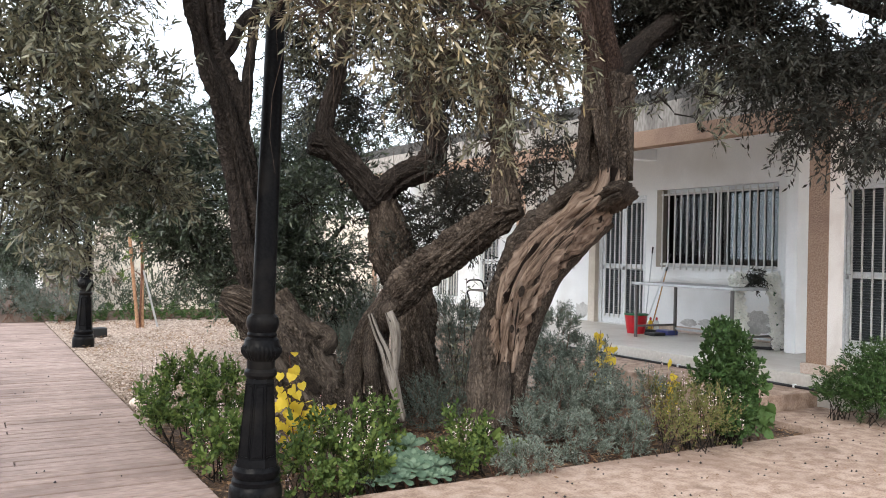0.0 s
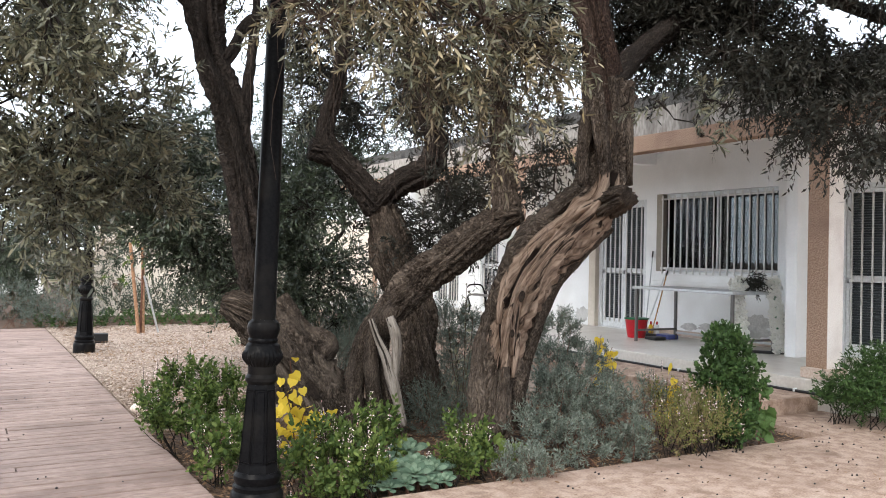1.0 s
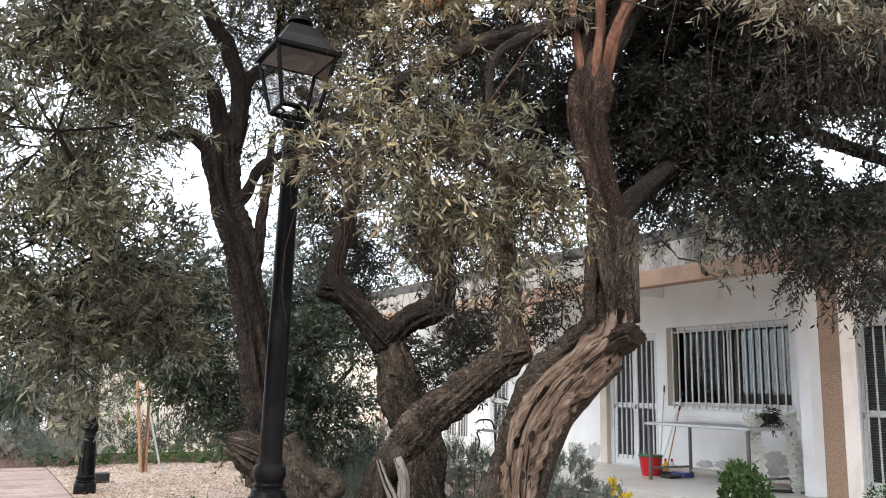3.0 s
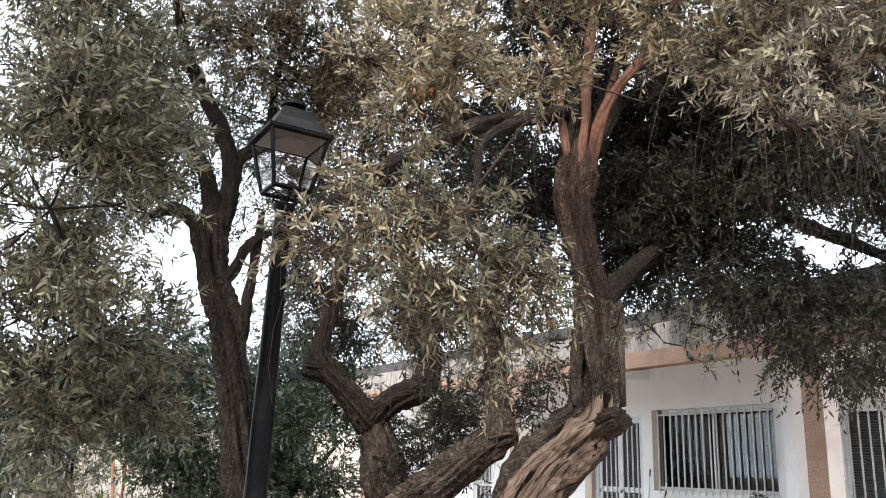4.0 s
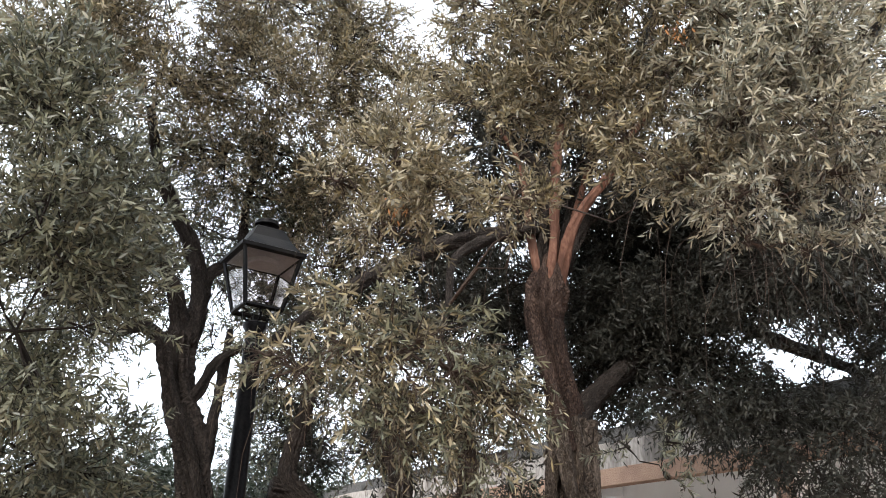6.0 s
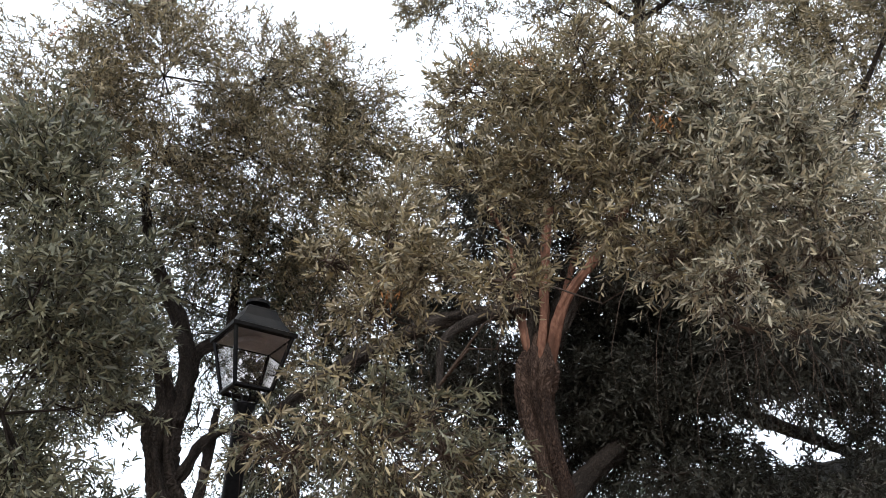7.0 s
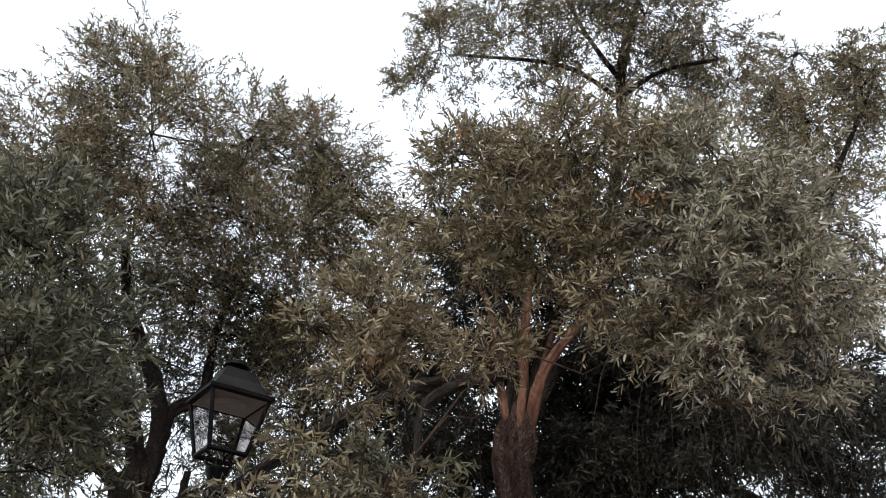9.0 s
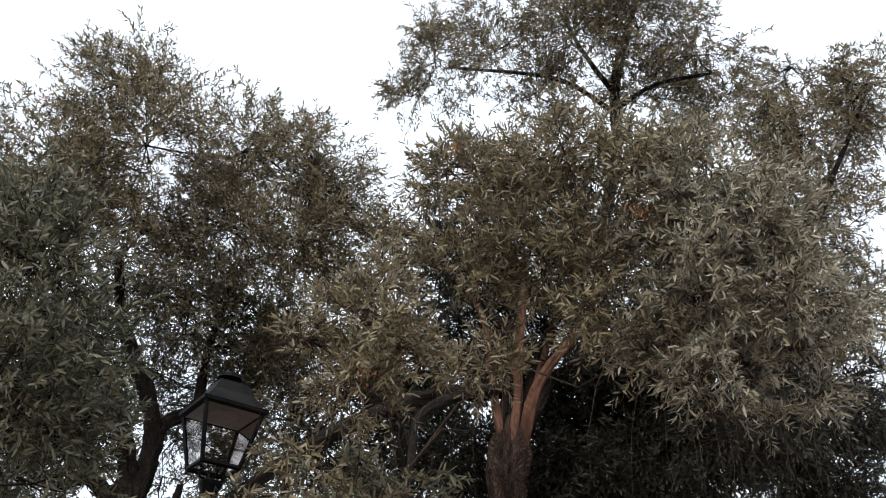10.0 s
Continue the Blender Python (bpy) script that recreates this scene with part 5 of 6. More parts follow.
def bush(name, clumps, material, label, seed, leaf, reach, leaves=14, cover=2.0, lobes=4, hang=-0.1, lift=0.8, stalk=None, blossom=None, group="", tuft=0):
    """A low plant: leafy shoots that rise from the soil under its clumps, in tufts of that many where it grows so."""
    b = thing(name, (0, 0, 0), label, "shrub", group)
    rng = np.random.default_rng(seed)
    o, w, lines = [], [], []
    for x, y, z, R in clumps:
        n = max(6, int(cover * math.pi * R * R / (leaf[0] * leaf[1] * 0.6) / leaves))
        off = unit(rng.normal(size=(n, 3))) * (R * rng.uniform(0.2, 1.0, (n, 1)) ** 0.6)
        start = np.array([x, y, z]) + off * (1, 1, 0.9)
        start[:, 2] = np.maximum(start[:, 2], 0.0)
        out = unit(off) * 0.6 + rng.normal(0, 0.35, (n, 3))
        out[:, 2] += lift
        if tuft:
            lead = rng.integers(0, max(1, n // tuft), n)
            start = start[lead] + rng.normal(0, 0.012, (n, 3))
            out = out[lead] + rng.normal(0, 0.42, (n, 3))
        o.append(start)
        w.append(out)
        for k in range(8):
            end = start[rng.integers(0, n)]
            foot = np.array([max(x + rng.normal(0, 0.3 * R), 1.52) if y < 10 else x + rng.normal(0, 0.3 * R), y + rng.normal(0, 0.3 * R), -0.06])
            lines.append(np.array([foot, (foot + end) / 2 + rng.normal(0, 0.03, 3), end]))
    o, w = np.vstack(o), np.vstack(w)
    base, along, across, ln, wd, twig = spray_leaves(rng, o, w, rng.uniform(*reach, len(o)), leaves, *leaf, sag=hang)
    leaf_mesh("foliage", base, along, across, ln, wd, material, b, lobes=lobes)
    twig_mesh("shoot_growth", tuple(q[::3] for q in twig), 0.0025, stalk or YOUNG_BARK, b)
    lines = np.array(lines)
    twig_mesh("stem_growth", (lines[:, 0], lines[:, 1], lines[:, 2]), 0.006, stalk or YOUNG_BARK, b)
    if blossom:
        tips = twig[2][rng.random(len(o)) < blossom[1]]
        at = np.repeat(tips, 12, axis=0) + rng.normal(0, 0.009, (len(tips) * 12, 3))
        at[:, 2] += rng.uniform(0.0, 0.1, len(at))
        v = unit(rng.normal(size=at.shape))
        twig_mesh("spike_growth", (tips, tips + (0, 0, 0.05), tips + (0, 0, 0.11)), 0.003, stalk or YOUNG_BARK, b)
        leaf_mesh("blossom", at, v, unit(np.cross(v, rng.normal(size=at.shape))), np.full(len(at), 0.014), np.full(len(at), 0.01), blossom[0], b, lobes=4)
    return b


bush("lavender_bush", LAVENDER, GREY_LEAF, "broad silver-grey lavender bush in the bed", 101, (0.034, 0.0075), (0.06, 0.15), 20, 3.3, lift=0.7, tuft=6)
bush("lavender_bush", LAVENDER_SMALL, GREY_LEAF, "low grey lavender cushion at the bed's edge", 102, (0.022, 0.0062), (0.04, 0.09), 18, 3.2, tuft=5)
bush("rosemary_bush", ROSEMARY, ROSEMARY_LEAF, "dark grey-green rosemary behind the trunks", 103, (0.034, 0.0065), (0.12, 0.24), 24, 3.2, tuft=4)
bush("rosemary_bush", ROSEMARY_BACK, ROSEMARY_LEAF, "loose rosemary at the back of the bed", 104, (0.034, 0.007), (0.14, 0.26), 22, 3.0)
bush("flowering_herb", BASIL_LEFT, GREEN_LEAF, "green herb with pale blossom beside the path", 105, (0.044, 0.022), (0.08, 0.17), 10, 4.0, 6, blossom=(PETAL_PINK, 0.12), stalk=BARK_DARK_SHADE, tuft=3)
bush("flowering_herb", BASIL_FRONT, GREEN_LEAF, "light green herb with pink blossom spikes", 106, (0.044, 0.022), (0.08, 0.17), 10, 4.0, 6, blossom=(PETAL_PINK, 0.12), stalk=BARK_DARK_SHADE, tuft=3)
bush("flowering_herb", BASIL_RIGHT, GREEN_LEAF, "small green herb beside the olive's foot", 107, (0.04, 0.02), (0.08, 0.17), 10, 3.6, 6, blossom=(PETAL_PINK, 0.1), stalk=BARK_DARK_SHADE, tuft=4)
bush("clipped_shrub", CLIPPED, BOX_LEAF, "upright glossy green shrub by the terrace step", 108, (0.036, 0.021), (0.04, 0.08), 10, 5.5, 6, stalk=BARK_DARK_SHADE)
bush("heather_bush", HEATHER, MIXED_LEAF, "reddish-green heath with faded blossom", 109, (0.026, 0.01), (0.1, 0.2), 16, 2.4, blossom=(PETAL_PINK, 0.08), stalk=BARK_DARK_SHADE)
bush("ferny_shrub", FERN, BOX_LEAF, "feathery dark green shrub beside the pillar", 110, (0.045, 0.012), (0.1, 0.2), 16, 4.5, hang=0.3, stalk=BARK_DARK_SHADE)
bush("hedge", HEDGE, EVERGREEN, "low dark hedge before the cream wall", 111, (0.07, 0.025), (0.2, 0.35), 14, 2.0)
bush("hedge", HEDGE_FAR, ROSEMARY_LEAF, "grey-green hedge at the path's end", 112, (0.06, 0.014), (0.2, 0.3), 14, 2.0)
bush("ground_cover", [(1.5 + 0.42 * k, 19.0 + 0.25 * math.sin(2.3 * k), 0.04, 0.24) for k in range(14)], BOX_LEAF, "low green ground cover before the hedge", 113, (0.06, 0.025), (0.08, 0.16), 12, 1.8)
bush("ground_cover", [(4.2, 14.2, 0.02, 0.14), (2.1, 8.6, 0.12, 0.2), (2.05, 8.3, 0.35, 0.14)], BOX_LEAF, "loose green weeds growing in the gravel", 114, (0.04, 0.01), (0.1, 0.2), 14, 1.4)

far = thing("olive_tree", (0, 0, 0), "olive at the far end of the path", "tree", "olive trees")
FAR_LIMBS = [[(0.4, 21.6, -0.05, 0.15), (0.6, 21.4, 1.0, 0.12), (1.0, 21.2, 2.0, 0.06)]]
limbs_of(far, FAR_LIMBS, BARK_DARK_SHADE, seed=33.0, rough=0.4)
crown(far, "crown", FAR_CROWN, EVERGREEN, BARK_DARK_SHADE, 81, FAR_LIMBS, cover=1.9, lobes=4, leaf=(0.08, 0.02))

far = thing("background_trees", (0, 0, 0), "row of dark trees beyond the boundary wall", "trees", kind="stuff")
BACK_LIMBS = [[(4.0, 27.0, -0.05, 0.2), (4.0, 27.0, 2.5, 0.16), (4.2, 27.0, 4.5, 0.1)], [(9.0, 26.5, -0.05, 0.2), (9.0, 26.5, 2.5, 0.16), (9.0, 26.5, 5.0, 0.1)], [(0.0, 27.0, -0.05, 0.2), (0.2, 27.0, 2.5, 0.16), (0.5, 27.0, 4.5, 0.1)]]
limbs_of(far, BACK_LIMBS, BARK_DARK_SHADE, seed=41.0, rough=0.4)
crown(far, "crown", BACK_CROWN, EVERGREEN, BARK_DARK_SHADE, 91, BACK_LIMBS, cover=1.5, lobes=4, leaf=(0.12, 0.035), reach=(0.3, 0.6))

# ---- street lamps ----
REFLECTOR = plain("reflector_enamel", (0.42, 0.38, 0.37), 0.5)
def street_lamp(x, y, label):
    p = thing("street_lamp", pose(x, y, 0, 0.35, 1.1, 0), label, "street lamp", "street lamps")
    bm = lathe(bmesh.new(), [(0.165, -0.06), (0.165, 0.09), (0.16, 0.12), (0.148, 0.135), (0.15, 0.16), (0.135, 0.175), (0.147, 0.2), (0.147, 0.225), (0.132, 0.25)], 32)
    smooth(part("base", bm, IRON, p), 30)
    bm = lathe(bmesh.new(), [(0.134, 0.248), (0.126, 0.3), (0.094, 0.76), (0.09, 0.79)], 8)
    sides = [f for f in bm.faces if len(f.verts) == 4 and 0.4 < f.calc_center_median().z < 0.7]
    for inset, depth in ((0.016, 0.0), (0.004, -0.007), (0.009, 0.0), (0.004, 0.006)):
        bmesh.ops.inset_individual(bm, faces=sides, thickness=inset, depth=depth, use_even_offset=True)
    bmesh.ops.rotate(bm, verts=bm.verts, cent=(0, 0, 0), matrix=Matrix.Rotation(radians(22.5 - 18), 3, "Z"))
    part("panelled_shaft", bm, IRON, p)
    bm = lathe(bmesh.new(), [(0.086, 0.788), (0.1, 0.81), (0.1, 0.83), (0.086, 0.85), (0.088, 0.9), (0.112, 0.925), (0.126, 0.95), (0.126, 0.975), (0.11, 1.0), (0.104, 1.03),
                             (0.088, 1.045), (0.094, 1.06), (0.086, 1.075), (0.098, 1.11), (0.102, 1.14), (0.094, 1.17), (0.074, 1.19)], 56, (0.92, 0.985))
    smooth(part("collar", bm, IRON, p), 30)
    bm = lathe(bmesh.new(), [(0.073, 1.188), (0.068, 2.0), (0.058, 3.16), (0.066, 3.18), (0.066, 3.21), (0.056, 3.23), (0.058, 3.3), (0.076, 3.335), (0.076, 3.36), (0.03, 3.38)], 28)
    smooth(part("pole", bm, IRON, p), 30)
    z0, z1, a, b = 3.45, 3.82, 0.125, 0.2
    lantern = part("lantern", boxes((-0.02, 0.02, -0.02, 0.02, 3.36, 3.42)), IRON, p)
    for sx, sy in ((1, 0), (-1, 0), (0, 1), (0, -1)):
        bm = tube(bmesh.new(), [(sx * 0.02, sy * 0.02, 3.37, 0.008), (sx * 0.08, sy * 0.08, 3.385, 0.008), (sx * 0.09, sy * 0.09, 3.42, 0.008), (sx * 0.06, sy * 0.06, 3.44, 0.008), (sx * 0.1, sy * 0.1, 3.46, 0.008)], 6, 0.02)
        part("scroll", bm, IRON, lantern)
    corners = [(-1, -1), (1, -1), (1, 1), (-1, 1)]
    for sx, sy in corners:
        part("post", tube(bmesh.new(), [(sx * a, sy * a, z0, 0.014), (sx * b, sy * b, z1, 0.014)], 4, 0.5), IRON, lantern)
    for (ax, ay), (bx, by) in zip(corners, corners[1:] + corners[:1]):
        part("lower_rail", tube(bmesh.new(), [(ax * a, ay * a, z0, 0.016), (bx * a, by * a, z0, 0.016)], 4, 0.5), IRON, lantern)
        part("upper_rail", tube(bmesh.new(), [(ax * b, ay * b, z1, 0.016), (bx * b, by * b, z1, 0.016)], 4, 0.5), IRON, lantern)
    for (ax, ay), (bx, by) in zip(corners, corners[1:] + corners[:1]):
        bm = bmesh.new()
        bm.faces.new([bm.verts.new(c) for c in ((ax * a, ay * a, z0), (bx * a, by * a, z0), (bx * b, by * b, z1), (ax * b, ay * b, z1))])
        pane = part("pane", bm, LANTERN_GLASS, lantern, "clouded glass pane")
        pane.visible_shadow = False
    bm = bmesh.new()
    e, t = 0.225, 0.1
    rings = [[bm.verts.new((sx * r, sy * r, z)) for sx, sy in corners] for r, z in ((b, z1 - 0.005), (e, z1 - 0.005), (e, z1 + 0.02), (b * 0.96, z1 + 0.035), (0.135, z1 + 0.12), (0.1, z1 + 0.2), (0.085, z1 + 0.21))]
    for p0, p1 in zip(rings, rings[1:]):
        for i in range(4):
            bm.faces.new((p0[i], p0[(i + 1) % 4], p1[(i + 1) % 4], p1[i]))
    bm.faces.new(rings[-1])
    bm.normal_update()
    part("roof", bm, IRON, lantern)
    part("reflector", lathe(bmesh.new(), [(0.268, z1 - 0.012), (0.26, z1 - 0.006), (0.2, z1 + 0.004)], 4), REFLECTOR, lantern, "pale inner reflector plate").rotation_euler = (0, 0, radians(45))
    part("bulb_holder", lathe(bmesh.new(), [(0.075, z1 - 0.05), (0.1, z1 - 0.045), (0.108, z1 - 0.014)], 24), REFLECTOR, lantern, "round lamp unit")
    part("cap", lathe(bmesh.new(), [(0.06, z1 + 0.2), (0.05, z1 + 0.24), (0.085, z1 + 0.25), (0.08, z1 + 0.275), (0.03, z1 + 0.3)], 20), IRON, lantern)
    return p


street_lamp(1.615, 5.09, "black cast-iron lamp post with a square lantern")
street_lamp(1.69, 14.28, "black lamp post farther down the path")


# ---- windows and doors ----
BLIND = plain("blind_cloth", (0.045, 0.05, 0.054), 0.8)
def barred_window(name, y0, y1, z0, z1, n, x=10.65):
    w = thing(name, (x, 0, 0), "white aluminium window behind vertical white bars", "window", kind="structure")
    part("window_frame", boxes((0.1, 0.16, y0, y0 + 0.05, z0, z1), (0.1, 0.16, y1 - 0.05, y1, z0, z1), (0.1, 0.16, y0 + 0.05, y1 - 0.05, z1 - 0.06, z1), (0.1, 0.16, y0 + 0.05, y1 - 0.05, z0, z0 + 0.06),
                               (0.1, 0.16, (y0 + y1) / 2 - 0.018, (y0 + y1) / 2 + 0.018, z0 + 0.06, z1 - 0.06)), ALU, w)
    for a, b in ((y0 + 0.05, (y0 + y1) / 2 - 0.018), ((y0 + y1) / 2 + 0.018, y1 - 0.05)):
        part("pane", boxes((0.125, 0.131, a, b, z0 + 0.06, z1 - 0.06)), GLASS, w).visible_shadow = False
    part("roller_blind", boxes((0.19, 0.2, y0 + 0.02, y1 - 0.02, z0 + 0.02, z1 - 0.02)), BLIND, w, "dark grey lowered blind")
    part("window_sill", boxes((-0.05, 0.1, y0 - 0.04, y1 + 0.04, z0 - 0.05, z0 - 0.002), bevel=0.004), WALL_WHITE, w)
    part("side_post", boxes((-0.02, 0.098, y1 - 0.13, y1 - 0.002, z0, z1)), BROWN_FRAME, w, "taupe shutter post")
    part("rail", boxes((-0.05, -0.03, y0, y1 - 0.14, z0 + 0.03, z0 + 0.07)), BAR_PAINT, w)
    part("rail", boxes((-0.05, -0.03, y0, y1 - 0.14, z1 - 0.11, z1 - 0.08)), BAR_PAINT, w)
    for i in range(n):
        y = y0 + 0.05 + (y1 - y0 - 0.24) * i / (n - 1)
        part("bar", tube(bmesh.new(), [(-0.062, y, z0 - 0.04, 0.015), (-0.062, y, z1 - 0.03, 0.015)], 6, 2), BAR_PAINT, w)
    return w


barred_window("window_1", *WINDOW, 17)
barred_window("window_2", *WINDOW_B, 9)


def barred_door(name, y0, y1, z0, z1, leaves, x=10.65):
    d = thing(name, (x, 0, 0), "white aluminium door with dark slatted panels and bars", "door", kind="structure")
    part("door_frame", boxes((0.02, 0.12, y0, y0 + 0.06, z0, z1), (0.02, 0.12, y1 - 0.06, y1, z0, z1), (0.02, 0.12, y0 + 0.06, y1 - 0.06, z1 - 0.07, z1)), ALU, d)
    step = (y1 - y0 - 0.12) / leaves
    for k in range(leaves):
        a = y0 + 0.06 + k * step
        b = a + step - 0.006
        leaf = part("door_leaf", boxes((0.04, 0.085, a, a + 0.05, z0 + 0.01, z1 - 0.075), (0.04, 0.085, b - 0.05, b, z0 + 0.01, z1 - 0.075), (0.04, 0.085, a + 0.05, b - 0.05, z0 + 0.01, z0 + 0.18),
                                       (0.04, 0.085, a + 0.05, b - 0.05, z0 + 1.04, z0 + 1.13), (0.04, 0.085, a + 0.05, b - 0.05, z1 - 0.13, z1 - 0.075)), ALU, d)
        bm = bmesh.new()
        for lo, hi in ((z0 + 0.18, z0 + 1.04), (z0 + 1.13, z1 - 0.13)):
            for z in np.arange(lo, hi - 0.02, 0.035):
                box(bm, 0.066, 0.08, a + 0.05, b - 0.05, z, z + 0.031)
        part("slats", bm, SLAT_GREY, leaf, "dark grey slatted panel")
        for i in range(4):
            y = a + 0.09 + (b - a - 0.18) * i / 3
            part("bar", boxes((0.012, 0.03, y - 0.011, y + 0.011, z0 + 0.12, z1 - 0.12)), BAR_PAINT, leaf)
        part("handle", boxes((-0.01, 0.038, b - 0.04, b - 0.02, z0 + 1.02, z0 + 1.1), (-0.01, 0.005, b - 0.1, b - 0.02, z0 + 1.08, z0 + 1.1), bevel=0.003), STEEL, leaf)
    return d


barred_door("door_1", *DOOR, 2)
barred_door("door_2", *DOOR_R, 2)
barred_door("door_3", *DOOR_B, 1)
barred_door("door_4", *DOOR_C, 2)


# ---- on the porch ----
def work_table():
    t = thing("work_table", (9.25, 8.02, 0.32), "long steel work table standing against the porch wall", "table")
    part("tabletop", boxes((-0.04, 0.92, -0.04, 1.98, 0.83, 0.87), bevel=0.006), STEEL, t, "pale steel tabletop")
    for x in (0.0, 0.85):
        for y in (0.0, 1.9):
            part("leg", boxes((x, x + 0.04, y, y + 0.04, 0.002, 0.828), bevel=0.004), STEEL_DARK, t)
    for y in (0.0, 1.9):
        part("side_rail", boxes((0.042, 0.848, y + 0.005, y + 0.035, 0.16, 0.19)), STEEL_DARK, t)
    part("back_rail", boxes((0.855, 0.885, 0.042, 1.898, 0.1, 0.13)), STEEL, t)


work_table()


def bucket(x, y):
    b = thing("bucket", (x, y, 0.322), "red plastic bucket with a green rim", "bucket")
    part("pail", lathe(bmesh.new(), [(0.14, 0), (0.16, 0.1), (0.185, 0.3), (0.175, 0.3), (0.15, 0.05)], 28), RED, b)
    part("rim", lathe(bmesh.new(), [(0.18, 0.3), (0.2, 0.302), (0.2, 0.325), (0.175, 0.328)], 28), GREEN_PLASTIC, b, "green rim")
    part("handle", tube(bmesh.new(), [(0.19, 0, 0.31, 0.004), (0.14, 0.13, 0.34, 0.004), (0, 0.2, 0.36, 0.004), (-0.14, 0.13, 0.34, 0.004), (-0.19, 0, 0.31, 0.004)], 6, 0.03), STEEL, b)


bucket(9.72, 10.42)


def broom(name, foot, top, radius, stick, head, label):
    b = thing(name, foot, label, "broom")
    d = Vector(top) - Vector(foot)
    part("stick", tube(bmesh.new(), [(0, 0, 0.03, radius), (*(d * 0.5), radius), (*d, radius)], 8, 0.5), stick, b)
    part("grip", tube(bmesh.new(), [(*(d * 0.93), radius * 1.4), (*(d * 1.01), radius * 1.4)], 8, 0.5), BLACK_PLASTIC, b)
    part("head", boxes((-0.05, 0.05, -0.15, 0.15, 0.0, 0.05), bevel=0.012), head, b)


broom("mop", (10.18, 10.72, 0.324), (10.6, 10.55, 1.64), 0.013, ALU, BLACK_PLASTIC, "mop with a white metal stick leaning on the wall")
broom("broom", (10.05, 10.42, 0.324), (10.58, 10.6, 1.42), 0.011, STICK, BLACK_PLASTIC, "broom with an orange wooden stick")
broom("squeegee", (10.3, 10.83, 0.324), (10.62, 11.0, 1.75), 0.01, STEEL, BLACK_PLASTIC, "floor squeegee with a thin steel stick")
tray = thing("washing_tray", (9.95, 10.1, 0.322), "blue plastic tray on the porch floor", "tray")
part("tray_body", boxes((0, 0.22, -0.18, 0.1, 0, 0.075), bevel=0.01), BLUE_PLASTIC, tray)
dustpan = thing("dustpan", (9.62, 10.0, 0.322), "black dustpan under the table", "dustpan")
part("pan", boxes((0, 0.24, -0.12, 0.12, 0, 0.05), bevel=0.014), BLACK_PLASTIC, dustpan)
for q, (mat, lab) in enumerate(((YELLOW_PLASTIC, "yellow cleaner bottle with a red cap"), (ALU, "white cleaner bottle with a red cap"))):
    bottle = thing("bottle", (10.12 + 0.08 * q, 10.5 - 0.06 * q, 0.322), lab, "bottle", "cleaner bottles")
    part("flask", lathe(bmesh.new(), [(0.04, 0), (0.042, 0.14), (0.035, 0.18), (0.015, 0.2)], 14), mat, bottle)
    part("cap", lathe(bmesh.new(), [(0.018, 0.2), (0.018, 0.24), (0.012, 0.25)], 12), RED, bottle)


def blossom_band(name, a, b, width, count, parent, seed):
    """Chrysanthemum heads packed along a line."""
    rng = np.random.default_rng(seed)
    a, b = np.array(a), np.array(b)
    at = a + (b - a) * rng.random((count, 1)) + unit(rng.normal(size=(count, 3))) * width * rng.uniform(0.5, 1.0, (count, 1))
    per = 26
    base = np.repeat(at, per, axis=0)
    v = unit(rng.normal(size=base.shape))
    leaf_mesh(name, base, v, unit(np.cross(v, rng.normal(size=base.shape))), np.full(len(base), 0.036), np.full(len(base), 0.018), PETAL_WHITE, parent, "packed white chrysanthemum heads", 4)


wreath = thing("flower_frame", (0, 0, 0), "mourning frame of white chrysanthemums before the table", "flower frame")
FOOT_L, FOOT_R = (9.62, 8.13, 0.34), (9.95, 7.78, 0.34)
TOP_L, TOP_R = (9.7, 8.36, 1.33), (10.02, 7.98, 1.33)
blossom_band("blossom_leg", FOOT_L, TOP_L, 0.1, 600, wreath, 1)
blossom_band("blossom_leg", FOOT_R, TOP_R, 0.1, 600, wreath, 2)
blossom_band("blossom_top", (9.69, 8.38, 1.3), (9.78, 8.26, 1.32), 0.08, 90, wreath, 3)
blossom_band("blossom_top", (9.96, 8.05, 1.32), (10.03, 7.96, 1.3), 0.08, 70, wreath, 4)
for a, b in ((FOOT_L, TOP_L), (FOOT_R, TOP_R)):
    part("post", tube(bmesh.new(), [(*a, 0.03), (*b, 0.03)], 8, 0.5), GREEN_PLASTIC, wreath)
part("foot_bar", tube(bmesh.new(), [(9.55, 8.2, 0.345, 0.022), (10.0, 7.72, 0.345, 0.022)], 8, 0.5), BLACK_PLASTIC, wreath, "dark foot bar")
rng = np.random.default_rng(5)
o = np.array([9.87, 8.15, 1.32]) + rng.normal(0, 0.05, (60, 3))
base, along, across, ln, wd, twig = spray_leaves(rng, o, rng.normal(0, 1, (60, 3)) + (-0.4, -0.4, 0.1), rng.uniform(0.1, 0.2, 60), 12, 0.06, 0.016)
leaf_mesh("greenery", base, along, across, ln, wd, OLIVE_DARK_SHADE, wreath, "dark green sprays with brown cones", 4)


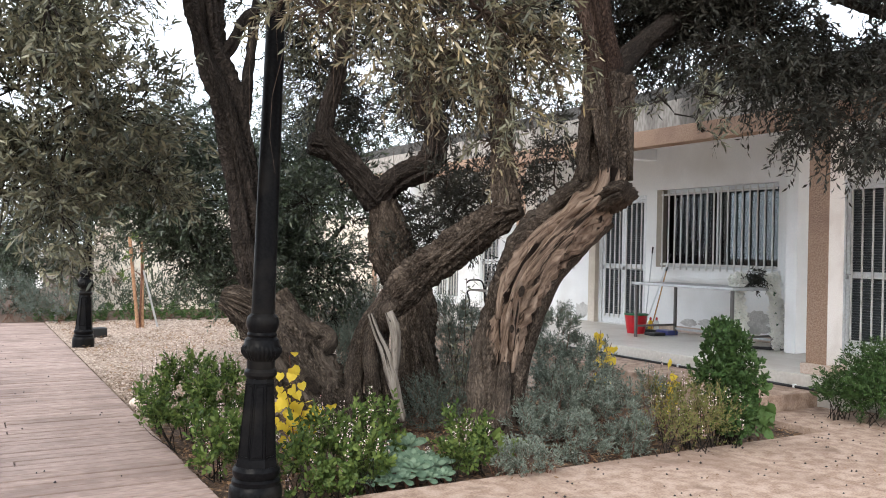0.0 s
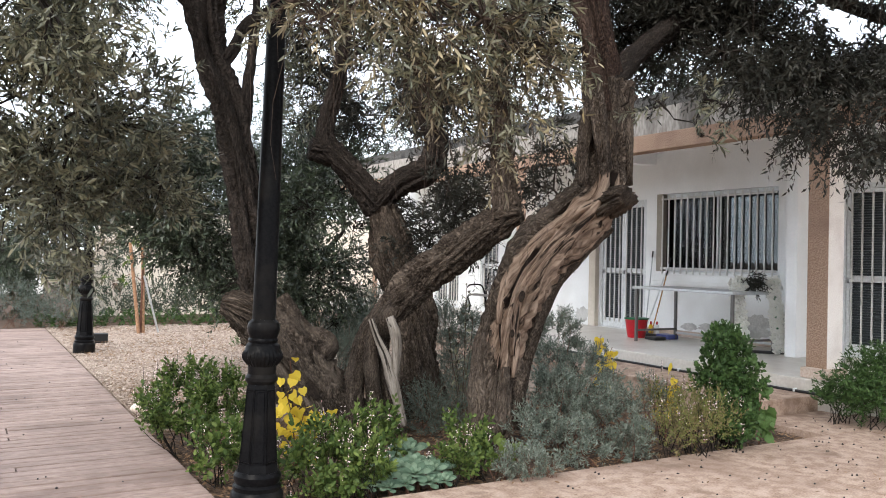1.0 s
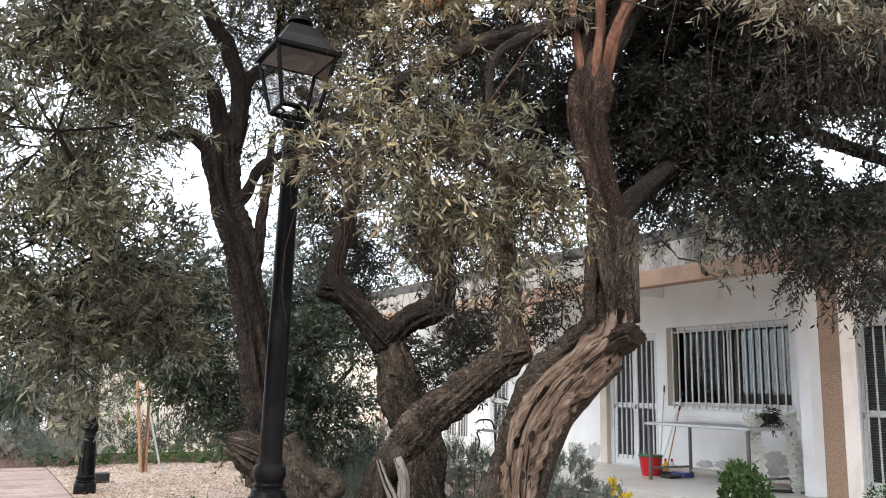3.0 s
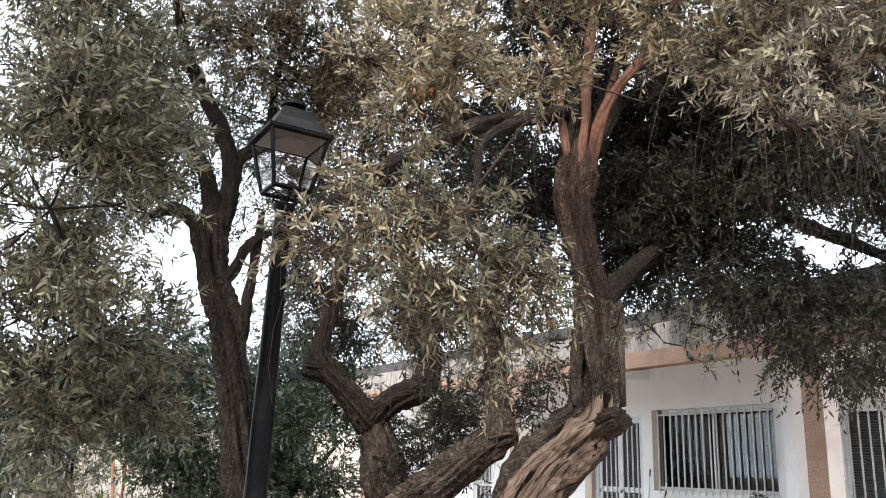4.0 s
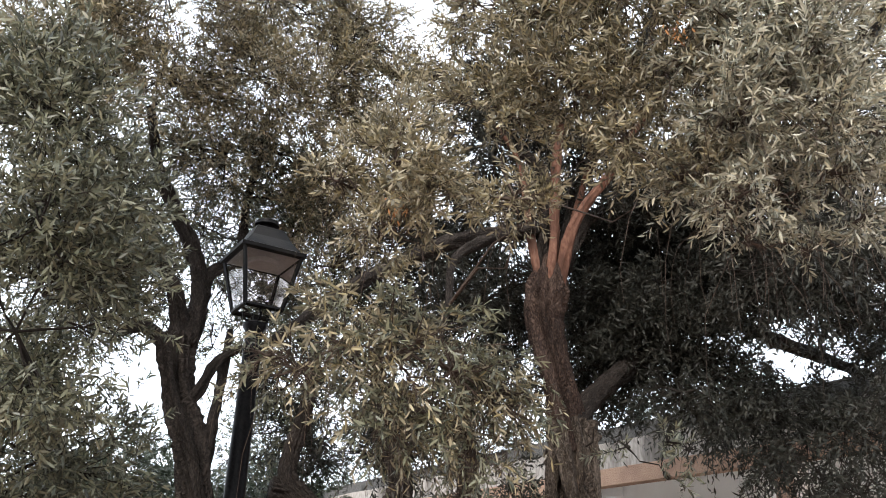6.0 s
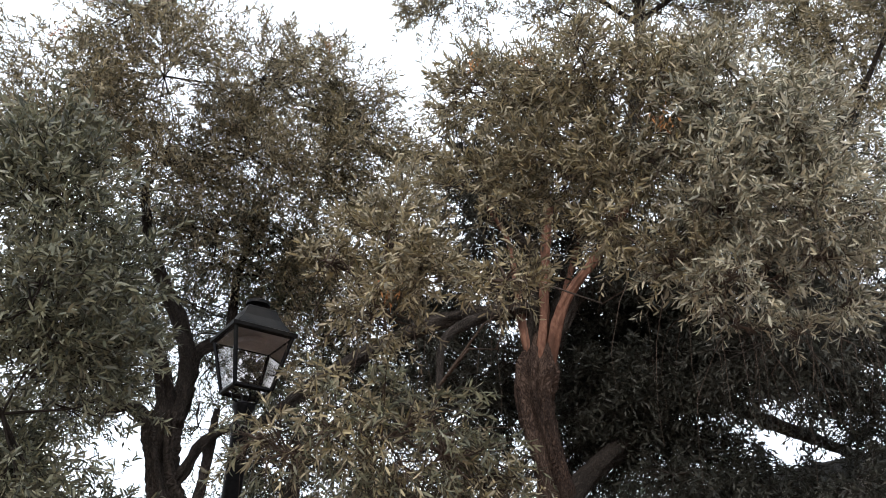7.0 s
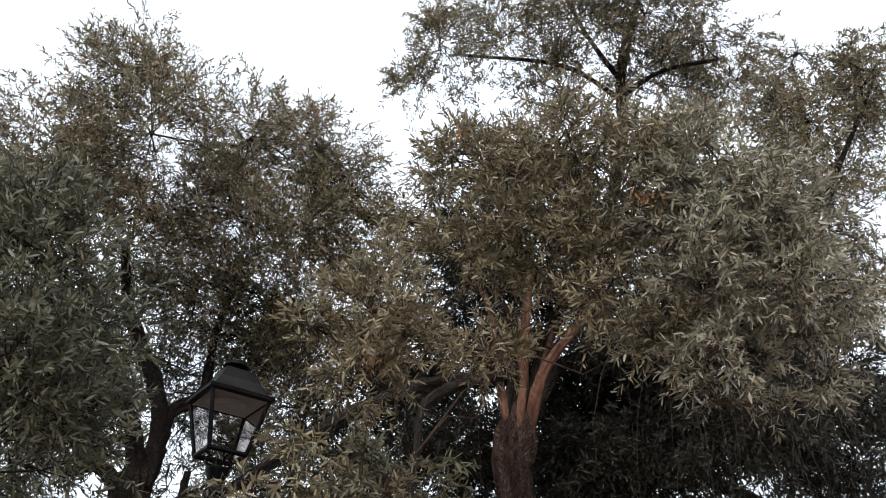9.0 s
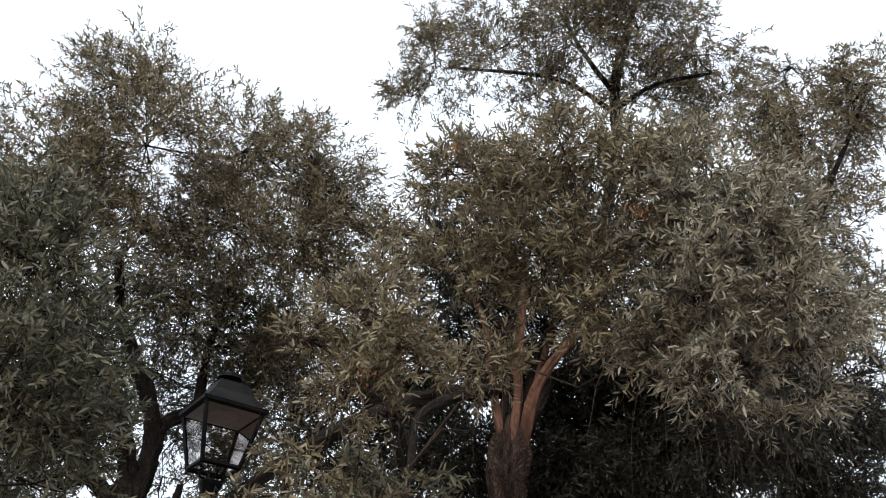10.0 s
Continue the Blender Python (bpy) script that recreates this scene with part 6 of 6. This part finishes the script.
def iron_bench(x, y):
    b = thing("garden_bench", (x, y, 0.322), "black iron garden bench on the porch", "bench")
    for k in (0, 1.3):
        part("end_frame", tube(bmesh.new(), [(-0.25, k, 0, 0.02), (-0.2, k, 0.2, 0.02), (-0.25, k, 0.42, 0.02), (0.15, k, 0.42, 0.02), (0.2, k, 0.2, 0.02), (0.25, k, 0, 0.02)], 8, 0.05), IRON, b)
        part("armrest", tube(bmesh.new(), [(-0.28, k, 0.6, 0.016), (-0.2, k, 0.66, 0.018), (0.1, k, 0.64, 0.018), (0.2, k, 0.42, 0.016), (0.28, k, 0.85, 0.018)], 8, 0.05), IRON, b)
    for i in range(4):
        part("seat_slat", boxes((-0.26 + 0.11 * i, -0.17 + 0.11 * i, 0, 1.3, 0.43, 0.455), bevel=0.004), STEEL_DARK, b)
        part("back_slat", boxes((0.21 + 0.02 * i, 0.235 + 0.02 * i, 0, 1.3, 0.52 + 0.1 * i, 0.57 + 0.1 * i), bevel=0.004), STEEL_DARK, b)


iron_bench(10.0, 14.5)
hose = thing("irrigation_hose", (0, 0, 0), "black irrigation hose along the porch step", "hose")
part("tubing", tube(bmesh.new(), [(8.13, 5.5, 0.18, 0.016), (8.12, 6.5, 0.176, 0.016), (8.125, 8.0, 0.176, 0.016), (8.12, 10.0, 0.176, 0.016), (8.13, 14, 0.176, 0.016)], 8, 0.3), BLACK_PLASTIC, hose)
for y in (6.15, 7.9):
    part("clip", boxes((8.1, 8.148, y - 0.012, y + 0.012, 0.165, 0.205), bevel=0.003), ALU, hose, "white hose clip")
meter = thing("meter_box", (10.6, 13.2, 1.32), "small grey meter box on the white wall", "meter box")
part("case", boxes((0, 0.046, 0, 0.22, 0, 0.16), bevel=0.01), STEEL, meter)

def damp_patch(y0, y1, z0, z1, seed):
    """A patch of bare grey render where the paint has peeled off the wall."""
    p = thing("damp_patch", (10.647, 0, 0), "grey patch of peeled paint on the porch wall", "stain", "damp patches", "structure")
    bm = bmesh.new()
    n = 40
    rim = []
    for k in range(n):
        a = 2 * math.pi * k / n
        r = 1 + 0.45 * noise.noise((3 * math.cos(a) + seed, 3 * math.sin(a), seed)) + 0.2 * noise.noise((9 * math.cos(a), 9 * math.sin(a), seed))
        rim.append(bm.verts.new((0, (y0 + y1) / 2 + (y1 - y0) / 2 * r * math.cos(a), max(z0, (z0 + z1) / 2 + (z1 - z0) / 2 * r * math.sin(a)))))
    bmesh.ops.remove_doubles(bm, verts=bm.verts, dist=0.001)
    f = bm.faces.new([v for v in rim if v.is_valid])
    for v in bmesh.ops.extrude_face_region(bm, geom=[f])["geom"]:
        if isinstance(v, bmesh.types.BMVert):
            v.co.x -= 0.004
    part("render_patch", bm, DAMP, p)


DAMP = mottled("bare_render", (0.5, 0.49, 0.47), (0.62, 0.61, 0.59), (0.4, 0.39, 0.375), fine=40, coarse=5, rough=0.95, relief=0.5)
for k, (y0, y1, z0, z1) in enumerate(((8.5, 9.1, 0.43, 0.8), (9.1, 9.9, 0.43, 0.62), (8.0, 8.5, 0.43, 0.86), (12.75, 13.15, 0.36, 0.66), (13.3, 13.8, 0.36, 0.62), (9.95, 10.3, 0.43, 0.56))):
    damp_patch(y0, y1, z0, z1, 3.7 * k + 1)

# ---- in the bed ----
def rosette(x, y, z, size, seed):
    s = thing("succulent", pose(x, y, z, 22, -12, 0), "pale blue-green succulent rosette", "succulent", "succulents in the bed")
    rng = np.random.default_rng(seed)
    bm = bmesh.new()
    for k in range(17):
        a, lift = 2.4 * k, 0.22 + 0.065 * k
        ln = size * (1.05 - 0.04 * k) * rng.uniform(0.9, 1.1)
        d = Vector((math.cos(a) * math.cos(lift), math.sin(a) * math.cos(lift), math.sin(lift)))
        side = Vector((-math.sin(a), math.cos(a), 0))
        up = d.cross(side) * -1
        rows = []
        for t, w, h in ((0.05, 0.1, 0), (0.4, 0.2, 0.03), (0.72, 0.27, 0.08), (0.92, 0.17, 0.15), (1.0, 0.02, 0.18)):
            c = d * ln * t + up * ln * h
            rows.append([bm.verts.new(c - side * w * ln), bm.verts.new(c - up * 0.05 * ln), bm.verts.new(c + side * w * ln)])
        for p, q in zip(rows, rows[1:]):
            bm.faces.new((p[0], p[1], q[1], q[0]))
            bm.faces.new((p[1], p[2], q[2], q[1]))
    bmesh.ops.solidify(bm, geom=bm.faces[:], thickness=0.005)
    smooth(part("leaf_rosette", bm, SUCCULENT, s), 50)
    part("stem", tube(bmesh.new(), [(0.02, -0.03, -z - 0.09, 0.012), (0.01, 0, -z / 2, 0.012), (0, 0, 0.01, 0.012)], 8, 0.05), YOUNG_BARK, s)


for k, (x, y, z, size) in enumerate(((2.87, 5.45, 0.2, 0.19), (2.76, 5.13, 0.1, 0.17), (2.55, 5.16, 0.09, 0.16), (2.92, 5.17, 0.1, 0.15), (2.66, 5.38, 0.15, 0.15), (2.46, 5.26, 0.07, 0.13), (3.04, 5.22, 0.08, 0.12), (2.65, 5.07, 0.05, 0.12), (2.84, 5.28, 0.13, 0.15), (2.4, 5.12, 0.05, 0.1), (2.95, 5.05, 0.04, 0.11), (2.72, 5.25, 0.12, 0.14), (2.56, 5.32, 0.1, 0.13), (2.98, 5.32, 0.1, 0.13), (2.52, 5.06, 0.04, 0.11), (2.83, 5.06, 0.04, 0.12))):
    rosette(x, y, z * 0.8, size * 0.8, 200 + k)


def broad_leaves(name, foot, ends, material, label, seed, size=(0.06, 0.11)):
    """A sparse vine: a few bent shoots with broad heart-shaped leaves."""
    v = thing(name, foot, label, "plant")
    rng = np.random.default_rng(seed)
    for e in ends:
        e = Vector(e) - Vector(foot)
        part("shoot", tube(bmesh.new(), [(0, 0, -0.05, 0.006), (e.x * 0.3, e.y * 0.4, e.z * 0.6, 0.005), (*e, 0.003)], 6, 0.05), YOUNG_BARK, v)
        for k in range(11):
            t = 0.3 + 0.7 * k / 10
            at = Vector((e.x * t, e.y * t, e.z * (0.3 + 0.7 * t))) + Vector(rng.normal(0, 0.045, 3))
            s = rng.uniform(*size)
            bm = bmesh.new()
            rim = [(0, 0), (0.35, -0.12), (0.55, 0.2), (0.4, 0.62), (0.16, 0.8), (0, 1.05), (-0.16, 0.8), (-0.4, 0.62), (-0.55, 0.2), (-0.35, -0.12)]
            c = bm.verts.new((0, 0.4 * s, 0.0))
            vs = [bm.verts.new((x * s, y * s, 0.18 * s * abs(x) + rng.normal(0, 0.04 * s))) for x, y in rim]
            for p, q in zip(vs, vs[1:] + vs[:1]):
                bm.faces.new((p, q, c))
            leaf = part("leaf", bm, material, v)
            leaf.matrix_basis = Matrix.Translation(at) @ pose(0, 0, 0, rng.normal(-75, 22), rng.normal(0, 25), rng.normal(-15, 30))


broad_leaves("yellow_vine", (2.1, 5.75, 0.0), ((2.0, 5.6, 0.85), (1.98, 5.6, 0.62), (2.12, 5.62, 0.48), (2.2, 5.66, 0.42), (1.96, 5.5, 0.5), (2.28, 5.72, 0.36), (2.32, 5.76, 0.46)), YELLOW_LEAF, "young tree with bright yellow autumn leaves", 301, (0.05, 0.085))
broad_leaves("yellow_vine", (5.5, 6.45, 0.1), ((5.55, 6.45, 0.85), (5.7, 6.45, 0.72)), YELLOW_LEAF, "thin yellow-leaved shoot above the lavender", 302, (0.07, 0.11))
broad_leaves("yellow_vine", (5.5, 5.5, 0.0), ((5.52, 5.5, 0.55), (5.62, 5.5, 0.45)), YELLOW_LEAF, "yellow-green shoot above the heath", 303, (0.06, 0.1))
broad_leaves("broad_plant", (3.55, 5.3, 0.0), ((3.58, 5.28, 0.25), (3.66, 5.2, 0.16)), GREEN_LEAF, "round-leaved green seedling by the trunk", 304, (0.06, 0.1))
broad_leaves("broad_plant", (6.25, 5.1, 0.0), ((6.35, 5.15, 0.42), (6.42, 5.05, 0.25), (6.2, 5.0, 0.2)), BOX_LEAF, "dark broad-leaved plant by the step", 305, (0.08, 0.13))

sucker = thing("olive_sucker", (4.32, 7.09, -0.05), "thin upright olive suckers behind the trunks", "sapling")
rng = np.random.default_rng(321)
for dx, dy, top in ((-0.1, 0.05, 0.95), (0.03, 0.0, 1.38), (0.12, 0.08, 1.02), (-0.02, 0.1, 0.8)):
    stem = np.array([(dx * q * 1.4, dy * q, top * q) for q in np.linspace(0, 1, 6)]) + rng.normal(0, 0.008, (6, 3))
    part("sucker_stem", tube(bmesh.new(), [(*p, 0.006 - 0.0008 * q) for q, p in enumerate(stem)], 6, 0.1), TWIG_BARK, sucker)
    at = np.repeat(np.array([(dx * q * 1.4, dy * q, top * q) for q in np.linspace(0.35, 1, 13)]), 2, axis=0)
    v = unit(rng.normal(0, 0.6, at.shape) + (0, 0, 0.25))
    leaf_mesh("sucker_foliage", at, v, unit(np.cross(v, rng.normal(size=at.shape))), rng.uniform(0.05, 0.08, len(at)), np.full(len(at), 0.02), OLIVE, sucker, "", 6)

# ---- over the gravel ----
stake_tree = thing("sapling", (3.06, 17.2, 0), "young tree tied to wooden stakes in the gravel", "sapling")
for dx, dy, lean in ((-0.03, 0.0, -0.2), (0.06, 0.08, -0.04)):
    part("stake", tube(bmesh.new(), [(dx, dy, -0.1, 0.035), (dx + lean, dy, 1.75, 0.032)], 10, 0.5), STAKE, stake_tree, "reddish wooden stake")
part("brace", tube(bmesh.new(), [(0.35, 0.0, -0.08, 0.02), (0.05, 0.05, 1.1, 0.02)], 8, 0.5), STEEL, stake_tree)
part("stem", tube(bmesh.new(), [(0, 0.05, -0.08, 0.02), (0.02, 0.05, 1.0, 0.018), (0.05, 0.05, 2.0, 0.01)], 8, 0.2), YOUNG_BARK, stake_tree)
crown(stake_tree, "crown", [(0.1, 0.0, 1.5, 0.28), (-0.5, 0.1, 0.95, 0.2), (0.0, 0.0, 2.0, 0.3)], GREEN_LEAF, YOUNG_BARK, 311, [[(0, 0.05, 1.0, 0.018), (0.05, 0.05, 2.0, 0.01)]], cover=0.9, leaf=(0.1, 0.035), lobes=4)
spot = thing("ground_box", (2.07, 15.66, -0.03), "low black cable box on the gravel", "box")
part("case", boxes((-0.16, 0.16, -0.1, 0.1, 0, 0.17), bevel=0.02), BLACK_PLASTIC, spot)
stone = thing("stone", (1.62, 8.75, -0.03), "rounded pale stone at the path's edge", "stone")
bm = bmesh.new()
bmesh.ops.create_icosphere(bm, subdivisions=3, radius=0.1)
for v in bm.verts:
    v.co = Vector((v.co.x * 1.5, v.co.y, v.co.z * 0.75)) * (1 + 0.2 * noise.noise(v.co * 9)) + Vector((0, 0, 0.05))
part("boulder", bm, STEP_STONE, stone).data.shade_smooth()


def scatter(name, label, n, area, size, material, seed, z=-0.02, flat=0.6, kind="stuff", keep=None):
    """Small eight-faced bits strewn over a rectangle."""
    rng = np.random.default_rng(seed)
    p = np.stack([rng.uniform(area[0], area[1], n), rng.uniform(area[2], area[3], n), np.zeros(n)], axis=1)
    if keep:
        p = p[keep(p, rng)]
        n = len(p)
    s = rng.uniform(*size, n)
    p[:, 2] = z + s * flat * 0.4
    unit_o = np.array([(1, 0, 0), (-1, 0, 0), (0, 1, 0), (0, -1, 0), (0, 0, flat), (0, 0, -flat)], float)
    rot = rng.uniform(0, 6.28, n)
    vs = unit_o[None] * rng.uniform(0.6, 1.3, (n, 6, 1)) * s[:, None, None]
    c, q = np.cos(rot)[:, None], np.sin(rot)[:, None]
    vs = np.stack([vs[..., 0] * c - vs[..., 1] * q, vs[..., 0] * q + vs[..., 1] * c, vs[..., 2]], axis=-1) + p[:, None]
    f = np.array([(0, 2, 4), (2, 1, 4), (1, 3, 4), (3, 0, 4), (2, 0, 5), (1, 2, 5), (3, 1, 5), (0, 3, 5)])
    idx = (np.arange(n)[:, None, None] * 6 + f[None]).reshape(-1, 3).astype(np.int32)
    me = bpy.data.meshes.new(name)
    me.vertices.add(n * 6)
    me.vertices.foreach_set("co", vs.astype(np.float32).ravel())
    me.loops.add(idx.size)
    me.loops.foreach_set("vertex_index", idx.ravel())
    me.polygons.add(len(idx))
    me.polygons.foreach_set("loop_start", np.arange(0, idx.size, 3, dtype=np.int32))
    me.update(calc_edges=True)
    me.materials.append(material)
    return tagged(new(name, me), label, name.replace("_", " "), kind=kind)


PEBBLE = leafy("limestone_chip", (0.22, 0.165, 0.13), (0.4, 0.325, 0.275), (0.52, 0.44, 0.385), (0.28, 0.215, 0.175), rough=0.9, through=0.0)
GRIT = leafy("earthy_grit", (0.11, 0.08, 0.06), (0.2, 0.15, 0.12), (0.32, 0.25, 0.2), (0.15, 0.11, 0.085), rough=0.95, through=0.0)
OLIVE_FRUIT = plain("fallen_olive", (0.02, 0.014, 0.016), 0.4)
scatter("gravel", "pale limestone chips", 20000, (1.5, 7.2, 9.2, 19.0), (0.009, 0.024), PEBBLE, 401, -0.03)
scatter("grit", "brown earthy grit before the pale gravel", 9000, (1.5, 6.0, 7.8, 11.0), (0.007, 0.017), GRIT, 404, -0.028)
scatter("fallen_olives", "dark fallen olives on the pavement", 420, (1.5, 9.0, 1.5, 5.6), (0.008, 0.013), OLIVE_FRUIT, 402, 0.0, 0.9, keep=lambda p, r: (p[:, 1] < 4.95) | (p[:, 0] > 7.1))
scatter("fallen_olives", "dark fallen olives on the path", 120, (-2.5, 1.4, 3.0, 16.0), (0.008, 0.013), OLIVE_FRUIT, 403, 0.0, 0.9)


def litter(name, label, n, area, seed, z, size, keep=None):
    rng = np.random.default_rng(seed)
    p = np.stack([rng.uniform(area[0], area[1], n), rng.uniform(area[2], area[3], n), np.full(n, z)], axis=1)
    if keep:
        p = p[keep(p, rng)]
        n = len(p)
    p[:, 2] += rng.uniform(0.002, 0.02, n)
    a = rng.uniform(0, 6.28, n)
    along = unit(np.stack([np.cos(a), np.sin(a), rng.normal(0, 0.2, n)], axis=1))
    across = unit(np.cross(rng.normal(0, 0.25, (n, 3)) + (0, 0, 1), along))
    ob = leaf_mesh(name, p, along, across, rng.uniform(*size, n), rng.uniform(0.012, 0.022, n), DRY_LEAF, None, label, 4)
    return tagged(ob, label, "leaf litter", kind="stuff")


def patchy(p, r):
    return np.array([noise.noise((x * 0.9, y * 0.9, 4)) for x, y, _ in p]) + r.normal(0, 0.25, len(p)) > 0.1


litter("leaf_litter", "dry brown leaf litter on the bed's soil", 9000, (1.5, 7.0, 5.0, 8.2), 411, -0.06, (0.04, 0.08))
litter("leaf_litter", "dark fallen leaves over the gravel", 15000, (1.6, 7.0, 8.0, 18.5), 412, -0.004, (0.04, 0.075), patchy)
litter("leaf_litter", "a few dry leaves on the pavement", 90, (1.6, 9, 2, 4.9), 413, 0.0, (0.03, 0.06))

# ---- boards of the path and slabs of the pavement, last ----
rng = np.random.default_rng(7)
shapes = []
for k in range(6):
    w = 1.1 + 0.3 * k
    shapes.append((w, boxes((0.006, w - 0.006, 0.009, 0.131, -0.1, 0.0), bevel=0.006)))
meshes = []
for w, bm in shapes:
    me = bpy.data.meshes.new("board")
    bm.to_mesh(me)
    bm.free()
    me.materials.append(BOARD_EACH)
    meshes.append((w, me))
y = 3.9
while y < 18.6:
    x = 1.46
    while x > -1.6 and x > (-2.4 if y < 8 else -1.0 if y < 14 else 0.2):
        w, me = meshes[int(rng.integers(0, 6))]
        b = new("board", me)
        b.parent = path
        b.location = (x - w, y, float(rng.uniform(-0.003, 0.002)))
        x -= w
    y += 0.14
slab = {}
for k, (x0, x1, y0, y1) in enumerate([(1.46, 3.46, 2.6, 4.99), (3.47, 5.6, 2.6, 4.99), (5.61, 7.6, 2.6, 4.99), (7.61, 9.8, 2.6, 4.99), (9.81, 12, 2.6, 4.99), (7.04, 8.4, 5.0, 5.86), (8.41, 10.5, 5.0, 5.54),
                                      (-3.0, 1.45, 0.4, 3.89), (1.46, 3.9, 0.0, 2.59), (3.91, 6.4, 0.0, 2.59), (6.41, 9.0, 0.0, 2.59)]):
    s = mesh_object("slab", boxes((x0, x1, y0, y1, -0.12, 0.0 - 0.001 * (k % 3)), bevel=0.008), CONCRETE if x0 > 0 else BOARD, pavement)
